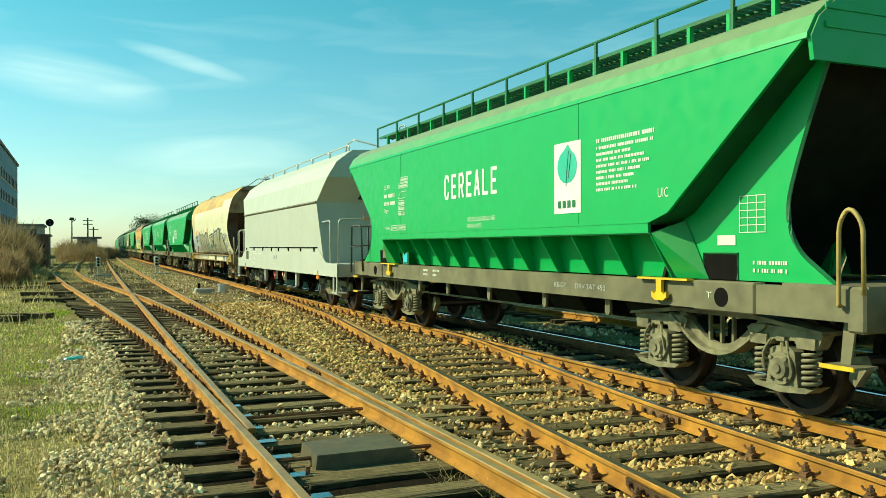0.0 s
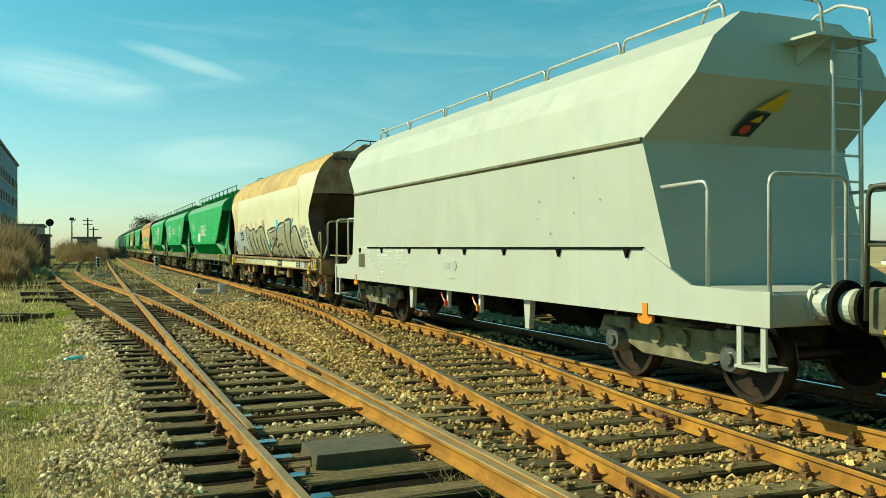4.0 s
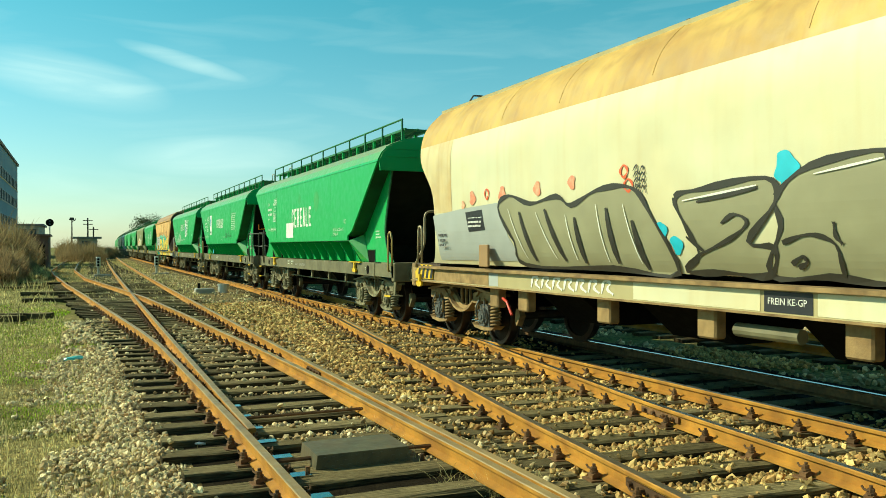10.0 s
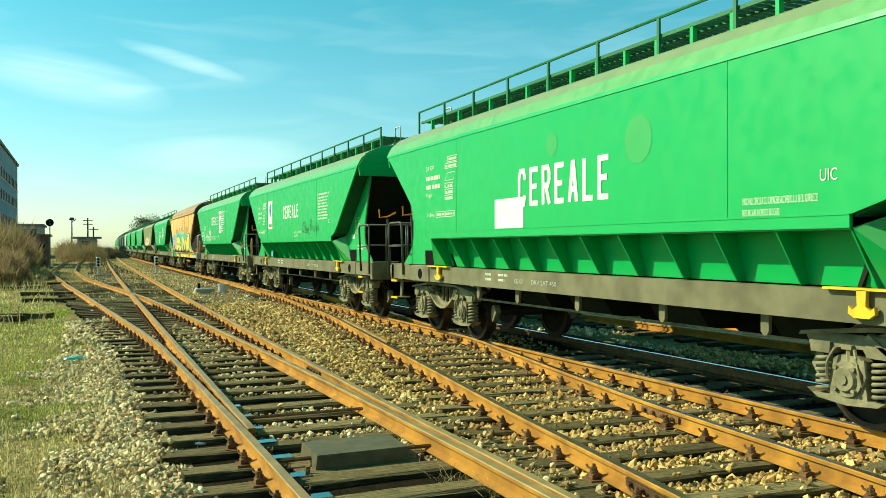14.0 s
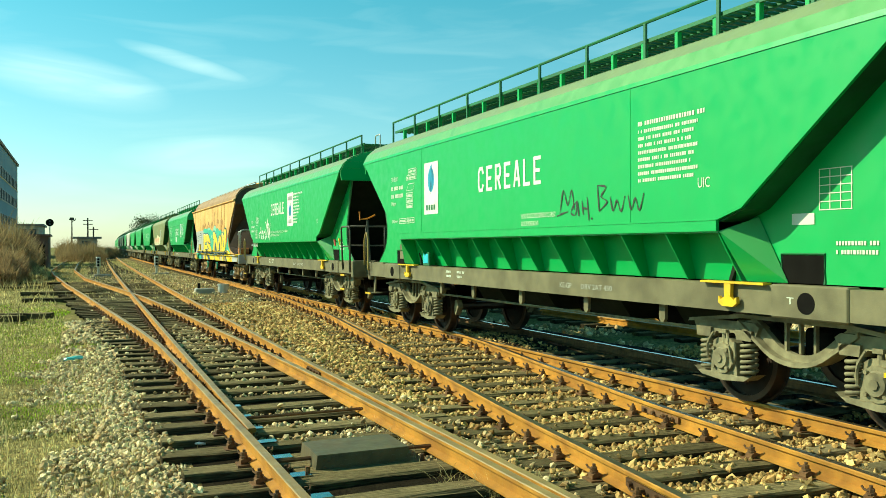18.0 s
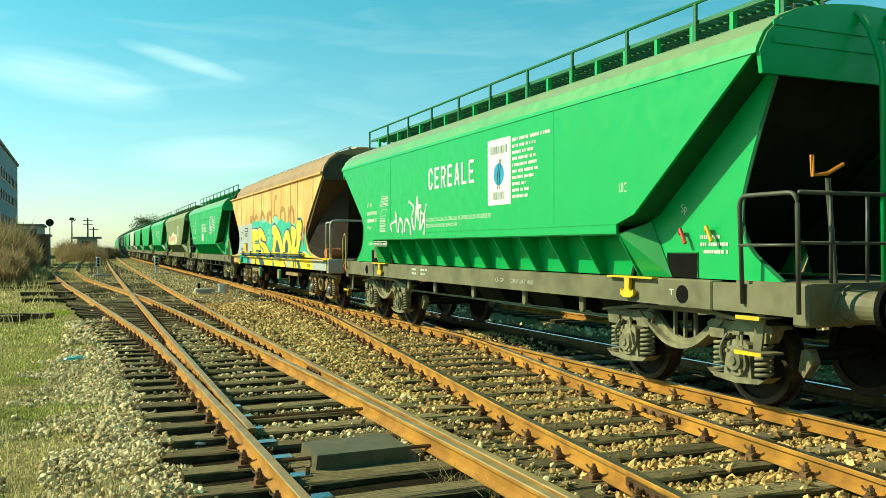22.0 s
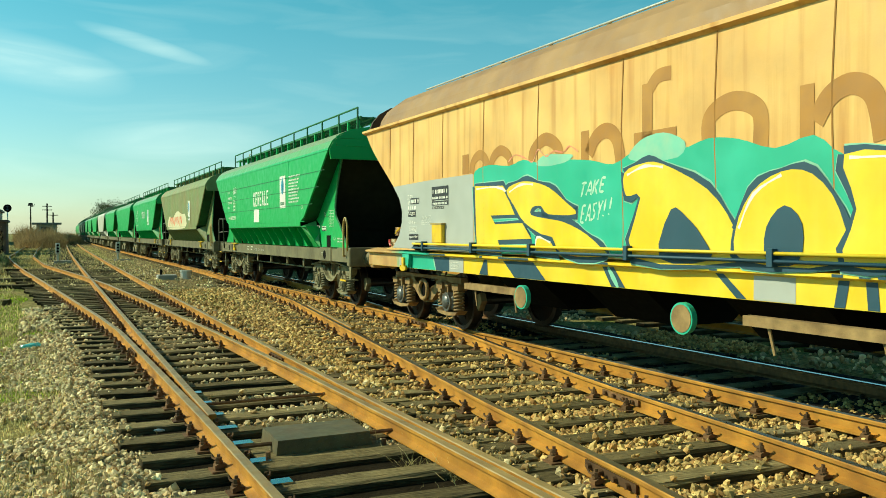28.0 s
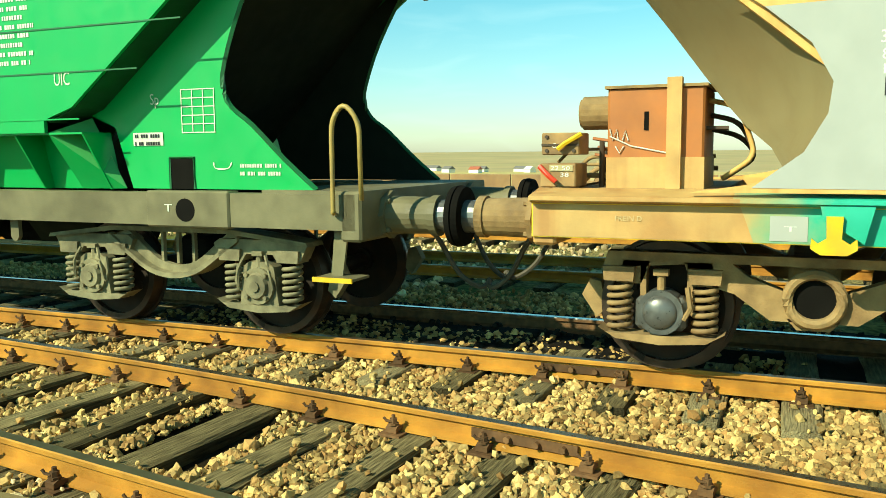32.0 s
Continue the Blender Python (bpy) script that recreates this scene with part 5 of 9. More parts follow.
    for e in (-1, 1):
        bm = B()
        prism(bm, [(e * 5.95, 1.13), (e * 6.92, 1.13), (e * 6.92, 1.18), (e * 5.6, 1.18)], -1.44, 1.44)
        part("end_floor", bm, "grey", w)
        part("headstock", box(B(), -1.44, 1.44, e * 6.86, e * 6.95, 0.86, 1.17, 0.02), "grey", w)
        # railings and ladder on the end platform
        for s in (-1, 1):
            pipe("handrail", [(s * 1.38, e * 5.30, 2.22), (s * 1.38, e * 6.05, 2.24), (s * 1.38, e * 6.05, 1.18)], 0.022, "rail_grey", w, 0.1)
            pipe("handrail", [(s * 1.42, e * 6.9, 0.9), (s * 1.40, e * 6.88, 2.25), (s * 0.45, e * 6.88, 2.25), (s * 0.45, e * 6.88, 1.18)], 0.022, "rail_grey", w, 0.1)
            bm = B()
            box(bm, s * 1.20, s * 1.46, e * 6.5, e * 6.9, 0.46, 0.49)
            st = part("step_tread", bm, "grey", w)
            for d in (6.55, 6.85):
                part("step_leg", box(B(), s * 1.42, s * 1.45, e * d - 0.03, e * d + 0.03, 0.47, 0.88), "grey", st)
        for x in (0.05, 0.45):
            pipe("ladder_rail", [(x, e * 6.30, 1.18), (x, e * 6.28, 3.74)], 0.026, "rail_grey", w)
        for k in range(9):
            part("rung", cyl(B(), (0.05, e * 6.29, 1.45 + 0.27 * k), (0.45, e * 6.29, 1.45 + 0.27 * k), 0.014, n=6), "rail_grey", w)
        shelf = part("ladder_shelf", box(B(), -0.25, 0.62, e * 5.88, e * 6.34, 3.74, 3.77), "grey", w)
        part("shelf_bracket", prism(B(), [(e * 5.88, 3.74), (e * 6.30, 3.74), (e * 5.90, 3.52)], -0.04, -0.02), "grey", shelf)
        pipe("roof_handrail", [(-0.72, e * 5.2, 4.06), (-0.70, e * 5.3, 4.26), (-0.66, e * 5.75, 4.32), (-0.12, e * 6.28, 4.10), (-0.10, e * 6.30, 3.77)], 0.02, "rail_grey", w, 0.08)
        pipe("roof_handrail", [(0.72, e * 5.3, 4.06), (0.74, e * 5.4, 4.24), (0.70, e * 5.8, 4.28), (0.62, e * 6.25, 4.10), (0.60, e * 6.30, 3.77)], 0.02, "rail_grey", w, 0.08)
    # notices lie on the leaning plate under the shoulder
    lean = Matrix(((1, 0, 0, -0.14), (0, 0.774, -0.633, -5.60), (0, -0.633, -0.774, 3.055), (0, 0, 0, 1)))
    for name, poly, mt, label in (("warning_sign", [(-0.22, 0.03), (0.14, 0.03), (0.06, 0.34)], "yellow", "yellow warning triangle"), ("warning_label", [(-0.30, -0.36), (-0.02, -0.36), (0.04, 0.0), (-0.24, 0.0)], "label_black", "black notice with a warning triangle"),
                                  ("label_triangle", [(-0.18, -0.14), (-0.02, -0.14), (-0.06, -0.02)], "yellow", ""), ("label_disc", [(-0.16 + 0.07 * math.cos(k * math.pi / 6), -0.25 + 0.07 * math.sin(k * math.pi / 6)) for k in range(12)], "red", "")):
        bm = B()
        lift = 0.008 if name.startswith("warning") else 0.012
        bm.faces.new([bm.verts.new((a, -b, lift)) for a, b in poly])
        part(name, bm, mt, w, label).matrix_basis = lean
    k = -5.6
    while k < 5.4:
        pipe("roof_railing", [(-0.74, k, 4.0), (-0.74, k + 0.06, 4.20), (-0.74, k + 1.8, 4.20), (-0.74, k + 1.86, 4.0)], 0.02, "rail_grey", w, 0.05)
        k += 1.87
    bm = B()
    box(bm, -0.5, 0.5, -5.8, 5.8, 4.03, 4.07)
    part("roof_lid", bm, "grey", w)
    bm = B()
    box(bm, -1.2, 1.2, -6.8, 6.8, 0.9, 1.1)
    part("underframe", bm, "black", w)
    for yy in (-2.2, 0.2, 2.2):
        bm = B()
        prism(bm, [(-1.0, 0.95), (1.0, 0.95), (0.4, 0.45), (-0.4, 0.45)], yy - 0.6, yy + 0.6, "y")
        part("discharge_chute", bm, "black", w)
    buffers(w, 7.57, "grey")
    bogie_plate(w, -5.05)
    bogie_plate(w, 5.05)
    return w


# ---- cream round-bodied hopper ----


def cream_wagon():
    w = empty("hopper_wagon", "cream round-bodied hopper wagon with rust-stained roof and grey graffiti", "hopper wagon", "wagons of the train")
    # profile of the side: (half width, height, end position)
    prof = [(1.27, 1.30, 6.05), (1.37, 1.50, 5.75), (1.46, 1.85, 5.55), (1.50, 2.30, 5.50), (1.51, 2.60, 5.61), (1.52, 3.00, 5.98), (1.49, 3.25, 6.12), (1.41, 3.52, 6.22), (1.28, 3.75, 6.26), (1.02, 4.00, 6.28), (0.80, 4.08, 6.28)]
    dense = smooth_line(prof, 3)
    rust_from = 3.38
    near_end = interp([(1.30, 6.78), (1.5, 6.66), (1.75, 6.53), (1.95, 6.41), (2.2, 6.26), (2.36, 6.20), (2.55, 6.24), (2.67, 6.34), (2.95, 6.67), (3.2, 6.85), (3.5, 6.90), (4.1, 6.92)])
    for mt, keep, nm in (("cream", lambda z: z <= rust_from, "body"), ("cream_rust", lambda z: z >= rust_from - 0.12, "upper_body")):
        bm = B()
        rows = [p for p in dense if keep(p[1])]
        for s in (-1, 1):
            prev = None
            for hw, z, ye in rows:
                line = [bm.verts.new((s * hw, yy, z)) for yy in (-near_end(z), -4.4, -1.5, 1.5, 4.0, ye)]
                if prev:
                    for i in range(5):
                        bm.faces.new((prev[i], prev[i + 1], line[i + 1], line[i]))
                prev = line
        part(nm, bm, mt, w, "cream painted barrel side" if nm == "body" else "ochre rust-stained upper side", True)
    # rust keeps to the upper third and runs down at the far end
    for s in (-1, 1):
        bm = B()
        prev = None
        for hw, z, ye in [p for p in dense if 2.0 <= p[1] <= 3.42]:
            line = [bm.verts.new((s * (hw + 0.004), yy, z)) for yy in (4.75, (ye + 4.75) / 2, ye)]
            if prev:
                for i in range(2):
                    bm.faces.new((prev[i], prev[i + 1], line[i + 1], line[i]))
            prev = line
        part("stained_end", bm, "cream_stain", w, "", True)
        bm = B()
        prev = None
        for hw, z, ye in [p for p in dense if 3.2 <= p[1] <= 3.62]:
            line = [bm.verts.new((s * (hw + 0.005), yy, z)) for yy in (-4.72 - 0.25 * (z - 3.2), -5.6, -near_end(z))]
            if prev:
                for i in range(2):
                    bm.faces.new((prev[i], prev[i + 1], line[i + 1], line[i]))
            prev = line
        part("clean_panel", bm, "cream", w, "", True)
    for yy in (-5.15, -2.5, -0.4, 1.5, 3.1):
        for s in (-1, 1):
            bm = tube(B(), [(s * (hw + 0.001), yy, z) for hw, z, _ in dense if z > (1.6 if yy < -5 else 3.36)], 0.005, 4)
            part("weld_seam", bm, "cream_rust", w)
    # pale repainted edge strip at roof level, then the lid
    for s in (-1, 1):
        part("roof_edge", prism(B(), [(s * 1.00, 4.00), (s * 1.03, 4.05), (s * 0.74, 4.13), (s * 0.72, 4.07)], -6.9, 6.26, "y"), "cream", w)
    part("roof_lid", box(B(), -0.74, 0.74, -6.8, 6.26, 4.06, 4.12, 0.02), "cream_rust", w)
    for yy in np.arange(-5.6, 5.8, 0.9):
        part("lid_clamp", box(B(), -0.78, -0.74, yy, yy + 0.05, 4.09, 4.16), "sill", w)
    for e in (-1, 1):
        bm = B()
        top = [(h, z, ye) for h, z, ye in dense if z >= 2.95]
        lower = [(h, z, ye) for h, z, ye in dense if z <= 3.0]
        at = lambda z, ye: -near_end(z) - 0.004 if e < 0 else ye + 0.004
        ring = [(-h, at(z, ye), z) for h, z, ye in top] + [(h, at(z, ye), z) for h, z, ye in top[::-1]]
        bm.faces.new([bm.verts.new(p) for p in ring])
        r = bmesh.ops.triangulate(bm, faces=list(bm.faces))
        ep = part("end_plate", bm, "brown_end", w, "brown rust-streaked end plate")
        ye = 6.93 if e < 0 else 6.29
        rib = part("end_rib", box(B(), -1.06, 1.06, e * (ye + 0.06), e * (ye + 0.10), 3.86, 3.92), "brown_dark", ep)
        for x in (-0.62, -0.08, 0.62, 0.95):
            part("rib_bracket", box(B(), x - 0.02, x + 0.02, e * ye, e * (ye + 0.11), 3.80, 3.95), "brown_end", ep)
        # humped cap at the roof's end with a slot, and the rusty cover behind it
        cap = part("roof_box", prism(B(), [(-0.98, 4.02), (-0.72, 4.10), (-0.42, 4.13), (-0.19, 4.30), (0.20, 4.30), (0.44, 4.13), (0.72, 4.10), (0.98, 4.02)], e * (ye - 0.14), e * ye, "y"), "brown_end", w, "humped rusty end cap with a slot")
        part("cap_slot", box(B(), -0.13, 0.13, e * ye, e * (ye + 0.004), 4.09, 4.15), "black", cap)
        part("cap_cover", prism(B(), [(-0.42, 4.10), (-0.19, 4.285), (0.20, 4.285), (0.42, 4.10)], e * (ye - 0.62), e * (ye - 0.14), "y"), "cream_rust", cap)
        for line in ([(-0.36, 3.55), (-0.20, 3.63)], [(-0.28, 3.64), (-0.24, 3.53)], [(-0.24, 3.66), (-0.13, 3.66), (-0.15, 3.57), (-0.25, 3.56)], [(-0.10, 3.67), (-0.14, 3.56)], [(-0.16, 3.62), (-0.02, 3.58)],
                     [(-0.18, 3.36), (-0.04, 3.46), (-0.10, 3.34), (-0.18, 3.36)], [(-0.12, 3.48), (-0.14, 3.30)], [(0.0, 3.34), (0.05, 3.52), (0.16, 3.40)], [(-0.02, 3.31), (0.10, 3.33)], [(0.06, 3.40), (0.08, 3.26)]) if e < 0 else ():
            part("chalk_mark", tube(B(), [(a, -ye - 0.003, b) for a, b in line], 0.006, 4), "gr_mint_white", ep)
        # recessed lower end
        bm = B()
        prism(bm, [(e * 6.2, 2.98), (e * 4.7, 1.4), (e * 4.6, 1.4), (e * 6.1, 2.98)], -1.06, 1.06)
        part("end_slope", bm, "brown_dark", w)
        for s in (-1, 1):
            bm = B()
            edge = [((near_end(z) if e < 0 else ye) - 0.002, z) for h, z, ye in lower]
            prism(bm, [(e * a, b) for a, b in edge] + [(e * 4.9, 2.9), (e * 4.9, 1.3)], s * 1.06, s * 1.09)
            part("end_cheek", bm, "brown_dark", w)
            bm = B()
            prev = None
            for h, z, ye_ in lower:
                back = (near_end(z) if e < 0 else ye_) - 0.04
                pair = [bm.verts.new((s * 1.07, e * back, z)), bm.verts.new((s * (h - 0.006), e * back, z))]
                if prev:
                    bm.faces.new((prev[0], prev[1], pair[1], pair[0]))
                prev = pair
            part("end_return", bm, "brown_dark", w)
            pipe("handrail", [(s * 1.30, e * 6.55, 1.28), (s * 1.30, e * 6.55, 1.95), (s * 1.30, e * 6.70, 1.98), (s * 1.30, e * 6.75, 1.3)], 0.022, "rail_tan", w, 0.1)
        pipe("handrail", [(-1.28, e * 6.90, 1.28), (-1.14, e * 6.80, 1.62), (-1.14, e * 6.80, 2.25), (1.14, e * 6.80, 2.25), (1.14, e * 6.80, 1.62), (1.28, e * 6.90, 1.28)], 0.024, "rail_tan", w, 0.12, "worn tan tube railing")
        board = part("end_notice", box(B(), 0.84, 1.03, e * ye, e * (ye + 0.006), 3.42, 3.60), "sign_blue", w, "blue notice with a white triangle")
        part("notice_sign", prism(B(), [(0.87, 3.45), (1.00, 3.45), (0.935, 3.57)], e * (ye + 0.006), e * (ye + 0.009), "y"), "white", board)
        part("notice_sign", prism(B(), [(0.91, 3.47), (0.96, 3.47), (0.935, 3.53)], e * (ye + 0.009), e * (ye + 0.012), "y"), "sign_blue", board)
        board = part("end_notice", box(B(), 0.84, 1.03, e * ye, e * (ye + 0.006), 3.22, 3.41), "sign_blue", w, "blue notice with a red ring")
        part("notice_sign", cyl(B(), (0.935, e * (ye + 0.006), 3.315), (0.935, e * (ye + 0.009), 3.315), 0.075, n=20), "red", board)
        part("notice_sign", cyl(B(), (0.935, e * (ye + 0.009), 3.315), (0.935, e * (ye + 0.012), 3.315), 0.055, n=20), "white", board)
        part("notice_sign", cyl(B(), (0.935, e * (ye + 0.012), 3.315), (0.935, e * (ye + 0.014), 3.315), 0.028, n=12), "label_black", board)
        part("end_notice", prism(B(), [(0.88, 3.62), (0.99, 3.62), (0.935, 3.75)], e * ye, e * (ye + 0.005), "y"), "rust_box", w, "faded orange triangle")
        part("end_notice", box(B(), 0.53, 0.67, e * ye, e * (ye + 0.005), 3.14, 3.31), "offwhite", w, "small pale plate")
        for x in (0.48, 0.80):
            part("ladder_foot", cyl(B(), (x, e * 6.74, 1.28), (x, e * 6.74, 2.3), 0.026, n=8), "orange", w, "orange ladder foot")
            pipe("ladder_rail", [(x, e * 6.72, 1.28), (x, e * (ye + 0.05), 3.0), (x, e * (ye + 0.05), 4.10), (x, e * (ye - 0.35), 4.30)], 0.020, "brown_dark", w, 0.12)
        for k in range(9):
            y_ = 6.72 + (ye + 0.05 - 6.72) * min(1.0, (0.2 + 0.31 * k) / 1.72)
            part("rung", cyl(B(), (0.48, e * y_, 1.48 + 0.31 * k), (0.80, e * y_, 1.48 + 0.31 * k), 0.013, n=6), "brown_dark", w)
        pipe("roof_handrail", [(-0.72, e * (ye - 0.45), 4.10), (-0.36, e * ye, 4.40), (0.0, e * ye, 4.39), (0.46, e * ye, 4.39), (0.48, e * ye, 3.98)], 0.016, "rail_dark", w, 0.06)
        pipe("roof_handrail", [(0.52, e * (ye - 0.2), 4.10), (0.72, e * ye, 4.22), (0.80, e * ye, 4.22), (0.80, e * ye, 3.95)], 0.014, "rail_tan", w, 0.05)
        part("rail_stay", cyl(B(), (0.0, e * ye, 4.28), (0.0, e * ye, 4.39), 0.012, n=6), "rail_dark", w)
        part("end_floor", box(B(), -1.3, 1.3, e * 5.7, e * 6.92, 1.24, 1.28), "brown_dark", w)
        part("headstock", box(B(), -1.36, 1.36, e * 6.75, e * 6.92, 0.86, 1.28, 0.02), "bogie_rust", w)
    for s in (-1, 1):
        part("sill", prism(B(), [(s * 1.40, 0.985), (s * 1.40, 1.20), (s * 1.24, 1.20), (s * 1.24, 0.985)], -6.75, 6.75, "y"), "olive_plate", w)
        part("sill_flange", box(B(), s * 1.24, s * 1.47, -6.3, 6.3, 1.205, 1.245), "bogie_rust", w)
        part("sill_flange", box(B(), s * 1.24, s * 1.44, -6.75, 6.75, 0.965, 0.985), "bogie_rust", w)
        hook(w, s * 1.45, -6.02, 1.08)
        hook(w, s * 1.45, 6.3, 1.10)
        for yy in (-3.0, -1.2, 0.6, 2.6, 3.5):
            bm = B()
            box(bm, s * 1.15, s * 1.3, yy, yy + 0.28, 0.66, 0.97, 0.02)
            part("valve_box", bm, "bogie_rust", w)
        part("drain_pipe", cyl(B(), (s * 1.2, -2.2, 0.78), (s * 1.2, -1.4, 0.78), 0.07, n=12), "sill", w)
        bm = B()
        tube(bm, [(s * 1.32, 3.3, 0.82), (s * 1.36, 3.1, 0.78), (s * 1.36, 2.95, 0.6)], 0.022, 6)
        part("brake_lever", bm, "red", w, "red changeover lever")
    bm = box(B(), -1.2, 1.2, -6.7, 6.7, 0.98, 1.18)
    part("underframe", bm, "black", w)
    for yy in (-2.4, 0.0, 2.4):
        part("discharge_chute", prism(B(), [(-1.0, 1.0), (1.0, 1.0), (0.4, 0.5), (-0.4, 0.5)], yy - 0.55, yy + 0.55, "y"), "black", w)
    buffers(w, 7.55, "bogie_rust")
    bogie_y25(w, -5.28, "bogie_rust", red=True)
    bogie_y25(w, 5.28, "bogie_rust")
    return w


# ---- tan hopper with a brown roof ----


def tan_wagon():
    w = empty("hopper_wagon", "tan weathered hopper wagon with brown roof and yellow graffiti", "hopper wagon", "wagons of the train")
    far = [(6.95, 3.47), (6.60, 3.12), (6.20, 2.82), (5.56, 2.37), (5.28, 2.15), (5.16, 1.93), (5.18, 1.75), (5.30, 1.53), (5.50, 1.37), (5.95, 1.29)]
    near = [(-6.83, 3.40), (-6.2, 2.95), (-5.6, 2.5), (-5.17, 2.13), (-5.10, 1.94), (-5.28, 1.68), (-5.6, 1.44), (-6.6, 1.29)]
    far, near = smooth_line(far, 3), smooth_line(near, 3)
    for s in (-1, 1):
        part("side_panel", prism(B(), near + far[::-1], s * 1.50, s * 1.47), "tan", w)
        for yy in (-5.9, -4.2, -3.35, -2.1, -0.75, 0.9, 2.3, 3.6, 4.7, 5.7):
            zb = 2.42 if 2.6 < yy < 5 else 1.3 if abs(yy) < 5 else 2.7
            bm = tube(B(), [(s * 1.502, yy + 0.02 * math.sin(3 * z), z) for z in np.linspace(zb, 3.42, 7)], 0.008, 4)
            part("weld_seam", bm, "brown_mark", w)
        part("eave_strip", prism(B(), [(s * 1.50, 3.40), (s * 1.56, 3.43), (s * 1.56, 3.47), (s * 1.50, 3.49)], -6.83, 6.95, "y"), "tan", w, "pale eave strip")
    prof = [(1.50, 3.45), (1.46, 3.63), (1.33, 3.82), (1.12, 3.97), (0.78, 4.08), (0.45, 4.12)]
    ring = prof + [(-a, b) for a, b in prof[::-1]]
    bm = loft(B(), [[(x * k, yy, 3.45 + (z - 3.45) * k) for x, z in ring] for yy, k in ((-6.85, 1.0), (5.9, 1.0), (6.5, 0.93), (6.84, 0.62))])
    part("roof", bm, "brown_roof", w, "rusty brown curved roof")
    part("roof_lid", box(B(), -0.5, 0.5, -6.5, 6.2, 4.11, 4.19, 0.02), "tan", w)
    for yy in np.arange(-6.0, 6.0, 1.35):
        part("lid_clamp", box(B(), -0.54, -0.5, yy, yy + 0.05, 4.15, 4.24), "sill", w)
    pipe("roof_pipe", [(-0.62, -6.4, 4.20), (-0.62, 6.1, 4.20)], 0.016, "rail_grey", w)
    for e in (-1, 1):
        bm = B()
        prism(bm, [(1.47, 3.28), (1.47, 3.48), (1.40, 3.64), (1.26, 3.80), (1.04, 3.93), (-1.04, 3.93), (-1.26, 3.80), (-1.40, 3.64), (-1.47, 3.48), (-1.47, 3.28)], e * 6.80, e * 6.86, "y")
        part("end_plate", bm, "brown_dark", w, "dark brown end plate")
        bm = B()
        prism(bm, [(e * 6.8, 3.34), (e * 5.2, 2.0), (e * 4.75, 1.3), (e * 4.65, 1.3), (e * 5.1, 2.05), (e * 6.7, 3.34)], -1.46, 1.46)
        part("end_slope", bm, "brown_dark" if e < 0 else "tan", w)
        for s in (-1, 1):
            if e > 0:
                # folded plate from the side's edge in to the middle
                outer = [(6.88, 3.40), (6.60, 3.12), (6.20, 2.82), (5.56, 2.37), (5.28, 2.15), (5.16, 1.93), (5.18, 1.75), (5.30, 1.53), (5.42, 1.42)]
                inner = [(6.90, 3.30), (6.75, 3.05), (6.5, 2.75), (6.2, 2.37), (5.97, 2.06), (5.80, 1.84), (5.68, 1.70), (5.52, 1.56), (5.44, 1.42)]
                bm = B()
                va, vb = [bm.verts.new((s * 1.47, a, b)) for a, b in outer], [bm.verts.new((s * 0.65, a, b)) for a, b in inner]
                for i in range(len(outer) - 1):
                    bm.faces.new((va[i], va[i + 1], vb[i + 1], vb[i]))
                part("cheek_plate", bm, "olive_cheek", w, "", True)
                continue
            # hollow cheek under the slope: folded plates from the side to a central post
            bm = B()
            v = [bm.verts.new(p) for p in ((s * 1.47, e * 5.3, 1.65), (s * 1.47, e * 5.9, 1.30), (s * 0.75, e * 6.55, 1.30), (s * 0.75, e * 6.62, 3.3), (s * 1.20, e * 5.9, 2.5))]
            bm.faces.new((v[0], v[1], v[2], v[4]))
            bm.faces.new((v[4], v[2], v[3]))
            bmesh.ops.solidify(bm, geom=list(bm.faces), thickness=0.012)
            part("cheek_plate", bm, "brown_dark", w)
            if e < 0:
                pipe("handrail", [(s * 1.28, e * 6.35, 1.28), (s * 1.28, e * 6.35, 2.2), (s * 1.28, e * 6.75, 2.2)], 0.024, "rail_grey", w, 0.1)
                pipe("handrail", [(s * 1.30, e * 6.85, 1.28), (s * 1.30, e * 6.85, 2.25), (s * 0.2, e * 6.85, 2.25)], 0.028, "rail_grey", w, 0.12)
        part("end_floor", box(B(), -1.36, 1.36, e * 5.8, e * 6.95, 1.24, 1.28), "bogie_rust", w)
        part("headstock", box(B(), -1.40, 1.40, e * 6.82, e * 6.98, 0.92, 1.28, 0.02), "patch_grey" if e < 0 else "tan_frame", w)
    for x in (0.35, 0.8):
        pipe("ladder_rail", [(x, -6.92, 1.28), (x, -6.90, 4.1)], 0.024, "rail_grey", w)
    for k in range(9):
        part("rung", cyl(B(), (0.35, -6.91, 1.5 + 0.29 * k), (0.8, -6.91, 1.5 + 0.29 * k), 0.014, n=6), "rail_grey", w)
    part("brake_drum", cyl(B(), (-1.30, -6.4, 1.42), (-0.9, -6.4, 1.42), 0.13, n=14), "rust_box", w, "rusty drum on the end platform")
    # orange equipment cabinet and gear on the far platform
    cab = part("equipment_cabinet", box(B(), -0.75, -0.05, 5.95, 6.62, 1.28, 1.99, 0.015), "rust_box", w, "orange rusted equipment cabinet")
    part("cabinet_lower", box(B(), -0.757, -0.043, 5.945, 6.625, 1.28, 1.50), "tan_frame", cab)
    part("cabinet_post", box(B(), -0.80, -0.72, 6.10, 6.20, 1.28, 2.05), "tan_frame", cab)
    part("cabinet_slot", box(B(), -0.757, -0.75, 6.33, 6.36, 1.69, 1.82), "black", cab)
    part("cabinet_motor", cyl(B(), (-0.45, 6.60, 1.83), (-0.45, 6.86, 1.83), 0.125, n=18), "bogie_rust", cab)
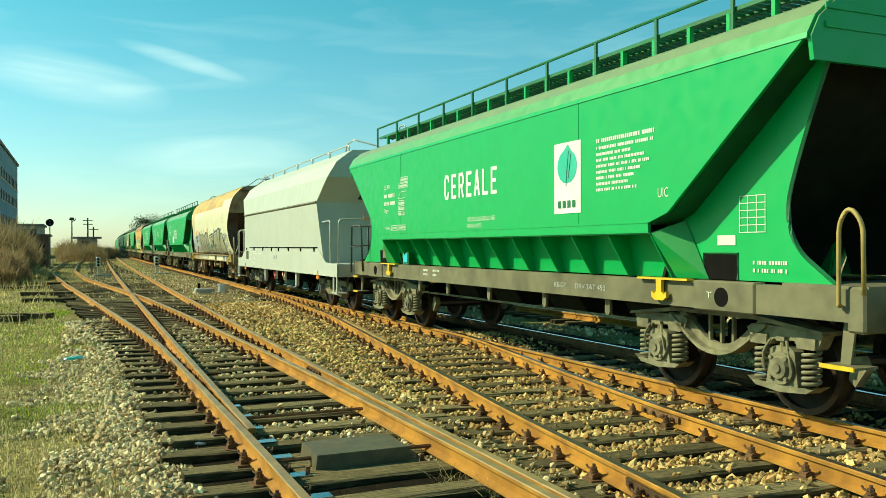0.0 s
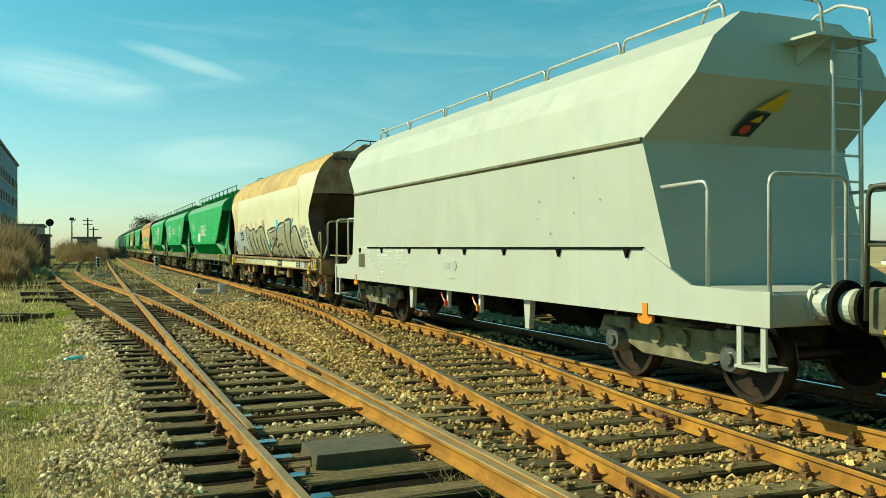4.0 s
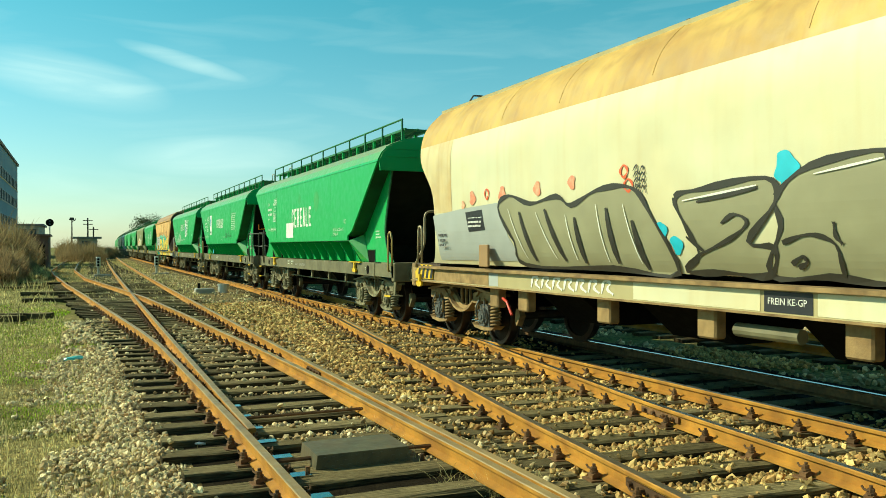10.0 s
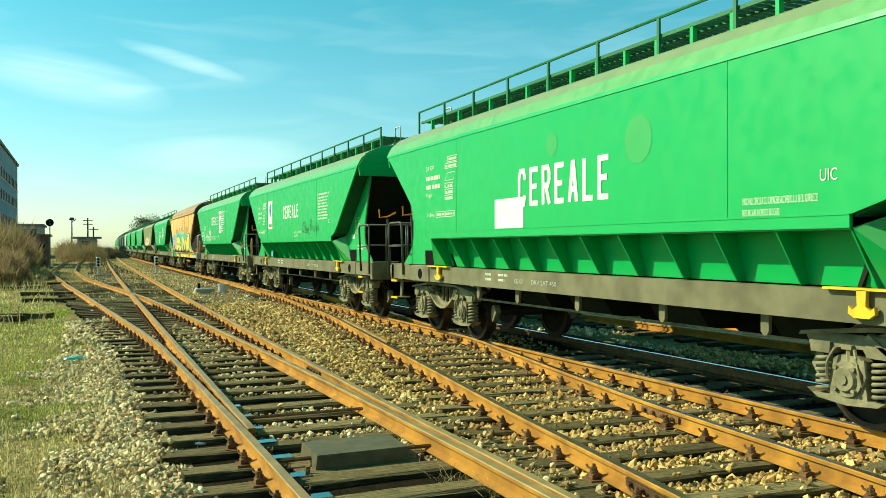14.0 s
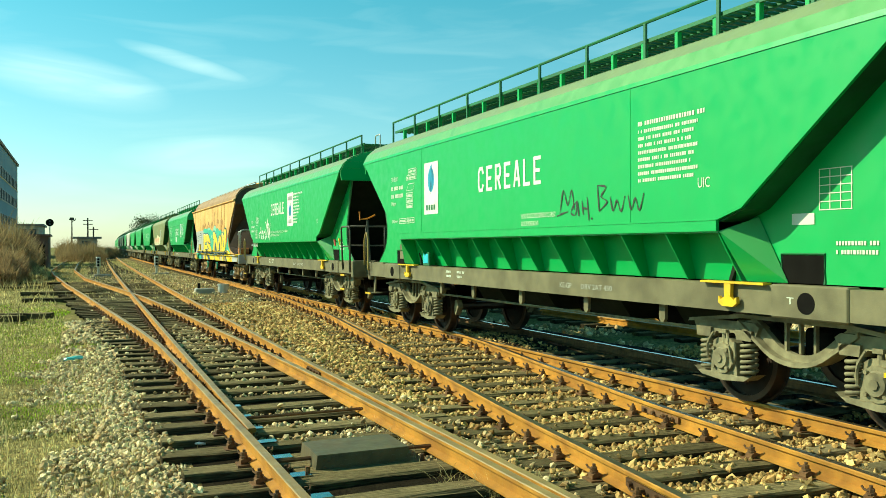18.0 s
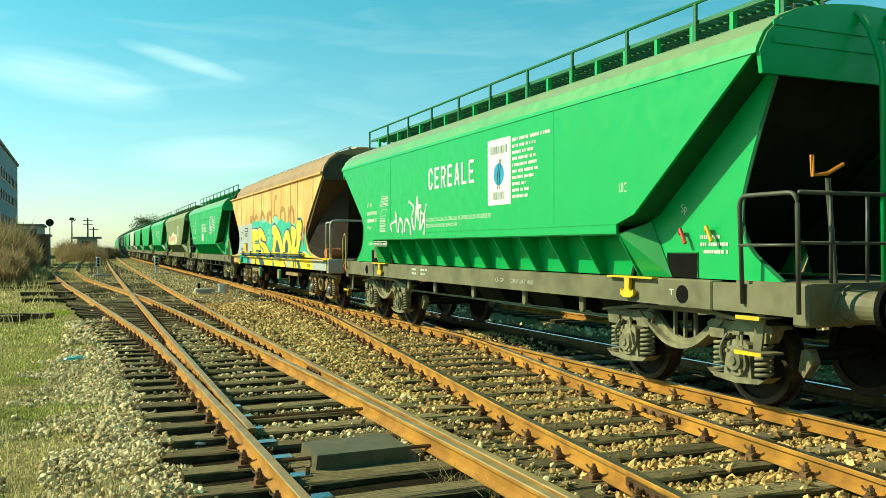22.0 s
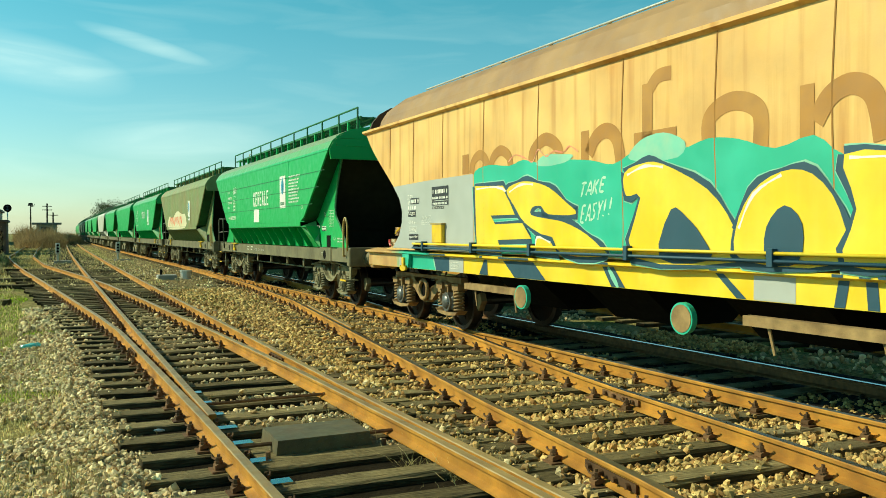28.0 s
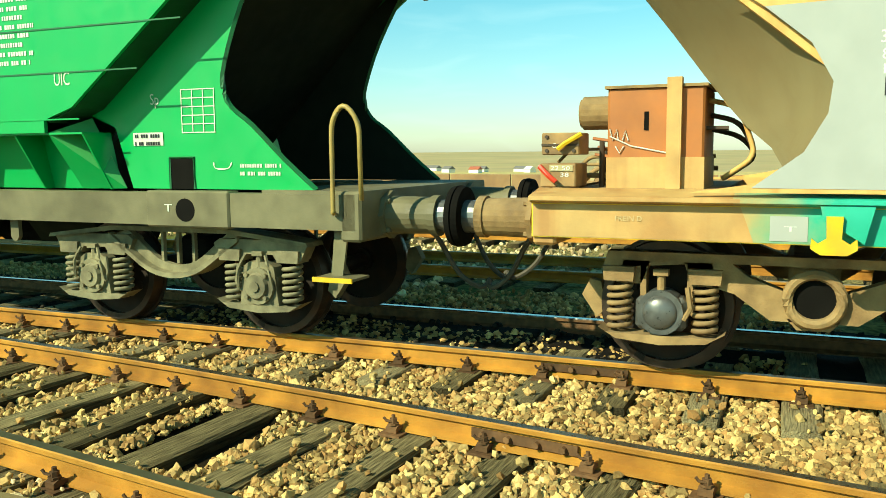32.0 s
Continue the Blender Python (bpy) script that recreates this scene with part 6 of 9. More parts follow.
    part("motor_cap", cyl(B(), (-0.45, 6.86, 1.83), (-0.45, 6.88, 1.83), 0.105, n=18), "bogie_rust", cab)
    part("cabinet_lid", box(B(), -0.77, -0.03, 5.93, 6.64, 1.985, 2.005), "bogie_rust", cab)
    bm = B()
    for x0, x1, z in ((5.96, 6.02, 1.95), (5.96, 6.02, 1.86), (5.80, 6.02, 1.70)):
        tube(bm, [(-0.62, x0, z), (-0.62, x1, z), (-0.2, x1, z)], 0.016, 5)
    part("cabinet_fitting", bm, "brown_dark", cab)
    for line in ([(6.60, 1.70), (6.58, 1.62), (6.55, 1.70), (6.54, 1.62)], [(6.51, 1.62), (6.49, 1.69), (6.47, 1.62)], [(6.60, 1.65), (6.45, 1.58), (6.10, 1.51)], [(6.56, 1.58), (6.53, 1.53), (6.50, 1.58)]):
        bm = tube(B(), [(-0.760, a, b) for a, b in line], 0.005, 4)
        part("chalk_mark", bm, "white", cab)
    for k in range(3):
        pipe("hose", [(-0.5 + 0.15 * k, 5.95, 1.9 - 0.1 * k), (-0.5 + 0.15 * k, 5.74, 1.85 - 0.1 * k), (-0.5 + 0.15 * k, 5.62, 1.5), (-0.45 + 0.15 * k, 5.85, 1.34)], 0.020, "brown_dark" if k else "tan", cab, 0.1)
    lever = part("lever_stand", box(B(), -0.85, -0.55, 6.80, 7.08, 1.52, 1.68, 0.008), "timber", w, "rusty tan box with a yellow lever")
    part("lever_arm", tube(B(), [(-0.87, 6.78, 1.67), (-0.89, 6.90, 1.60), (-0.89, 6.95, 1.56)], 0.018, 6), "yellow", lever)
    part("box_strap", box(B(), -0.857, -0.85, 6.80, 7.08, 1.585, 1.60), "brown_dark", lever)
    for y_, z_ in ((6.84, 1.55), (7.04, 1.55), (7.04, 1.65)):
        part("box_bolt", cyl(B(), (-0.86, y_, z_), (-0.85, y_, z_), 0.014, n=8), "brown_dark", lever)
    low = part("switch_box", box(B(), -0.95, -0.60, 6.80, 7.06, 1.29, 1.46, 0.008), "timber", w, "rusty tan box with a number plate and a red lever")
    part("switch_plate", box(B(), -0.957, -0.95, 6.82, 6.99, 1.405, 1.45), "olive_plate", low)
    part("red_lever", tube(B(), [(-0.97, 7.06, 1.44), (-1.0, 6.98, 1.37), (-1.0, 6.93, 1.33)], 0.020, 6), "red", low)
    for x, zz, r in ((-0.35, 1.36, 0.022), (-0.15, 1.44, 0.016), (0.15, 1.50, 0.018), (0.4, 1.40, 0.022), (-0.5, 1.56, 0.013)):
        pipe("air_pipe", [(x, 5.95, zz), (x, 6.95, zz), (x, 7.05, zz - 0.10)], r, "bogie_rust", w, 0.05)
    for x, y_, zz in ((-0.30, 6.74, 1.50), (-0.55, 6.70, 1.62), (0.25, 6.84, 1.56), (0.55, 6.70, 1.46)):
        vb = part("valve_post", cyl(B(), (x, y_, 1.28), (x, y_, zz), 0.020, n=8), "brown_dark", w)
        part("valve_handle", tube(B(), [(x, y_ - 0.07, zz), (x, y_ + 0.07, zz + 0.02)], 0.013, 5), "rust_box", vb)
    part("pipe_frame", prism(B(), [(6.70, 1.28), (6.76, 1.46), (7.0, 1.46), (7.06, 1.28), (7.02, 1.28), (6.97, 1.42), (6.79, 1.42), (6.74, 1.28)], 0.60, 0.64), "olive_plate", w)
    for s in (-1, 1):
        sl = part("sill", prism(B(), [(s * 1.42, 0.98), (s * 1.42, 1.22), (s * 1.25, 1.22), (s * 1.25, 0.98)], -6.9, 6.98, "y"), "gr_yellow" if s < 0 else "tan", w, "painted frame sill")
        for y0, y1, mt in ((-6.9, 4.13, "gr_yellow"), (4.13, 5.70, "gr_teal_fade"), (5.70, 6.98, "tan_frame")):
            part("sill_lip", prism(B(), [(s * 1.42, 1.205), (s * 1.50, 1.225), (s * 1.50, 1.255), (s * 1.25, 1.30), (s * 1.25, 1.22)], y0, y1, "y"), mt if s < 0 else "tan", w)
        for z in (1.40, 1.335):
            pipe("control_rod", [(s * 1.56, -5.1, z), (s * 1.56, 4.62, z)], 0.018, "gr_yellow" if z > 1.36 else "gr_navy", w)
        for yy in (-4.7, -2.8, -0.9, 1.0, 2.55, 4.2):
            part("rod_bracket", box(B(), s * 1.48, s * 1.59, yy - 0.03, yy + 0.03, 1.29, 1.44), "gr_navy", w)
        part("rod_slot", prism(B(), [(4.22, 1.29), (4.64, 1.29), (4.73, 1.35), (4.64, 1.42), (4.22, 1.42)], s * 1.502, s * 1.506), "black", w, "black rounded slot")
        part("rod_slot", prism(B(), [(-4.85, 1.30), (-5.10, 1.30), (-5.18, 1.36), (-5.10, 1.43), (-4.85, 1.43)], s * 1.502, s * 1.506), "black", w, "black rounded slot")
        hook(w, s * 1.50, 5.14, 1.16)
        part("hook_block", prism(B(), [(4.93, 1.22), (5.22, 1.22), (5.20, 1.14), (4.98, 1.0)], s * 1.42, s * 1.49), "gr_teal_fade" if s < 0 else "tan", w)
        part("tool_box", box(B(), s * 1.502, s * 1.57, 3.52, 3.87, 1.42, 1.71, 0.012), "yellow", w, "small yellow box on the side")
        part("box_lid", box(B(), s * 1.502, s * 1.578, 3.50, 3.89, 1.70, 1.725), "yellow_dull", w)
        for yy in (1.32, -1.65):
            hw_ = part("hand_wheel", cyl(B(), (s * 1.44, yy, 0.75), (s * 1.50, yy, 0.75), 0.155, n=24), "gr_teal", w, "pale round hand wheel")
            part("wheel_centre", cyl(B(), (s * 1.495, yy, 0.75), (s * 1.505, yy, 0.75), 0.135, n=24), "bogie_rust", hw_)
        for y0 in (-3.9, 1.5):
            bm = B()
            box(bm, s * 1.32, s * 1.42, y0, y0 + 1.55, 0.75, 0.84)
            for d in (0.2, 1.3):
                tube(bm, [(s * 1.37, y0 + d, 0.76), (s * 1.38, y0 + d - 0.08, 0.52)], 0.016, 6)
            part("cable_tray", bm, "bogie_rust", w)
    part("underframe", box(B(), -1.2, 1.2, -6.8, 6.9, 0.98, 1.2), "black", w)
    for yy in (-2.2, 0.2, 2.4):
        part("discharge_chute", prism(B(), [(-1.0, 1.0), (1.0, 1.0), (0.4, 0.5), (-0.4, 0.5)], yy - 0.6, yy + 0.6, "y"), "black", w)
    buffers(w, 7.72, "tan", ("rust_box", "bogie_rust"))
    bogie_y25(w, -5.20, "bogie_rust", ring=True)
    bogie_y25(w, 5.22, "bogie_rust", ring=True, wb=1.9)
    return w


# ---- the train ----
def place(w, centre):
    TRAIN.append((w, centre))
    return w


TRAIN = []
plain_end = green_wagon("bright green covered grain hopper wagon with white lettering", 1)
ladder_end = green_wagon("bright green grain hopper wagon with end platform and ladder", -1)


def copy_wagon(w, label=""):
    c = copy_thing(w, Matrix.Identity(4))
    WHEELSETS.extend(o for o in c.children_recursive if o.name.startswith("wheelset"))
    if label:
        c["label"] = label
    return c


w1 = place(plain_end, 11.56)
w4 = place(copy_wagon(plain_end, "bright green grain hopper wagon with a blank white square"), 56.38)
w5 = place(ladder_end, 71.14)
w6 = place(copy_wagon(ladder_end, "bright green grain hopper wagon with white spray tags"), 85.80)
w8 = place(green_wagon("bright green grain hopper wagon with ridged sides", 1, near_wing=WING_DEEP, tip=6.05, knee=3.90, hatch=(4.93, 5.18), near_hook=False), 116.05)
w2 = place(grey_wagon(), 26.20)
w3 = place(cream_wagon(), 41.66)
w7 = place(tan_wagon(), 100.93)
w9 = place(green_wagon("faded rusty green hopper wagon with pale graffiti", 1, "rustgreen"), 131.0)
w10 = place(copy_wagon(plain_end, "bright green grain hopper wagon"), 145.85)
far_master = place(green_wagon("green grain hopper wagon far down the train", 1, "green", False), 160.7)
centre = 160.7
for k in range(16):
    centre += 14.84
    if k == 1:
        place(green_wagon("pale grey hopper wagon far down the train", 1, "grey", False), centre)
    elif k == 5:
        place(green_wagon("faded green hopper wagon far down the train", 1, "green_old", False), centre)
    else:
        place(copy_thing(far_master, Matrix.Identity(4)), centre)

# ---- lettering, signs and spray paint on the wagons ----


def lettering(words, y_left, z_low, width, height, mat, parent, hw=1.55, lift=0.005, bold=0.0, name="lettering"):
    """Words on the side that faces the yard, fitted to a width and height."""
    ob = text(words, 1.0, mat, parent, Matrix.Identity(4), name, bold)
    co = [v.co for v in ob.data.vertices]
    x0, x1 = min(c.x for c in co), max(c.x for c in co)
    y0, y1 = min(c.y for c in co), max(c.y for c in co)
    ob.data.transform(Matrix.Diagonal((width / (x1 - x0), height / (y1 - y0), 1, 1)) @ Matrix.Translation((-x0, -y0, 0)))
    ob.matrix_basis = side_frame(hw, y_left, z_low, lift)
    return ob


STENCIL = {"C": [[(1, 0.80), (0.80, 1), (0.20, 1), (0, 0.80), (0, 0.20), (0.20, 0), (0.80, 0), (1, 0.20)]], "E": [[(1, 1), (0, 1), (0, 0), (1, 0)], [(0, 0.5), (0.82, 0.5)]], "L": [[(0, 1), (0, 0), (1, 0)]],
           "R": [[(0, 0), (0, 1), (0.78, 1), (1, 0.84), (1, 0.64), (0.78, 0.48), (0, 0.48)], [(0.45, 0.48), (1, 0)]], "A": [[(0, 0), (0.42, 1), (0.58, 1), (1, 0)], [(0.20, 0.28), (0.80, 0.28)]]}


def stencil(words, y_left, z_low, width, height, parent, hw=1.55):
    """Straight-sided painted capitals, each letter a mesh of its own."""
    pitch = width / (len(words) - 0.30)
    r = 0.068 * height
    for i, ch in enumerate(words):
        bm = B()
        x0, x1 = y_left - pitch * i - r, y_left - pitch * (i + 0.70) + r
        n = 0
        for ln in STENCIL[ch]:
            pts = [Vector((x0 + (x1 - x0) * a, z_low + r + (height - 2 * r) * b)) for a, b in ln]
            for a, b in zip(pts, pts[1:]):
                d = (b - a).normalized() * r
                k = Vector((-d.y, d.x))
                lift = 0.005 + 0.0004 * n
                bm.faces.new([bm.verts.new((-hw - lift, q.x, q.y)) for q in (a - d * 0.8 + k, b + d * 0.8 + k, b + d * 0.8 - k, a - d * 0.8 - k)])
                n += 1
        part("letter", bm, "white", parent)


def paint(name, poly, mat, parent, hw=1.5, lift=0.005, label="", rounded=0):
    """A painted shape given by (along, height) in the wagon's own space; follows a curved side if hw is a function of height."""
    pts = smooth_line(poly, rounded, True) if rounded else poly
    bm = B()
    bm.faces.new([bm.verts.new((0, a, b)) for a, b in pts])
    if callable(hw):
        z = min(b for _, b in pts) + 0.06
        while z < max(b for _, b in pts):
            bmesh.ops.bisect_plane(bm, geom=bm.verts[:] + bm.edges[:] + bm.faces[:], plane_co=(0, 0, z), plane_no=(0, 0, 1))
            z += 0.06
    for v in bm.verts:
        v.co.x = -(hw(v.co.z) if callable(hw) else hw) - lift
    return part(name, bm, mat, parent, label)


def sprayed(name, lines, r, mat, parent, hw=1.5, lift=0.008, closed=False, k=4, label="", even=False):
    """Sprayed lines in the wagon's own space."""
    bm = B()
    for ln in lines:
        pts = smooth_line(ln, k, closed)
        if closed:
            pts.append(pts[0])
        prev = None
        for i, p in enumerate(pts):
            a, b = Vector(pts[max(0, i - 1)]), Vector(pts[min(len(pts) - 1, i + 1)])
            d = b - a
            n = Vector((-d.y, d.x)).normalized() * r * (1.0 if even else 0.8 + 0.35 * math.sin(i * 1.3 + len(pts)))
            cur = []
            for q in (Vector(p) + n, Vector(p) - n):
                cur.append(bm.verts.new((-(hw(q.y) if callable(hw) else hw) - lift, q.x, q.y)))
            if prev:
                bm.faces.new((prev[0], prev[1], cur[1], cur[0]))
            prev = cur
    return part(name, bm, mat, parent, label)


def rect(y0, y1, z0, z1):
    return [(y0, z0), (y0, z1), (y1, z1), (y1, z0)]


def print_rows(y_left, z_top, rows, mat, parent, hw=1.55, lift=0.005):
    """Small print too fine to read, as bars: each row (start, length, height) below the one before it."""
    bm = B()
    z = z_top
    for start, length, h in rows:
        z -= h
        rnd = random.Random(int(1000 * (y_left + z)))
        x = start
        while x < start + length - 0.01:
            wlen = min(rnd.uniform(0.24, 0.46) * h, start + length - x)
            box(bm, -hw - lift, -hw - lift + 0.001, y_left - x, y_left - x - wlen, z + 0.12 * h, z + 0.72 * h)
            x += wlen + (0.16 if rnd.random() < 0.85 else 0.6) * h
        z -= 0.25 * h
    return tagged(part("small_print", bm, mat, parent), kind="stuff")


def leaf_sign(w, y0, y1, z0, z1, leaf, wide=1.0):
    """White board with an emblem over a dark line."""
    paint("sign_board", rect(y0, y1, z0, z1), "white", w, 1.55, 0.006, "white board with a blue emblem")
    cy, cz, h = (y0 + y1) / 2, z0 + 0.66 * (z1 - z0), (z1 - z0) * 0.24
    ell = [(cy + 0.63 * h * wide * math.cos(a), cz + h * math.sin(a)) for a in (k * math.pi / 8 for k in range(16))]
    ell[4] = (cy - 0.10 * h, cz + 1.28 * h)   # pointed tip
    paint("emblem", ell, leaf, w, 1.55, 0.009)
    sprayed("emblem_vein", [[(cy + 0.02, cz - h * 1.15), (cy, cz - h * 0.3), (cy - 0.04, cz + h * 0.9)],
                            [(cy - 0.03, cz - h * 0.7), (cy - 0.06, cz - h * 0.1), (cy - 0.09, cz + h * 0.7)]], 0.007, "label_black", w, 1.55, 0.012)
    bm = B()
    n = 4
    span = abs(y1 - y0)
    for k in range(n):
        a = y0 - span * (0.16 + 0.18 * k)
        box(bm, -1.562, -1.561, a, a - span * 0.11, z0 + 0.07, z0 + 0.07 + 0.10 * (z1 - z0))
    part("sign_bars", bm, "dark_green", w)


def wagon_data(w, y_left, z, hw=1.55, mat="offwhite"):
    """The block of data at the far end of a green wagon: words, number bars, framed loads and a length."""
    lettering("33 RIV", y_left, z - 0.09, 0.34, 0.085, mat, w, hw)
    print_rows(y_left, z - 0.15, [(0, 0.61, 0.12), (0, 0.61, 0.12)], mat, w, hw)
    lettering("Uagps", y_left, z - 0.56, 0.26, 0.09, mat, w, hw)
    lettering("14.84m", y_left - 0.05, z - 0.88, 0.30, 0.065, mat, w, hw)
    a = y_left - 0.80
    frames = [(0.10, 0.50, -0.01, 0.09), (0.0, 0.50, -0.11, -0.02), (0.0, 0.33, -0.42, -0.34), (0.0, 0.33, -0.52, -0.44), (0.0, 0.33, -0.62, -0.54), (-0.38, -0.02, -0.90, -0.80), (0.02, 0.40, -0.90, -0.80)]
    for x0, x1, z0, z1 in frames:
        bm = B()
        for q in ((x0, x1, z0, z0 + 0.010), (x0, x1, z1 - 0.010, z1), (x0, x0 + 0.012, z0, z1), (x1 - 0.012, x1, z0, z1)):
            box(bm, -hw - 0.006, -hw - 0.005, a - q[0], a - q[1], z + q[2], z + q[3])
        part("data_frame", bm, mat, w)
        print_rows(a - x0 - 0.03, z + z1 - 0.012, [(0, x1 - x0 - 0.06, 0.065)], mat, w, hw)
    sprayed("load_mark", [[(a, z - 0.30), (a - 0.12, z - 0.18), (a - 0.40, z - 0.18), (a - 0.33, z - 0.30), (a, z - 0.30)]], 0.006, mat, w, hw, 0.005, k=1)


def end_table(w, y0, z0, plate=True):
    """White ruled table on the end wing."""
    for k in range(6):
        part("table_line", box(B(), -1.216, -1.2155, y0, y0 - 0.34, z0 + 0.07 * k, z0 + 0.07 * k + 0.008), "offwhite", w)
    for k in range(4):
        part("table_line", box(B(), -1.2165, -1.216, y0 - 0.11 * k, y0 - 0.11 * k - 0.008, z0, z0 + 0.358), "offwhite", w)
    if not plate:
        return
    paint("data_plate", rect(y0 + 0.30, y0 + 0.05, z0 - 0.12, z0 - 0.02), "offwhite", w, 1.212, 0.005)
    print_rows(y0 - 0.18, z0 - 0.25, [(0, 0.42, 0.06), (0, 0.42, 0.06)], "offwhite", w, 1.212)


def frame_mark(w, y):
    lettering("KE-GP", y, 1.06, 0.28, 0.065, "rail_grey", w, 1.34)
    lettering("DRV 2AT 450", y - 0.50, 1.06, 0.66, 0.065, "rail_grey", w, 1.34)
    lettering("T", -4.98, 1.08, 0.08, 0.06, "offwhite", w, 1.36)
    print_rows(2.54, 1.20, [(0, 0.20, 0.06), (0, 0.20, 0.06)], "offwhite", w, 1.34)
    print_rows(2.10, 1.20, [(0, 0.30, 0.06), (0, 0.20, 0.06)], "offwhite", w, 1.34)


SAFETY = ("VAGONUL CIRCULA CU CAPACELE ACOPERISULUI SI CU GURILE DE", "DESCARCARE INCHISE SI BLOCATE")


def safety(w, y, z, width):
    lettering(SAFETY[0], y, z, width, 0.065, "offwhite", w)
    lettering(SAFETY[1], y, z - 0.10, width * 0.52, 0.06, "offwhite", w)


def cyan_plate(w):
    part("cyan_plate", box(B(), -1.335, -1.325, 3.38, 3.60, 1.29, 1.46), "cyan", part("plate_holder", box(B(), -1.325, -1.30, 3.34, 3.64, 1.25, 1.49), "dark_green", w), "small cyan plate")


def cover_glass(w, y):
    bm = B()
    box(bm, -1.216, -1.212, y + 0.22, y, 1.35, 1.64)
    part("notice_frame", bm, "sill", w)


# leading green wagon
stencil("CEREALE", 1.09, 2.36, 1.90, 0.40, w1)
leaf_sign(w1, -2.40, -3.01, 2.0, 2.88, "gr_teal", 1.7)
print_rows(-3.34, 2.86, [(0, 1.07, 0.075), (0, 1.05, 0.06), (0, 0.66, 0.055), (0, 0.9, 0.055), (0, 1.0, 0.055), (0, 0.84, 0.055), (0, 0.72, 0.055), (0, 0.62, 0.055), (0, 0.78, 0.055)], "white", w1)
lettering("UIC", -4.47, 2.10, 0.17, 0.10, "offwhite", w1)
safety(w1, 0.20, 1.98, 0.95)
wagon_data(w1, 4.07, 2.80)
frame_mark(w1, -2.05)
end_table(w1, -5.28, 1.72)
cyan_plate(w1)
cover_glass(w1, 4.9)
for w_ in (w1, w5):
    for a, b, mt in ((4.66, 1.84, "brown_dark"), (4.48, 1.82, "orange")):
        part("valve_lever", tube(B(), [(-1.22, a, b), (-1.27, a - 0.06, b + 0.05), (-1.27, a - 0.14, b - 0.08)], 0.020, 6), mt, w_, "small valve lever")
    part("valve_plate", box(B(), -1.225, -1.212, 4.30, 4.72, 1.62, 1.80), "green", w_)

# wagon with the blank white square
stencil("CEREALE", 1.09, 2.13, 2.15, 0.52, w4)
paint("blank_square", rect(1.79, 0.94, 1.85, 2.27), "white", w4, 1.55, 0.006, "blank white square")
lettering("UIC", -4.02, 2.12, 0.17, 0.10, "offwhite", w4)
safety(w4, -3.15, 1.96, 0.85)
wagon_data(w4, 4.40, 2.98)
frame_mark(w4, 1.6)
print_rows(-5.30, 1.95, [(0, 0.27, 0.05), (0, 0.25, 0.05), (0, 0.33, 0.06)], "offwhite", w4, 1.212)
for cy, cz, r in ((-1.6, 2.75, 0.24), (0.2, 2.9, 0.14)):
    paint("faded_patch", [(cy + r * math.cos(a), cz + r * 1.1 * math.sin(a)) for a in (k * math.pi / 7 for k in range(14))], "green_faint", w4, 1.55, 0.003, "", 2)

# wagon with a black tag
stencil("CEREALE", 0.85, 2.41, 1.88, 0.375, w5)
leaf_sign(w5, 3.00, 2.39, 2.15, 3.04, "sign_blue")
wagon_data(w5, 4.68, 2.92)
safety(w5, -0.49, 1.97, 0.90)
print_rows(-3.1, 2.95, [(0, 1.05, 0.075)] + [(0, 0.95 - 0.05 * (k % 3), 0.06) for k in range(8)], "offwhite", w5)
sprayed("spray_tag", [[(-1.43, 1.97), (-1.55, 2.0), (-1.68, 2.02)], [(-1.50, 2.0), (-1.58, 2.29), (-1.68, 2.10), (-1.77, 2.28), (-1.83, 2.04)], [(-1.90, 2.14), (-1.80, 2.08), (-1.76, 2.0), (-1.86, 1.98), (-1.90, 2.14), (-1.93, 1.96)],
                      [(-2.00, 2.14), (-2.03, 1.97)], [(-2.02, 2.05), (-2.12, 2.04)], [(-2.11, 2.18), (-2.15, 1.90)], [(-2.20, 1.93), (-2.22, 1.91)],
                      [(-2.33, 2.30), (-2.36, 2.0)], [(-2.33, 2.30), (-2.50, 2.27), (-2.40, 2.17), (-2.52, 2.10), (-2.36, 2.0)],
                      [(-2.58, 2.16), (-2.64, 1.99), (-2.71, 2.11), (-2.79, 1.98), (-2.86, 2.15)], [(-2.92, 2.16), (-2.98, 1.99), (-3.05, 2.12), (-3.12, 1.98), (-3.2, 2.16)]], 0.012, "gr_black", w5, 1.55, 0.007, label="thin black spray tag")
lettering("UIC", -4.05, 2.16, 0.17, 0.10, "offwhite", w5)
frame_mark(w5, -1.15)
end_table(w5, -5.20, 1.9)
cyan_plate(w5)
cover_glass(w5, 4.9)

# wagon with the tall white sign and white tag
stencil("CEREALE", 1.20, 2.57, 1.82, 0.36, w6)
paint("sign_board", rect(-1.09, -1.80, 2.19, 3.14), "white", w6, 1.55, 0.006, "tall white board with a blue disc")
paint("emblem", [(-1.44 + 0.16 * math.cos(a), 2.63 + 0.16 * math.sin(a)) for a in (k * math.pi / 10 for k in range(20))], "sign_blue", w6, 1.55, 0.009)
sprayed("emblem_vein", [[(-1.40, 2.42), (-1.41, 2.62), (-1.47, 2.84)], [(-1.46, 2.42), (-1.47, 2.62), (-1.52, 2.84)]], 0.012, "label_black", w6, 1.55, 0.012)
bm = B()
for z, n in ((2.93, 7), (2.27, 5)):
    for k in range(n):
        box(bm, -1.562, -1.561, -1.44 + 0.038 * n - 0.076 * k, -1.44 + 0.038 * n - 0.076 * k - 0.055, z, z + 0.11)
part("sign_bars", bm, "patch_grey", w6)
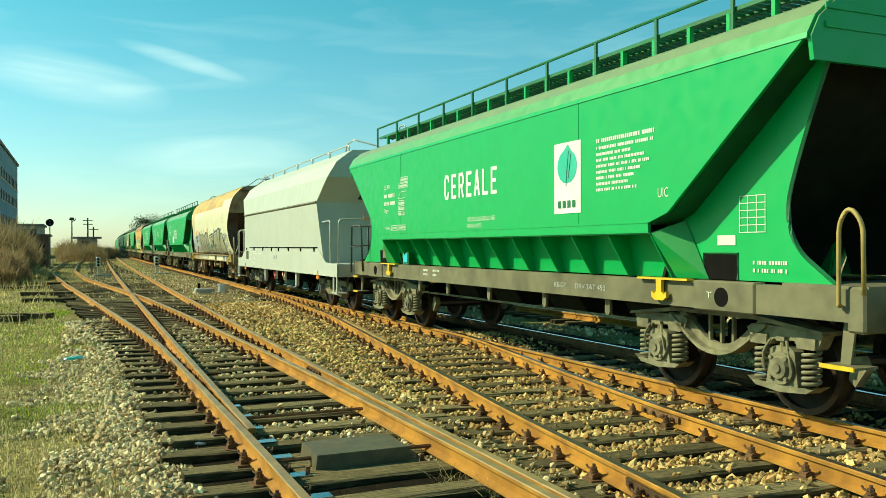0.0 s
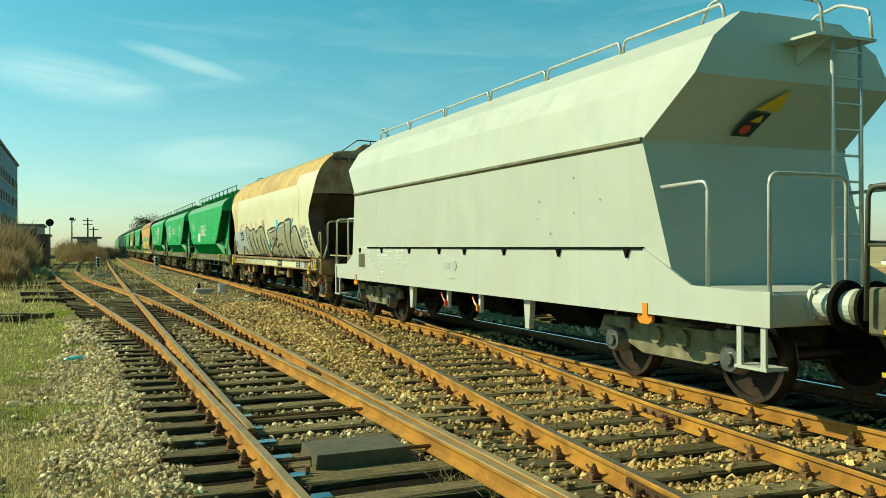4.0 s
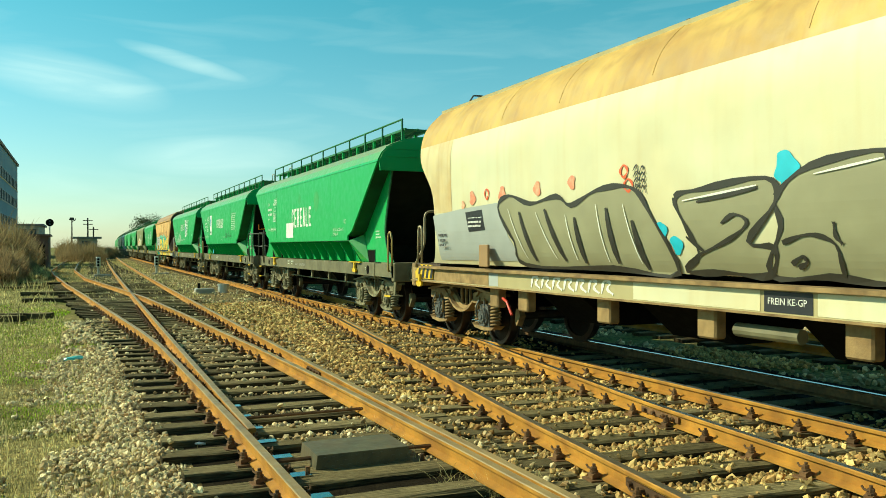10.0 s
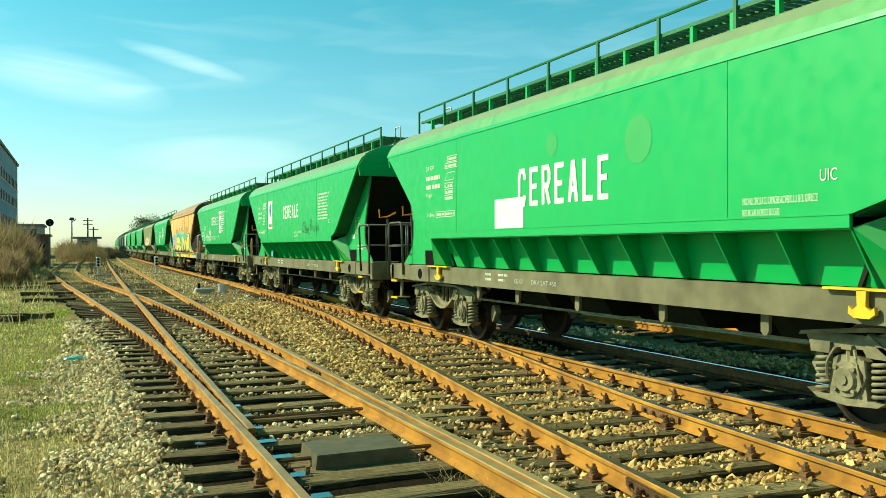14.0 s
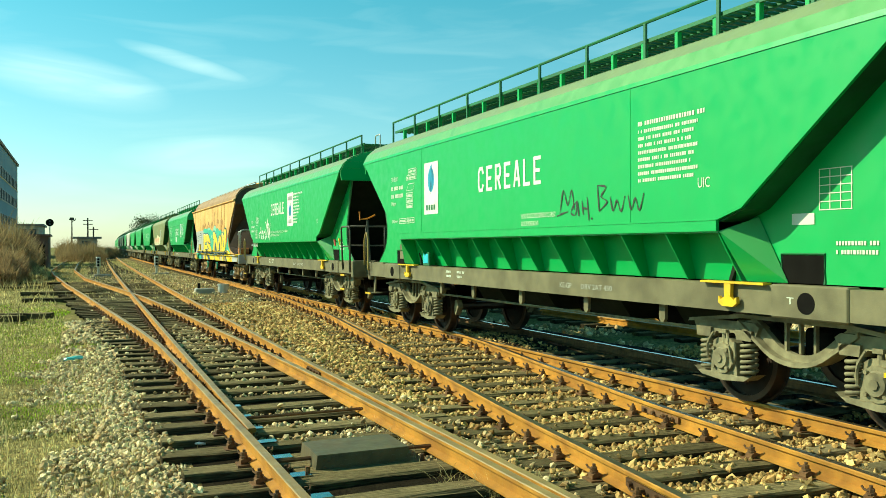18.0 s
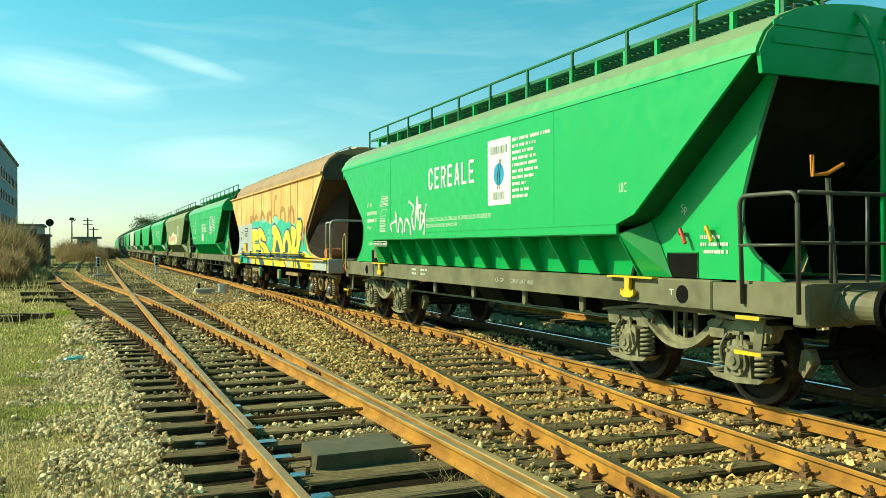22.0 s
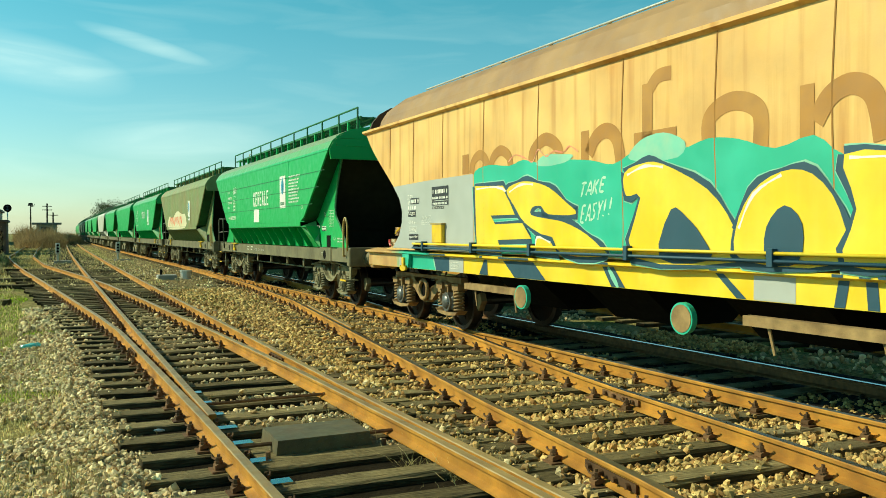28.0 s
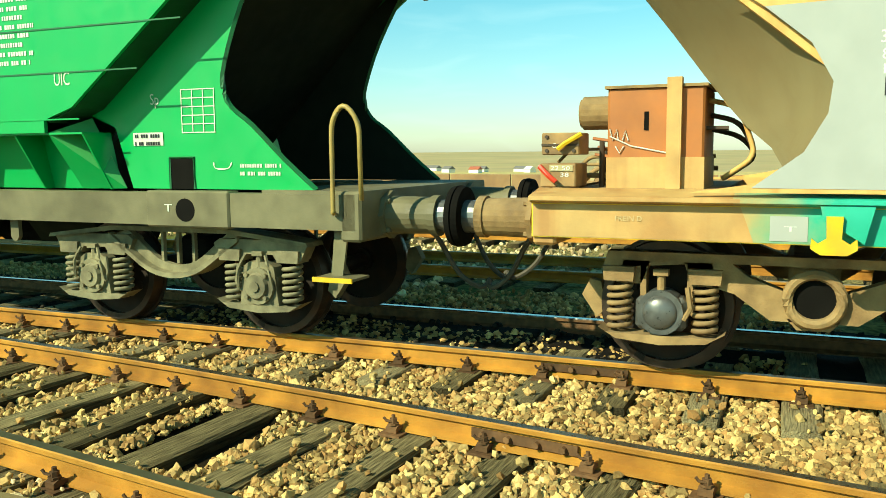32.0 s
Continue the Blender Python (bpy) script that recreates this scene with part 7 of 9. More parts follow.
print_rows(-1.84, 3.12, [(0, 1.03, 0.075), (0, 0.70, 0.07), (0, 0.60, 0.07), (0, 0.66, 0.07), (0, 0.68, 0.07), (0, 0.72, 0.07), (0, 0.60, 0.07), (0, 0.40, 0.07), (0, 0.48, 0.07), (0, 0.45, 0.07)], "white", w6)
safety(w6, 1.31, 2.02, 2.5)
wagon_data(w6, 4.56, 2.50)
sprayed("spray_tag", [[(3.05, 1.88), (3.12, 2.02), (2.80, 2.10), (2.85, 2.26), (2.75, 1.86)], [(2.70, 1.85), (2.62, 2.12), (2.45, 1.98), (2.50, 1.84)], [(2.38, 1.86), (2.30, 2.10), (2.10, 1.98), (2.05, 1.80)],
                      [(2.15, 2.42), (1.90, 2.30), (2.0, 2.12), (1.85, 1.90), (1.72, 2.50), (1.68, 2.05)], [(1.75, 2.20), (1.55, 2.32), (1.60, 1.90), (1.45, 2.05), (1.30, 2.34)], [(1.55, 2.20), (1.38, 2.10), (1.42, 1.80)]], 0.030, "gr_white", w6, 1.55, 0.007,
        label="white sprayed tag")
lettering("UIC", -4.36, 2.19, 0.14, 0.11, "offwhite", w6)
frame_mark(w6, -0.9)
print_rows(-5.30, 1.72, [(0, 0.30, 0.06), (0, 0.40, 0.06), (0.05, 0.35, 0.06)], "offwhite", w6, 1.212)
lettering("Sp", -5.0, 1.92, 0.09, 0.12, "offwhite", w6, 1.212)
for a, b, mt in ((-5.0, 1.72, "red"), (-5.40, 1.74, "yellow")):
    part("valve_lever", tube(B(), [(-1.23, a, b), (-1.28, a - 0.06, b + 0.05), (-1.28, a - 0.14, b - 0.10)], 0.022, 6), mt, w6, "painted valve lever")
cover_glass(w6, 4.9)

# following green wagon with ridged sides
for z in (2.22, 2.58, 2.92):
    part("side_ridge", box(B(), -1.558, -1.549, -4.6 - (z - 1.95) * 1.25, 4.6 + (z - 1.95) * 1.25, z, z + 0.012), "dark_green", w8)
stencil("CEREALE", 0.80, 2.32, 1.72, 0.40, w8)
leaf_sign(w8, -2.12, -2.66, 2.2, 3.0, "sign_blue")
print_rows(-2.95, 2.98, [(0, 0.98, 0.075)] + [(0, 0.90 - 0.06 * (k % 3), 0.06) for k in range(8)], "white", w8)
lettering("UIC", -4.05, 2.12, 0.17, 0.11, "offwhite", w8)
paint("pale_square", rect(0.75, 0.12, 1.88, 2.24), "white", w8, 1.55, 0.006, "pale blue-white square")
wagon_data(w8, 4.4, 2.9)
frame_mark(w8, 1.6)
end_table(w8, -5.07, 1.72, False)
paint("data_plate", rect(-4.55, -4.87, 1.62, 1.73), "offwhite", w8, 1.212, 0.005)
print_rows(-4.57, 1.73, [(0, 0.28, 0.05), (0, 0.28, 0.05)], "label_black", w8, 1.217)
print_rows(-5.64, 1.48, [(0, 0.39, 0.05), (0, 0.39, 0.05)], "offwhite", w8, 1.212)
sprayed("open_mark", [[(-5.38, 1.48), (-5.40, 1.43), (-5.52, 1.43), (-5.56, 1.48)]], 0.006, "offwhite", w8, 1.212, 0.005)
lettering("Sp", -4.75, 1.93, 0.09, 0.12, "offwhite", w8, 1.212)

# faded wagon further back
paint("sprayed_field", [(3.6, 1.80), (3.3, 2.35), (2.2, 2.25), (0.8, 2.55), (-0.6, 2.4), (-1.6, 2.35), (-1.5, 1.80)], "cream", w9, 1.55, 0.005, "cream and red sprayed lettering", 3)
sprayed("spray_letters", [[(3.2 - 0.8 * k, 1.9), (3.0 - 0.8 * k, 2.3), (2.7 - 0.8 * k, 2.0), (2.55 - 0.8 * k, 2.3)] for k in range(5)], 0.05, "gr_red", w9, 1.55, 0.008)
leaf_sign(w9, -2.3, -2.8, 2.1, 2.9, "sign_blue")
for w, z in ((w10, 2.45),):
    stencil("CEREALE", 0.9, z, 1.8, 0.40, w)
    leaf_sign(w, -2.2, -2.8, 2.05, 2.9, "sign_blue")
    wagon_data(w, 4.4, 2.9)

# pale grey wagon
print_rows(4.33, 1.54, [(0.0, 0.26, 0.07), (0, 0.42, 0.075), (0, 0.42, 0.075)], "white", w2, 1.47)
lettering("Uagpps", 4.33, 1.13, 0.36, 0.08, "white", w2, 1.47)
bm = B()
for x0, x1, z0, z1 in ((0.62, 1.19, 1.42, 1.52), (0.62, 1.19, 1.35, 1.42), (1.19, 1.55, 1.36, 1.50), (0.73, 1.01, 1.17, 1.27), (0.73, 1.01, 1.08, 1.16), (0.73, 1.01, 0.98, 1.06)):
    for q in ((x0, x1, z0, z0 + 0.012), (x0, x1, z1 - 0.012, z1), (x0, x0 + 0.012, z0, z1), (x1 - 0.012, x1, z0, z1)):
        box(bm, -1.475, -1.474, 4.33 - q[0], 4.33 - q[1], q[2], q[3])
part("data_table", bm, "white", w2)
print_rows(2.65, 1.55, [(0, 0.44, 0.09), (0, 0.44, 0.04), (0, 0.46, 0.04)], "white", w2, 1.47)
print_rows(2.72, 1.28, [(0, 0.68, 0.05)], "white", w2, 1.47)
print_rows(0.2, 1.10, [(0, 0.35, 0.05)], "offwhite", w2, 1.47)
rnd = random.Random(11)
for k in range(14):
    a, b = rnd.uniform(-4.6, 4.6), rnd.uniform(1.75, 2.6)
    hwz = 1.42 + 0.08 * (b - 1.13) / 1.615
    paint("rust_chip", [(a + 0.008 * math.cos(c), b + 0.015 * math.sin(c)) for c in (i * math.pi / 4 for i in range(8))], "brown_dark", w2, hwz, 0.006)

# cream wagon: grey lettering outlined in black over a repainted corner
BARREL = smooth_line([(1.30, 1.27), (1.50, 1.37), (1.85, 1.46), (2.30, 1.50), (2.60, 1.50), (3.05, 1.44), (3.40, 1.32)], 4)
barrel = lambda z: float(np.interp(z, [p[0] for p in BARREL], [p[1] for p in BARREL])) + 0.004
paint("repainted_corner", [(5.55, 2.12), (4.4, 2.19), (3.12, 2.23), (2.9, 1.75), (2.65, 1.38), (5.6, 1.36), (5.48, 1.7)], "patch_grey", w3, barrel, 0.004, "pale grey repainted corner")
GREY_LETTERS = [
    [(3.1, 2.15), (2.74, 2.31), (2.15, 2.17), (1.47, 2.23), (1.14, 2.1), (0.57, 2.25), (-0.07, 2.25), (-0.38, 1.98), (-0.66, 1.31), (0.48, 1.33), (2.6, 1.33), (2.74, 1.66)],
    [(-0.83, 2.09), (-1.24, 2.15), (-2.07, 2.2), (-2.17, 1.98), (-1.78, 1.63), (-2.09, 1.57), (-1.92, 1.32), (-1.38, 1.33), (-0.78, 1.33), (-1.07, 1.51), (-0.97, 1.77)],
    [(-2.18, 2.02), (-2.57, 2.26), (-3.33, 2.31), (-3.33, 2.04), (-3.35, 1.34), (-2.6, 1.33), (-1.94, 1.32), (-2.2, 1.75)],
    [(-3.35, 2.34), (-4.09, 2.39), (-4.17, 2.28), (-3.97, 1.91), (-3.85, 1.33), (-3.42, 1.34), (-3.38, 2.04)],
    [(-4.01, 1.86), (-4.3, 2.08), (-4.62, 2.19), (-4.9, 2.06), (-5.08, 1.79), (-5.19, 1.35), (-4.59, 1.34), (-3.85, 1.33)],
]
for i, poly in enumerate(GREY_LETTERS):
    paint("sprayed_letter", poly, "gr_grey", w3, barrel, 0.007 + 0.001 * i, "grey sprayed letter with black outline", 4)
    sprayed("letter_outline", [poly], 0.034, "gr_black", w3, barrel, 0.013 + 0.001 * i, True)
for line in [
    [(2.47, 2.07), (2.24, 1.39)],
    [(1.78, 2.08), (1.48, 1.4)],
    [(1.08, 1.95), (1.03, 1.38)],
    [(0.39, 2.04), (0.34, 1.39)],
    [(-0.08, 1.88), (-0.18, 1.33)],
]:
    sprayed("letter_gap", [line], 0.045, "gr_black", w3, barrel, 0.0195)
for line in [
    [(-1.47, 1.81), (-1.66, 1.89), (-1.81, 1.81), (-1.58, 1.67), (-1.06, 1.5)],
    [(-2.19, 1.62), (-2.5, 1.69), (-2.75, 1.6), (-2.75, 1.33)],
    [(-2.24, 1.43), (-2.37, 1.5), (-2.41, 1.45), (-2.3, 1.4)],
    [(-2.77, 1.79), (-2.77, 1.67), (-2.82, 1.61)],
    [(-4.21, 1.38), (-4.34, 1.51), (-4.37, 1.38)],
    [(-1.16, 2.03), (-1.97, 2.12)],
    [(-0.94, 1.69), (-1.16, 1.54)],
]:
    sprayed("letter_gap", [line], 0.022, "gr_black", w3, barrel, 0.0205)
for line in [
    [(2.78, 2.12), (2.46, 1.42)],
    [(2.01, 2.05), (1.68, 1.43)],
    [(1.28, 1.99), (1.2, 1.42)],
    [(0.59, 2.09), (0.52, 1.41)],
    [(0.06, 2.07), (-0.1, 1.4)],
    [(-0.95, 2.05), (-1.97, 2.14)],
    [(-2.61, 2.19), (-3.27, 2.26)],
    [(-3.42, 2.28), (-4.03, 2.33)],
    [(-4.08, 1.81), (-4.36, 2.04), (-4.61, 2.13), (-4.85, 2.02), (-5.0, 1.77), (-5.05, 1.53)],
]:
    sprayed("letter_highlight", [line], 0.010, "gr_white", w3, barrel, 0.0215)
for cy, cz, r, mt in ((-2.3, 2.28, 0.13, "cyan"), (-2.3, 2.10, 0.08, "cyan"), (-4.2, 2.24, 0.09, "cyan"), (-4.36, 2.36, 0.06, "cyan"), (3.95, 2.34, 0.10, "gr_red_thin"), (2.95, 2.34, 0.11, "gr_red_thin"), (1.95, 2.36, 0.09, "gr_red_thin"), (-0.55, 1.75, 0.09, "cyan"),
                      (-0.75, 1.6, 0.09, "cyan"), (-0.62, 1.52, 0.07, "gr_red_thin"), (4.3, 2.25, 0.06, "gr_red_thin"), (1.1, 2.38, 0.08, "gr_red_thin")):
    paint("spray_spot", [(cy + r * math.cos(a) * (1 + 0.3 * math.sin(3 * a + cy)), cz + r * math.sin(a) * 1.1) for a in (k * math.pi / 6 for k in range(12))], mt, w3, barrel, 0.006, "", 2)
for line in [[(3.45, 2.45), (3.38, 2.38), (3.45, 2.30), (3.52, 2.38)], [(0.02, 2.50), (-0.05, 2.43), (0.02, 2.36), (0.09, 2.43)], [(-0.05, 2.34), (-0.13, 2.27), (-0.05, 2.2), (0.03, 2.27)]]:
    sprayed("spray_ring", [line], 0.018, "gr_red", w3, barrel, 0.008, True)
STROKES = {"H": [[(0, 0), (0, 1)], [(0.7, 0), (0.75, 1)], [(0, 0.5), (0.75, 0.5)]], "A": [[(0, 0), (0.4, 1), (0.8, 0)], [(0.15, 0.35), (0.65, 0.35)]], "P": [[(0, 0), (0, 1)], [(0, 1), (0.7, 0.85), (0.65, 0.5), (0, 0.42)]],
           "Y": [[(0, 1), (0.4, 0.5)], [(0.8, 1), (0.4, 0.5), (0.35, -0.1)]], "N": [[(0, 0), (0, 1)], [(0, 1), (0.7, 0)], [(0.7, 0), (0.72, 1)]], "E": [[(0, 0), (0, 1)], [(0, 1), (0.6, 1)], [(0, 0.5), (0.5, 0.52)], [(0, 0), (0.65, 0)]],
           "W": [[(0, 1), (0.2, 0)], [(0.2, 0), (0.45, 0.7)], [(0.45, 0.7), (0.65, 0)], [(0.65, 0), (0.9, 1)]], "R": [[(0, 0), (0, 1)], [(0, 1), (0.7, 0.85), (0.6, 0.5), (0, 0.45)], [(0.25, 0.45), (0.75, 0)]]}


def stroke_words(words, y0, z0, wd, h, rise, w):
    """Letters drawn with a spray can: a broad black line under a thin white one."""
    step_ = wd / len(words)
    for i, ch in enumerate(words):
        lines = [[(y0 - step_ * (i + 0.8 * a), z0 + rise * i + h * b) for a, b in ln] for ln in STROKES[ch]]
        sprayed("letter_shadow", lines, 0.034, "gr_black", w, barrel, 0.012, label="black sprayed letter")
        sprayed("letter_core", lines, 0.013, "gr_white", w, barrel, 0.016)


stroke_words("HAPPY", -5.22, 1.84, 0.64, 0.29, 0.010, w3)
stroke_words("NEW", -5.30, 1.53, 0.48, 0.22, 0.02, w3)
stroke_words("YEAR", -5.52, 1.33, 0.62, 0.13, 0.005, w3)
sprayed("spray_tag", [[(-5.99 - 0.03 * k + dx, 2.10 - 0.10 * k + dz) for dx, dz in ((0, 0), (-0.03, -0.07), (-0.06, 0), (-0.08, -0.07), (-0.12, 0.0), (-0.15, -0.06), (-0.18, 0.0))] for k in range(5)], 0.012, "gr_black", w3, barrel, 0.010)
sprayed("spray_tag", [[(-0.15, 2.42 - 0.07 * k), (-0.22, 2.48 - 0.07 * k), (-0.25, 2.38 - 0.07 * k), (-0.32, 2.46 - 0.07 * k), (-0.36, 2.38 - 0.07 * k)] for k in range(4)], 0.010, "gr_black", w3, barrel, 0.010)
paint("maker_label", [(4.23, 2.13), (3.64, 2.15), (3.59, 1.84), (4.17, 1.82)], "label_black", w3, barrel, 0.008, "black label with white print")
print_rows(4.15, 2.10, [(0, 0.48, 0.08), (0, 0.46, 0.05), (0, 0.46, 0.05)], "white", w3, barrel(1.98), 0.014)
print_rows(5.38, 2.0, [(0, 0.3, 0.07), (0, 0.36, 0.07), (0, 0.34, 0.07), (0, 0.3, 0.07), (0.02, 0.28, 0.06)], "label_black", w3, barrel(1.8), 0.014)
for y0, y1, mt in ((6.74, 3.62, "bogie_rust"), (3.6, 3.3, "patch_grey"), (-1.95, -2.5, "label_black"), (-4.4, -4.85, "label_black"), (0.0, -1.9, "cream"), (-2.55, -4.4, "cream"), (-4.85, -5.35, "patch_grey"), (-5.35, -5.75, "sill")):
    paint("sill_panel", rect(y0, y1, 1.0, 1.19), mt, w3, 1.40, 0.004)
lettering("FREIN KE-GP", -2.0, 1.07, 0.44, 0.06, "white", w3, 1.404)
bm = B()
for q in ((-4.95, -5.28, 1.04, 1.05), (-4.95, -5.28, 1.155, 1.165), (-4.95, -4.96, 1.04, 1.165), (-5.27, -5.28, 1.04, 1.165)):
    box(bm, -1.412, -1.411, q[0], q[1], q[2], q[3])
part("white_frame", bm, "white", w3)
print_rows(-4.48, 1.18, [(0, 0.26, 0.05), (0, 0.24, 0.05), (0, 0.28, 0.05)], "white", w3, 1.404)
for line in [[(2.3 - 0.28 * k, 1.03), (2.25 - 0.28 * k, 1.17), (2.12 - 0.28 * k, 1.16), (2.18 - 0.28 * k, 1.09), (2.06 - 0.28 * k, 1.03)] for k in range(7)]:
    sprayed("sill_tag", [line], 0.024, "gr_white", w3, 1.40, 0.006, label="white sprayed tag on the sill")
for y0, s0 in ((-5.95, -1), (6.55, -1)):
    pl = part("hazard_board", prism(B(), [(y0, 1.02), (y0, 1.14), (y0 - 0.25, 1.27), (y0 - 0.80, 1.27), (y0 - 0.80, 1.02)], -1.43, -1.41), "yellow", w3, "yellow board with black slanting stripes")
    bm = B()
    for k in range(4):
        a = y0 - 0.12 - 0.19 * k
        prism(bm, [(a, 1.03), (a - 0.09, 1.03), (a - 0.17, 1.26), (a - 0.08, 1.26)], -1.434, -1.43)
    part("hazard_stripes", bm, "label_black", pl)
part("data_board", box(B(), -1.50, -1.46, 3.45, 3.75, 1.28, 1.62, 0.01), "brown_roof", w3, "rusty red board on the side")

# tan wagon: yellow and teal lettering
FLAT = 1.50
paint("repainted_corner", [(5.56, 2.37), (4.2, 2.40), (2.62, 2.41), (2.60, 1.30), (5.60, 1.32), (5.32, 1.53), (5.20, 1.75), (5.18, 1.93), (5.30, 2.15)], "patch_grey", w7, FLAT, 0.003, "pale grey repainted corner")
for line, r in (([(2.84, 2.42), (2.84, 2.70)], 0.10), ([(2.66, 2.42), (2.60, 2.58), (2.42, 2.66), (2.24, 2.58), (2.16, 2.42)], 0.07), ([(2.10, 2.42), (2.04, 2.58), (1.84, 2.67), (1.62, 2.58), (1.56, 2.40)], 0.07),
                ([(1.04, 2.36), (1.02, 2.58), (0.74, 2.71), (0.46, 2.58), (0.42, 2.36)], 0.08), ([(-0.08, 2.2), (-0.08, 2.72)], 0.075), ([(-0.15, 2.45), (-0.28, 2.62), (-0.48, 2.68), (-0.66, 2.56), (-0.74, 2.2)], 0.085),
                ([(-1.15, 2.3), (-1.15, 3.08)], 0.08), ([(-0.94, 2.53), (-1.58, 2.53)], 0.07), ([(-1.15, 2.98), (-1.30, 3.12), (-1.5, 3.13)], 0.07)):
    sprayed("old_mark", [line], r, "brown_mark", w7, FLAT, 0.0025 + 0.0008 * (len(line) % 3), k=8, label="faded brown painted letter shape", even=True)
sprayed("old_mark", [[(-2.02, 2.3), (-2.02, 2.62), (-2.3, 2.74), (-2.6, 2.62), (-2.62, 2.3)]], 0.085, "brown_mark", w7, FLAT, 0.003, k=8, label="faded brown arch shape", even=True)
sprayed("old_mark", [[(-3.18, 2.45), (-3.32, 2.64), (-3.52, 2.70), (-3.70, 2.58), (-3.78, 2.25)]], 0.085, "brown_mark", w7, FLAT, 0.0045, k=8, label="faded brown painted letter shape", even=True)
sprayed("old_mark", [[(-3.10, 2.2), (-3.10, 2.76)]], 0.07, "brown_mark", w7, FLAT, 0.0035, even=True)
paint("teal_field", [(2.58, 2.25), (2.55, 2.44), (2.14, 2.50), (1.6, 2.45), (1.25, 2.50), (0.8, 2.42), (0.33, 2.43), (-0.2, 2.38), (-0.60, 2.31), (-1.0, 2.42), (-1.61, 2.37), (-2.0, 2.44), (-2.37, 2.40), (-2.78, 2.28), (-3.17, 2.35), (-3.45, 2.17), (-3.84, 2.22), (-4.3, 2.34),
                     (-4.8, 2.18), (-5.04, 1.88), (-5.1, 1.75), (-5.3, 1.50), (-5.5, 1.32), (-2, 1.31), (1.2, 1.31), (2.45, 1.31), (2.54, 1.80)], "gr_teal", w7, FLAT, 0.0055, "teal sprayed background", 3)
paint("pale_spray", [(-0.85, 2.36), (-1.05, 2.52), (-1.4, 2.56), (-1.7, 2.44), (-1.6, 2.30), (-1.1, 2.30)], "gr_mint", w7, FLAT, 0.0058, "pale mint sprayed cloud", 3)
paint("pale_spray", [(0.95, 2.42), (0.75, 2.52), (0.40, 2.50), (0.15, 2.47), (0.3, 2.40), (0.7, 2.38)], "gr_mint", w7, FLAT, 0.0058, "", 3)
sprayed("red_squiggle", [[(1.62, 2.50), (1.45, 2.58), (1.20, 2.52), (1.02, 2.46), (0.9, 2.60), (0.72, 2.50), (0.55, 2.55), (0.35, 2.52), (0.22, 2.58), (0.05, 2.50)]], 0.010, "gr_red_thin", w7, FLAT, 0.0066, label="thin red sprayed line")
YELLOW = [
    [(2.55, 2.23), (1.76, 2.20), (1.31, 1.81), (2.09, 1.81), (1.97, 1.69), (1.27, 1.70), (1.05, 1.50), (1.90, 1.48), (1.80, 1.31), (2.48, 1.31), (2.51, 1.60)],
    [(1.66, 2.13), (1.36, 2.22), (1.03, 2.21), (0.65, 2.12), (0.30, 1.94), (0.08, 1.79), (0.66, 1.80), (0.82, 1.90), (1.02, 1.89), (1.05, 1.80), (0.73, 1.75), (0.33, 1.70), (-0.09, 1.57), (-0.39, 1.41), (-0.48, 1.32), (0.30, 1.32), (0.72, 1.52), (1.20, 1.70), (1.46, 1.92)],
    [(0.95, 1.32), (0.92, 1.53), (0.60, 1.46), (0.44, 1.32)],
    [(-0.80, 2.20), (-1.10, 2.28), (-1.40, 2.25), (-2.0, 1.98), (-2.32, 1.65), (-2.41, 1.32), (-0.94, 1.32), (-1.06, 1.93), (-0.83, 1.96)],
    [(-2.36, 1.60), (-2.54, 1.92), (-2.86, 2.08), (-3.17, 2.04), (-3.42, 1.75), (-3.42, 1.33), (-2.45, 1.33)],
    [(-3.46, 2.17), (-4.06, 2.08), (-3.94, 1.60), (-4.10, 1.62), (-4.16, 1.75), (-4.14, 2.24), (-4.31, 2.33), (-4.73, 2.27), (-4.63, 1.82), (-4.37, 1.47), (-4.18, 1.34), (-3.47, 1.33), (-3.57, 1.75)],
    [(-4.75, 1.33), (-4.95, 1.46), (-5.25, 1.44), (-5.62, 1.36), (-5.85, 1.31), (-5.2, 1.305)],
]
for i, poly in enumerate(YELLOW):
    up = 0.0025 * i
    cx, cz = sum(p[0] for p in poly) / len(poly), sum(p[1] for p in poly) / len(poly)
    soft_ = 1 if i in (0, 2) else 3
    if i < 6:
        sprayed("letter_halo", [poly], 0.078, "gr_mint", w7, FLAT, 0.0068 + 0.0001 * i, True, soft_)
        sprayed("letter_outline", [poly], 0.062, "gr_navy", w7, FLAT, 0.0078 + up, True, soft_)
    paint("sprayed_letter", poly, "gr_yellow", w7, FLAT, 0.0088 + up, "yellow sprayed letter with navy outline", soft_ if soft_ > 1 else 0)
    sprayed("letter_highlight", [[(cx + (a - cx) * 0.93, cz + (b - cz) * 0.92) for a, b in poly][:3]], 0.016, "gr_white", w7, FLAT, 0.0100 + up)
for core in ([(-1.53, 1.80), (-1.75, 1.72), (-1.96, 1.53), (-2.05, 1.32), (-1.36, 1.32)], [(-2.72, 1.33), (-2.71, 1.62), (-2.90, 1.80), (-3.08, 1.64), (-3.04, 1.33)]):
    paint("letter_core", core, "gr_navy", w7, FLAT, 0.0255, "", 3)
sprayed("red_arrow", [[(-4.62, 1.95), (-4.76, 1.80), (-4.82, 1.92), (-5.02, 2.15)]], 0.032, "gr_red", w7, FLAT, 0.0265, label="red sprayed arrow")
sprayed("red_arrow", [[(-4.98, 2.10), (-4.90, 1.80), (-4.84, 1.60)], [(-4.86, 1.50), (-4.92, 1.44)]], 0.030, "gr_red", w7, FLAT, 0.0275)
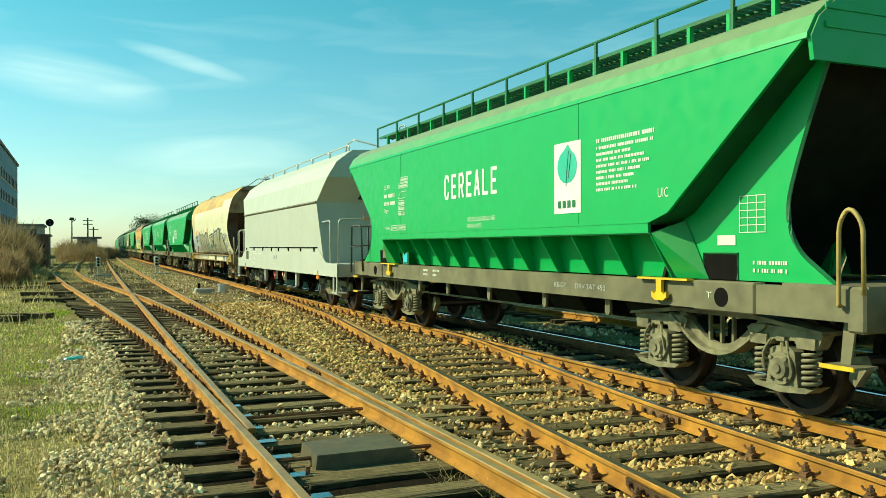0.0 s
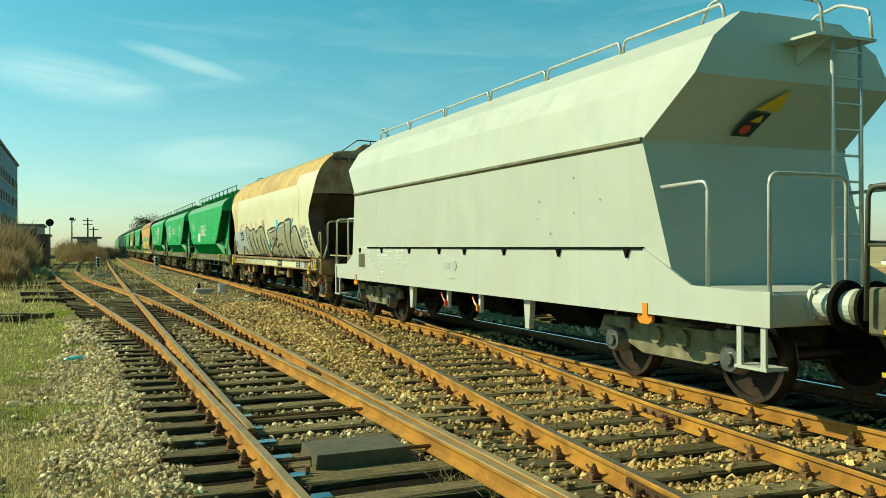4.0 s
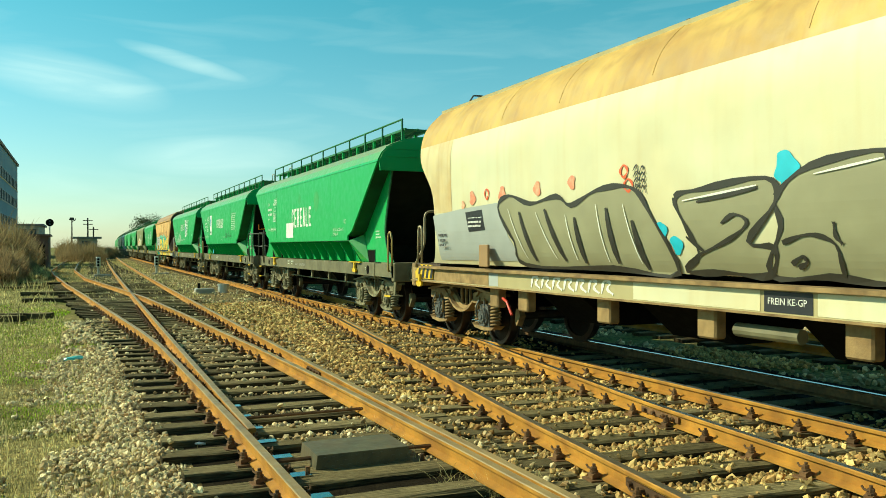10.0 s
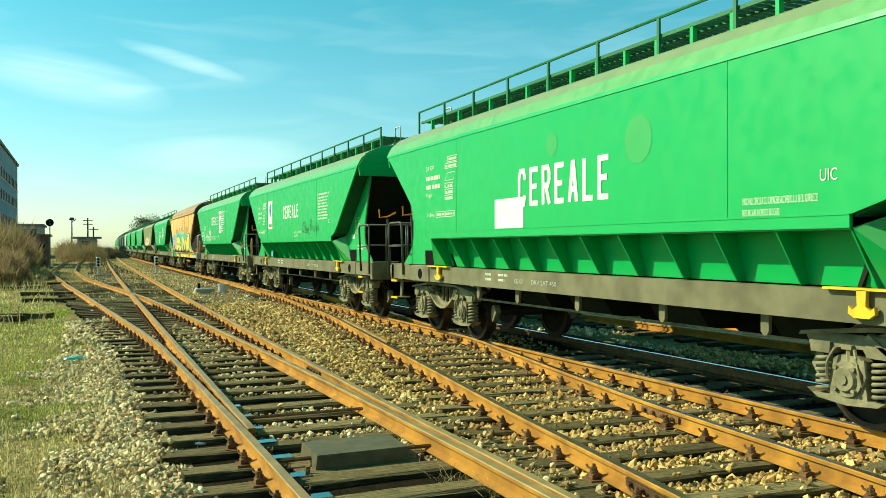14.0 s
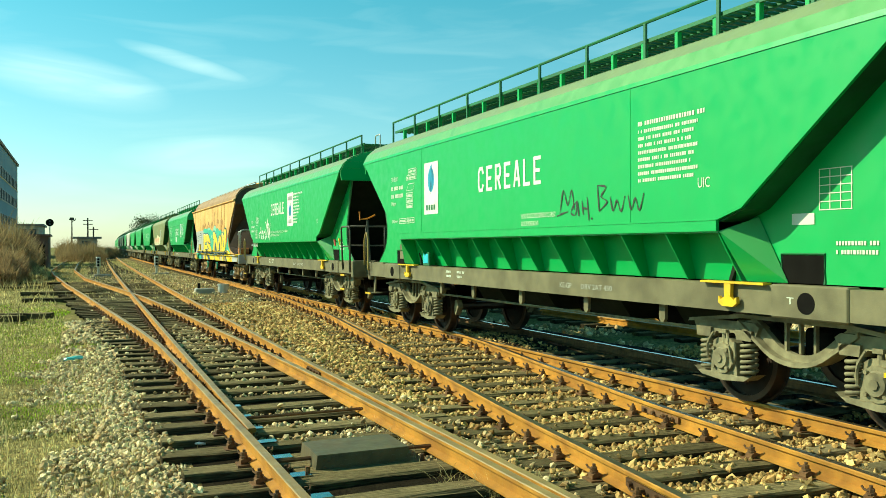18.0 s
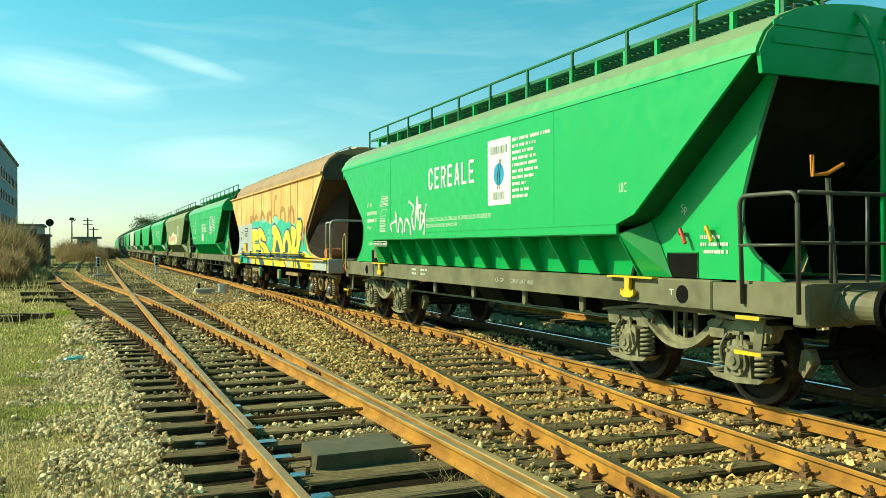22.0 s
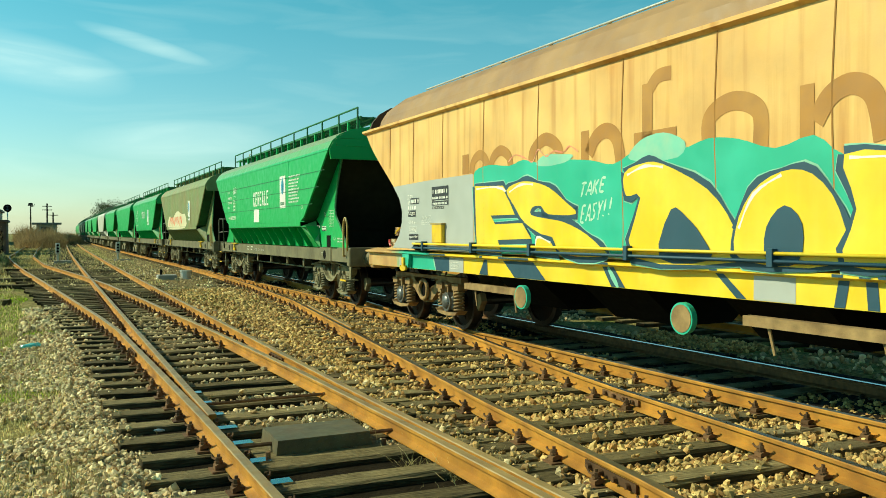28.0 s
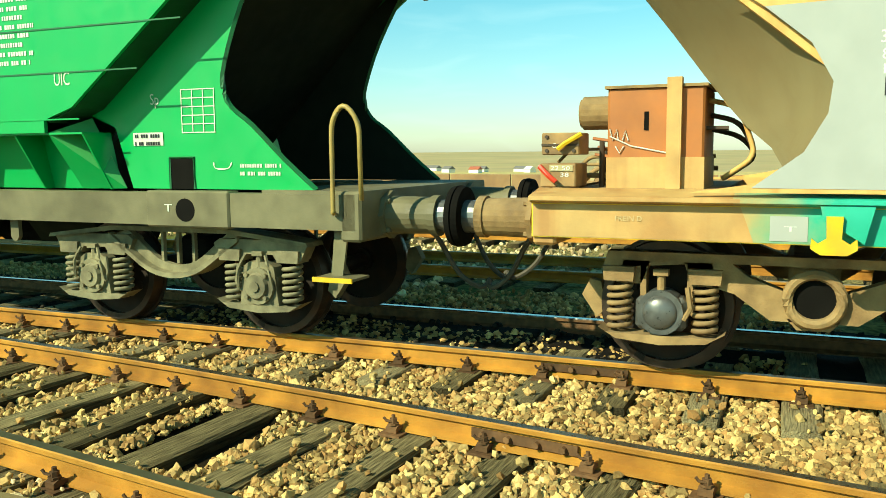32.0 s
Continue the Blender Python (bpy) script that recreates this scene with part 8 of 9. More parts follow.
STROKES.update({"T": [[(0, 1), (0.8, 1.05)], [(0.4, 1), (0.3, 0)]], "K": [[(0, 0), (0, 1)], [(0.6, 1), (0, 0.4)], [(0.15, 0.5), (0.7, -0.05)]], "S": [[(0.7, 0.95), (0.2, 0.9), (0.2, 0.6), (0.6, 0.4), (0.4, 0.05), (-0.05, 0.0)]],
                "!": [[(0.3, 1), (0.25, 0.35)], [(0.22, 0.1), (0.2, 0.02)]]})
for words, y0, z0, wd, h in (("TAKE", 0.02, 1.98, 0.50, 0.15), ("EASY!!", 0.0, 1.69, 0.60, 0.19)):
    for i, ch in enumerate(words):
        sprayed("sprayed_letter", [[(y0 - wd / len(words) * (i + 0.95 * a) - 0.05 * b, z0 + 0.015 * i + h * b) for a, b in ln] for ln in STROKES[ch]], 0.014, "gr_mint_white", w7, FLAT, 0.0075)
for t0, t1, b0, b1, mt in ((6.97, 5.66, 6.97, 5.58, "tan_frame"), (5.66, 4.12, 5.58, 4.02, "gr_teal_fade"), (4.12, 3.54, 4.02, 3.54, "gr_navy"), (3.54, 3.07, 3.54, 3.07, "patch_grey"), (2.43, 2.35, 2.58, 2.33, "gr_navy"), (1.90, 1.14, 1.60, 0.85, "gr_navy"),
                            (-0.30, -0.50, -0.46, -0.70, "gr_navy"), (-2.02, -2.12, -2.28, -2.40, "gr_navy"), (-2.48, -2.93, -2.48, -2.93, "patch_grey"), (-3.34, -3.44, -3.30, -3.40, "gr_navy"), (-3.58, -3.68, -3.60, -3.70, "gr_navy"),
                            (-3.74, -4.02, -3.92, -4.26, "gr_navy"), (-5.55, -6.89, -5.55, -6.89, "patch_grey")):
    paint("sill_panel", [(t0, 1.20), (t1, 1.20), (b1, 0.985), (b0, 0.985)], mt, w7, 1.42, 0.004)
    if abs(t0) > 4 or mt == "gr_navy":
        paint("lip_panel", rect(t0, t1, 1.228, 1.252), mt, w7, 1.50, 0.004)
sprayed("sill_line", [[(4.12, 1.20), (4.02, 0.985)]], 0.018, "gr_mint", w7, 1.42, 0.006)
sprayed("sill_line", [[(-0.40, 1.20), (-0.58, 0.985)]], 0.030, "gr_mint", w7, 1.42, 0.006)
paint("pale_square", rect(5.49, 5.28, 1.0, 1.15), "patch_grey", w7, 1.424, 0.004)
lettering("T", 5.41, 1.06, 0.07, 0.03, "white", w7, 1.424, 0.007)
lettering("R 50 m", 3.45, 1.055, 0.20, 0.055, "white", w7, 1.424, 0.006)
bm = B()
for q in ((3.48, 3.22, 1.035, 1.04), (3.48, 3.22, 1.128, 1.133), (3.48, 3.475, 1.035, 1.133), (3.225, 3.22, 1.035, 1.133)):
    box(bm, -1.431, -1.43, q[0], q[1], q[2], q[3])
part("white_frame", bm, "white", w7)
lettering("2018.", -4.95, 1.04, 0.34, 0.09, "label_black", w7, 1.42, 0.005)
lettering("22 50", 6.98, 1.412, 0.14, 0.03, "white", w7, 0.957, 0.003)
lettering("38", 6.91, 1.365, 0.06, 0.03, "white", w7, 0.95, 0.003)
lettering("G", 7.0, 1.57, 0.03, 0.035, "white", w7, 0.85, 0.003)
lettering("FREIN D", 6.42, 1.10, 0.17, 0.032, "cream_stain", w7, 1.424, 0.006)
# data on the repainted corner
paint("maker_label", rect(3.99, 3.40, 2.0, 2.29), "label_black", w7, FLAT, 0.006, "black label with white print")
print_rows(3.95, 2.27, [(0, 0.51, 0.10)], "white", w7, FLAT, 0.009)
print_rows(3.97, 2.15, [(0, 0.55, 0.06)], "white", w7, FLAT, 0.009)
paint("label_rule", rect(3.99, 3.40, 2.068, 2.074), "white", w7, FLAT, 0.009)
print_rows(3.95, 2.06, [(0, 0.51, 0.055)], "white", w7, FLAT, 0.009)
paint("maker_label", rect(3.98, 3.55, 1.945, 1.985), "label_black", w7, FLAT, 0.006)
lettering("GARE D'ATTACHE: VILLENEUVE LE ROI", 3.97, 1.953, 0.41, 0.024, "white", w7, FLAT, 0.009)
lettering("33 RIV", 4.95, 2.13, 0.22, 0.07, "white", w7, FLAT)
lettering("87", 4.94, 2.04, 0.09, 0.06, "white", w7, FLAT)
paint("class_label", rect(4.82, 4.47, 2.045, 2.145), "label_black", w7, FLAT, 0.006)
print_rows(4.80, 2.15, [(0, 0.31, 0.10)], "white", w7, FLAT, 0.009)
print_rows(4.93, 2.04, [(0, 0.39, 0.09)], "white", w7, FLAT)
paint("class_label", rect(4.92, 4.61, 1.84, 1.945), "label_black", w7, FLAT, 0.006)
lettering("Uagps", 4.90, 1.855, 0.27, 0.08, "white", w7, FLAT, 0.009)
lettering("15.49 m", 4.86, 1.72, 0.22, 0.055, "white", w7, FLAT)
for a, b in ((4.91, 4.87), (4.63, 4.59)):
    paint("length_tick", rect(a, b, 1.745, 1.752), "white", w7, FLAT)
lettering("17460kg", 4.86, 1.595, 0.25, 0.06, "white", w7, FLAT)
for q in ((4.88, 4.58, 1.575, 1.580), (4.88, 4.58, 1.672, 1.677), (4.88, 4.875, 1.575, 1.677), (4.585, 4.58, 1.575, 1.677)):
    paint("weight_frame", rect(*q), "white", w7, FLAT)
paint("class_label", rect(4.88, 4.51, 1.46, 1.555), "label_black", w7, FLAT, 0.006)
lettering("capacité 96m\u00b3", 4.87, 1.475, 0.34, 0.06, "white", w7, FLAT, 0.009)
for q in ((4.39, 4.02, 1.71, 1.715), (4.39, 4.02, 1.775, 1.78), (4.35, 4.02, 1.84, 1.845), (4.39, 4.385, 1.71, 1.78), (4.35, 4.345, 1.71, 1.845), (4.24, 4.235, 1.71, 1.845), (4.13, 4.125, 1.71, 1.845), (4.025, 4.02, 1.71, 1.845)):
    paint("table_line", rect(*q), "white", w7, FLAT)
for words, a in (("A", 4.31), ("B", 4.20), ("C", 4.09), ):
    lettering(words, a, 1.79, 0.04, 0.04, "white", w7, FLAT)
lettering("S", 4.38, 1.722, 0.03, 0.04, "white", w7, FLAT)
for words, a in (("46.5", 4.34), ("54.5", 4.23), ("62.5", 4.12)):
    lettering(words, a, 1.725, 0.09, 0.035, "white", w7, FLAT)

# ---- yard furniture ----


def point_cover():
    c = empty("point_machine_cover", "dark chequered steel cover between the rails", "steel cover")
    bm = prism(B(), [(1.70, -0.17), (1.715, -0.05), (2.48, -0.05), (2.50, -0.17)], 6.42, 6.92, "y")
    lid = part("cover_plate", bm, "cover", c)
    for i in range(11):
        for j in range(3):
            x = 1.76 + 0.068 * i + (0.03 if j % 2 else 0)
            part("tread_bar", box(B(), x, x + 0.025, 6.412, 6.421, -0.155 + 0.035 * j, -0.140 + 0.035 * j), "cover", lid)
    part("cover_base", box(B(), 1.55, 2.62, 6.30, 7.02, -0.20, -0.165), "sleeper", c)
    for x in (1.62, 2.58):
        part("cover_bolt", cyl(B(), (x, 6.36, -0.17), (x, 6.36, -0.11), 0.02, n=6), "clip", c)
    return c


point_cover()


def switch_rods():
    """Sliding plates and rods of the near turnout."""
    for k, y_ in enumerate((5.1, 5.7, 6.3, 6.9, 7.5, 8.1, 8.7, 9.3)):
        part("slide_plate", box(B(), 1.36, 1.62, y_ - 0.06, y_ + 0.06, -0.158, -0.145), "rail_top", track_near, "bright blue-grey slide plate")
    for y_ in (6.6, 8.4):
        r = part("stretcher_rod", tube(B(), [(1.40, y_, -0.11), (2.75, y_, -0.11)], 0.018, 6), "clip", track_near)


switch_rods()


def dwarf_signal(x, y_, label):
    d = empty("dwarf_signal", label, "railway signal", "dwarf signals")
    part("signal_base", box(B(), -0.22, 0.75, -0.25, 0.25, -0.25, -0.05, 0.02), "concrete", d)
    part("signal_post", cyl(B(), (0, 0, -0.05), (0, 0, 0.35), 0.07, n=10), "rail_grey", d)
    h = part("signal_head", box(B(), -0.13, 0.13, -0.12, 0.12, 0.35, 1.0, 0.04), "rail_grey", d)
    for z in (0.5, 0.68, 0.86):
        part("signal_lens", cyl(B(), (0, -0.12, z), (0, -0.15, z), 0.07, n=12), "black", h)
    d.matrix_basis = pose(x, y_, 0)


dwarf_signal(1.05, 54.6, "small pale dwarf signal on a concrete block")
dwarf_signal(4.50, 56.0, "small pale dwarf signal beside the train's track")

mh = empty("point_machine", "pale grey point machine box beside the track", "point machine")
part("machine_case", box(B(), -0.75, -0.05, -0.25, 0.25, -0.22, 0.02, 0.03), "concrete", mh)
part("machine_drum", cyl(B(), (0.30, 0, -0.2), (0.30, 0, 0.12), 0.20, n=16), "rail_grey", mh)
part("machine_lid", cyl(B(), (0.30, 0, 0.12), (0.30, 0, 0.17), 0.23, n=16), "rail_grey", mh)
part("machine_leg", cyl(B(), (-0.6, 0, 0.0), (-0.6, 0, 0.22), 0.05, n=8), "black", mh)
mh.matrix_basis = pose(4.75, 32.7, 0)


def signal_mast(x, y_, h):
    s = empty("signal_mast", "tall dark round-headed railway signal mast", "railway signal")
    part("mast", cyl(B(), (0, 0, -0.3), (0, 0, h), 0.075, 0.06, n=10), "white", s)
    bm = cyl(B(), (0, -0.08, h), (0, 0.02, h), 0.40, n=24)
    disc = part("backing_disc", bm, "black", s)
    for z in (h + 0.15, h - 0.15):
        part("signal_lens", cyl(B(), (0, -0.14, z), (0, -0.08, z), 0.10, n=12), "pane", disc)
    s.matrix_basis = pose(x, y_, 0)


signal_mast(-2.92, 100.0, 4.25)


def lamp_post(x, y_, h):
    s = empty("lamp_post", "tall slim yard lamp post with a round head", "lamp post")
    part("post", cyl(B(), (0, 0, -0.3), (0, 0, h), 0.13, 0.09, n=10), "brown_dark", s)
    part("lamp_head", cyl(B(), (0, 0, h - 0.1), (0, 0, h + 0.35), 0.42, 0.30, n=14), "brown_dark", s)
    part("lamp_arm", tube(B(), [(0, 0, h - 0.3), (0.5, 0, h - 0.1), (0.55, 0, h + 0.2)], 0.05, 6), "brown_dark", s)
    s.matrix_basis = pose(x, y_, 0)


def pole(x, y_, h, label, arms=2):
    s = empty("utility_pole", label, "utility pole", "utility poles")
    part("pole_shaft", cyl(B(), (0, 0, -0.3), (0, 0, h), 0.16, 0.11, n=10), "brown_dark", s)
    for k in range(arms):
        part("cross_arm", box(B(), -0.75, 0.75, -0.06, 0.06, h - 0.5 - 0.6 * k, h - 0.38 - 0.6 * k), "brown_dark", s)
    s.matrix_basis = pose(x, y_, 0)


lamp_post(-1.1, 150, 6.1)
pole(1.3, 150, 6.4, "dark wooden utility pole with cross arms")
pole(2.2, 152, 5.0, "short dark wooden pole", 1)
pole(13.5, 190, 7.5, "dark utility pole behind the train", 2)
pole(18.0, 200, 7.0, "dark utility pole behind the train", 1)
pole(30.0, 19.2, 11.0, "tall dark pole beyond the sidings", 0)
pole(-4.6, 105, 3.3, "thin leaning pole beside the line", 1)

# old sleepers left in the grass
for x, y_, ln, rz in ((-1.85, 24.0, 1.3, -20), (-2.6, 23.6, 1.5, -25), (-1.7, 30.5, 1.6, -8), (-2.0, 35.0, 1.8, -12), (-3.3, 40.5, 2.2, -5), (-3.0, 44, 2.5, -4)):
    b = sleeper_mesh(ln, int(abs(x * 10)))
    b.materials.append(M["sleeper"])
    tagged(mesh_part("old_sleeper", b, None, "", pose(x, y_, -0.08, 0, 0, rz)), "dark discarded wooden sleeper in the dry grass", "sleeper", "discarded sleepers")


def litter(x, y_, r, mat, label):
    bm = B()
    bmesh.ops.create_icosphere(bm, subdivisions=2, radius=r)
    for v in bm.verts:
        v.co = Vector((v.co.x * 1.7, v.co.y * 0.9, v.co.z * 0.45)) * (1 + 0.35 * noise.noise(v.co * 18))
    ob = part("litter", bm, mat)
    ob.matrix_basis = pose(x, y_, -0.20, 0, 0, 20)
    tagged(ob, label, "litter")


litter(-0.08, 14.7, 0.10, "plastic", "crumpled turquoise plastic litter in the grass")
litter(0.62, 22.5, 0.13, "white", "white plastic bag beside the rail")
litter(1.02, 7.9, 0.045, "white", "pale scrap beside the sleepers")

# ---- buildings ----


def blue_building():
    b = empty("apartment_block", "blue-grey multi-storey block with rows of dark windows", "building")
    x, y0, y1, h = -12.6, 158.0, 208.9, 19.6
    part("wall", box(B(), x - 14, x, y0, y1, -0.3, h), "bluewall", b)
    part("roof", box(B(), x - 14.3, x + 0.3, y0 - 0.3, y1 + 0.3, h, h + 0.5), "roof_far", b)
    part("roof_house", box(B(), x - 9, x - 2, 178, 182, h + 0.5, h + 4), "concrete", b)
    win = None
    for z in (3.2, 6.6, 11.0, 14.9):
        part("storey_band", box(B(), x, x + 0.06, y0, y1, z - 1.05, z - 0.85), "concrete" if z < 12 else "cream_rust", b)
        for k in range(12):
            y_ = 163.0 + 3.8 * k
            if win is None:
                o = part("window", box(B(), 0, 0.12, -0.9, 0.9, -0.75, 0.95), "pane", b)
                win = o.data
            else:
                o = mesh_part("window", win, b)
            o.matrix_basis = pose(x, y_, z)


blue_building()


def brick_hut():
    b = empty("brick_hut", "dark brick railway hut with a flat roof", "building")
    part("wall", box(B(), -6.4, -2.45, 80, 86, -0.3, 2.55), "brick_far", b)
    part("roof", box(B(), -6.6, -2.3, 79.7, 86.3, 2.55, 2.72), "brick_far", b)
    part("door", box(B(), -3.6, -2.7, 79.93, 80.0, -0.2, 1.8), "black", b)
    part("window", box(B(), -5.4, -4.5, 79.93, 80.0, 0.8, 1.7), "pane", b)
    u = empty("low_building", "grey low flat-roofed building behind the hut", "building")
    part("wall", box(B(), -5.6, -3.4, 92, 100, -0.3, 3.7), "concrete", u)
    part("roof", box(B(), -5.9, -3.2, 91.7, 100.3, 3.7, 3.9), "roof_far", u)
    for x in (-5.3, -4.5):
        part("window", box(B(), x, x + 0.6, 91.93, 92.0, 2.2, 3.4), "pane", u)
    v = empty("lookout_hut", "small flat-roofed hut on the far side of the bushes", "building")
    part("wall", box(B(), -0.3, 2.6, 141, 144, -0.3, 2.9), "concrete", v)
    part("roof", box(B(), -0.9, 3.2, 140.5, 144.5, 2.9, 3.2), "roof_far", v)
    part("window", box(B(), 0.4, 1.6, 140.93, 141.0, 1.6, 2.5), "pane", v)


brick_hut()


def farmhouse(x, y_, w, h, rz, roof="redroof"):
    b = empty("farmhouse", "small pale house with a pitched roof far across the field", "house", "far houses")
    part("wall", box(B(), -w / 2, w / 2, -3, 3, -0.3, h), "white", b)
    part("roof", prism(B(), [(-3.4, h), (3.4, h), (0, h + 2.2)], -w / 2 - 0.3, w / 2 + 0.3), roof, b)
    for k in range(int(w / 3)):
        part("window", box(B(), -w / 2 + 1.2 + 3 * k, -w / 2 + 2.2 + 3 * k, -3.05, -2.98, 1.0, 2.1), "pane", b)
    b.matrix_basis = pose(x, y_, ground_height(x, y_), 0, 0, rz) @ Matrix.Scale(0.65, 4)


for x, y_, w, h, rz, rf in ((380, 158, 9, 2.6, 60, "roof_far"), (392, 146, 12, 2.2, 75, "roof_far"), (370, 140, 8, 2.6, 80, "redroof"), (400, 126, 14, 2.2, 70, "roof_far"), (385, 118, 6, 2.4, 65, "white"),
                          (410, 180, 16, 2.4, 70, "roof_far"), (390, 230, 14, 2.6, 80, "redroof"), (380, 300, 14, 2.6, 70, "roof_far"), (395, 345, 12, 2.6, 60, "roof_far"), (380, 60, 14, 2.6, 60, "redroof")):
    farmhouse(x, y_, w, h, rz, rf)

wall = empty("panel_fence", "low brown weathered panel fence beyond the sidings", "fence")
pan = None
for k in range(30):
    if pan is None:
        o = part("fence_panel", box(B(), -0.05, 0.05, 0, 2.45, -0.3, 0.70, 0.01), "brown_roof", wall)
        pan = o.data
    else:
        o = mesh_part("fence_panel", pan, wall)
    o.matrix_basis = pose(30.5, -20 + 2.5 * k, 0, 0, 0, random.uniform(-1, 1))

# ---- plants ----


def twig_bush(name, label, x, y_, w, d, h, n, seed, mat="twig"):
    """Bare bush: thin branching stems from many bases."""
    rnd = random.Random(seed)
    verts, faces = [], []

    def blade(a, b, r):
        s = Vector((rnd.uniform(-1, 1), rnd.uniform(-0.4, 0.4), 0)).normalized() * r
        i = len(verts)
        verts.extend([a - s, a + s, b + s * 0.3, b - s * 0.3])
        faces.append((i, i + 1, i + 2, i + 3))

    for _ in range(n):
        bx, by = rnd.uniform(-w / 2, w / 2), rnd.uniform(-d / 2, d / 2)
        top = h * (0.55 + 0.45 * noise.noise((bx * 0.5 + seed, by * 0.4, 0.0))) * rnd.uniform(0.55, 1.0) * (1 - 0.5 * (2 * bx / w) ** 4)
        p = Vector((x + bx, y_ + by, -0.3))
        q = p + Vector((rnd.uniform(-0.3, 0.3), rnd.uniform(-0.3, 0.3), 1)) * top * 0.5
        blade(p, q, 0.034)
        for _ in range(5):
            e = q + Vector((rnd.uniform(-0.55, 0.55), rnd.uniform(-0.5, 0.5), rnd.uniform(0.2, 1.0))) * top * 0.5
            blade(q, e, 0.022)
            m_ = p.lerp(e, 0.7)
            blade(m_, m_ + Vector((rnd.uniform(-0.6, 0.6), rnd.uniform(-0.5, 0.5), rnd.uniform(0.0, 0.7))) * top * 0.28, 0.018)
    me = bpy.data.meshes.new(name)
    me.from_pydata([tuple(v) for v in verts], [], faces)
    me.materials.append(M[mat])
    tagged(new(name, me), label, "bush", "bare bushes")


twig_bush("bush", "dense bare brown bushes beside the line", -5.2, 60, 5.2, 16, 6.0, 3200, 1)
twig_bush("bush", "bare brown bush at the edge of the verge", -3.7, 46, 2.2, 9, 3.4, 1500, 2)
twig_bush("bush", "pale dry bush at the trackside", -2.6, 54, 2.0, 7, 1.3, 900, 3, "grass")
twig_bush("bush", "low bare bushes along the curved track", 0.3, 118, 5.6, 16, 4.6, 900, 4)
twig_bush("bush", "low bare bushes in the distance", 3.6, 150, 6, 14, 3.4, 500, 5)
twig_bush("bush", "bare thicket behind the hut", -8.5, 88, 5, 12, 4.4, 900, 6)
twig_bush("bush", "hazy bare thicket at the end of the line", 4.5, 230, 14, 20, 4.0, 700, 7)
twig_bush("bush", "tall bare tree beside the lamp post", -1.9, 140, 2.8, 4, 6.4, 160, 8)
twig_bush("bush", "bare tree behind the train", 13.2, 236, 5.0, 5, 9.5, 300, 9)


def tree(x, y_, h, label, seed, leaves=2600):
    rnd = random.Random(seed)
    t = empty("tree", label, "tree")
    bm = B()
    tube(bm, [(0, 0, -0.3), (0.1, 0, h * 0.3), (0.0, 0.1, h * 0.6), (0.2, 0, h * 0.9)], 0.22, 8)
    for k in range(9):
        a, z = k * 2.4, h * (0.35 + 0.06 * k)
        tube(bm, [(0.05, 0, z), (math.cos(a) * h * 0.16, math.sin(a) * h * 0.16, z + h * 0.10), (math.cos(a) * h * 0.28, math.sin(a) * h * 0.28, z + h * 0.14)], 0.06, 5)
    part("trunk", bm, "bark", t)
    verts, faces = [], []
    for _ in range(leaves):
        k = rnd.randrange(9)
        a, z = k * 2.4, h * (0.42 + 0.06 * k)
        c = Vector((math.cos(a) * h * 0.24, math.sin(a) * h * 0.24, z + h * 0.08)) if rnd.random() < 0.8 else Vector((0, 0, h * 0.85))
        p = c + Vector((rnd.gauss(0, 0.11), rnd.gauss(0, 0.11), rnd.gauss(0, 0.06))) * h
        u, v = Vector((rnd.uniform(-1, 1), rnd.uniform(-1, 1), rnd.uniform(-1, 1))).normalized() * 0.16, Vector((rnd.uniform(-1, 1), rnd.uniform(-1, 1), rnd.uniform(-1, 1))).normalized() * 0.12
        i = len(verts)
        verts += [tuple(p - u), tuple(p + v), tuple(p + u), tuple(p - v)]
        faces.append((i, i + 1, i + 2, i + 3))
    me = bpy.data.meshes.new("crown")
    me.from_pydata(verts, [], faces)
    me.materials.append(M["leaf"])
    mesh_part("crown", me, t)
    t.matrix_basis = pose(x, y_, 0)


tree(16.3, 238, 9.6, "dark evergreen tree rising behind the train", 3)
tree(21.0, 250, 7.5, "dark rounded tree behind the train", 5)


def grass_field(name, label, count, x0, x1, y0, y1, h, mat, seed, keep, lean=0.5, widen=0.0):
    rnd = np.random.default_rng(seed)
    u = rnd.random(count)
    ys = y0 + (y1 - y0) * (u ** 2.0 if y0 > 0 else u)
    xs = x1 - (x1 - x0 + widen * ys) * rnd.random(count)
    pts = [(x, y_, bed(x, y_)) for x, y_ in zip(xs, ys) if keep(x, y_)]
    n = len(pts)
    P = np.array(pts)
    hh = h * (0.25 + 1.3 * rnd.random(n) ** 2.5) * np.clip(P[:, 1] / 20, 0.8, 1.8)
    a = rnd.uniform(0, 2 * np.pi, n)
    wd = 0.0034 * np.clip(P[:, 1] / 7, 0.8, 3.5)
    side = np.stack([np.cos(a), np.sin(a), 0 * a], 1) * wd[:, None]
    b = rnd.uniform(0, 2 * np.pi, n)
    tip = np.stack([np.cos(b) * lean * hh * rnd.random(n), np.sin(b) * lean * hh * rnd.random(n), hh], 1)
    mid = tip * np.array([0.35, 0.35, 0.55])
    V = np.stack([P - side, P + side, P + mid + side * 0.8, P + mid - side * 0.8, P + tip], 1).reshape(-1, 3)
    k = 5 * np.arange(n)[:, None]
    quads = [tuple(r) for r in (k + np.array([0, 1, 2, 3])).tolist()]
    tris = [tuple(r) for r in (k + np.array([3, 2, 4])).tolist()]
    me = bpy.data.meshes.new(name)
    me.from_pydata(V.tolist(), [], quads + tris)
    me.materials.append(M[mat])
    tagged(new(name, me), label, "grass", kind="stuff")


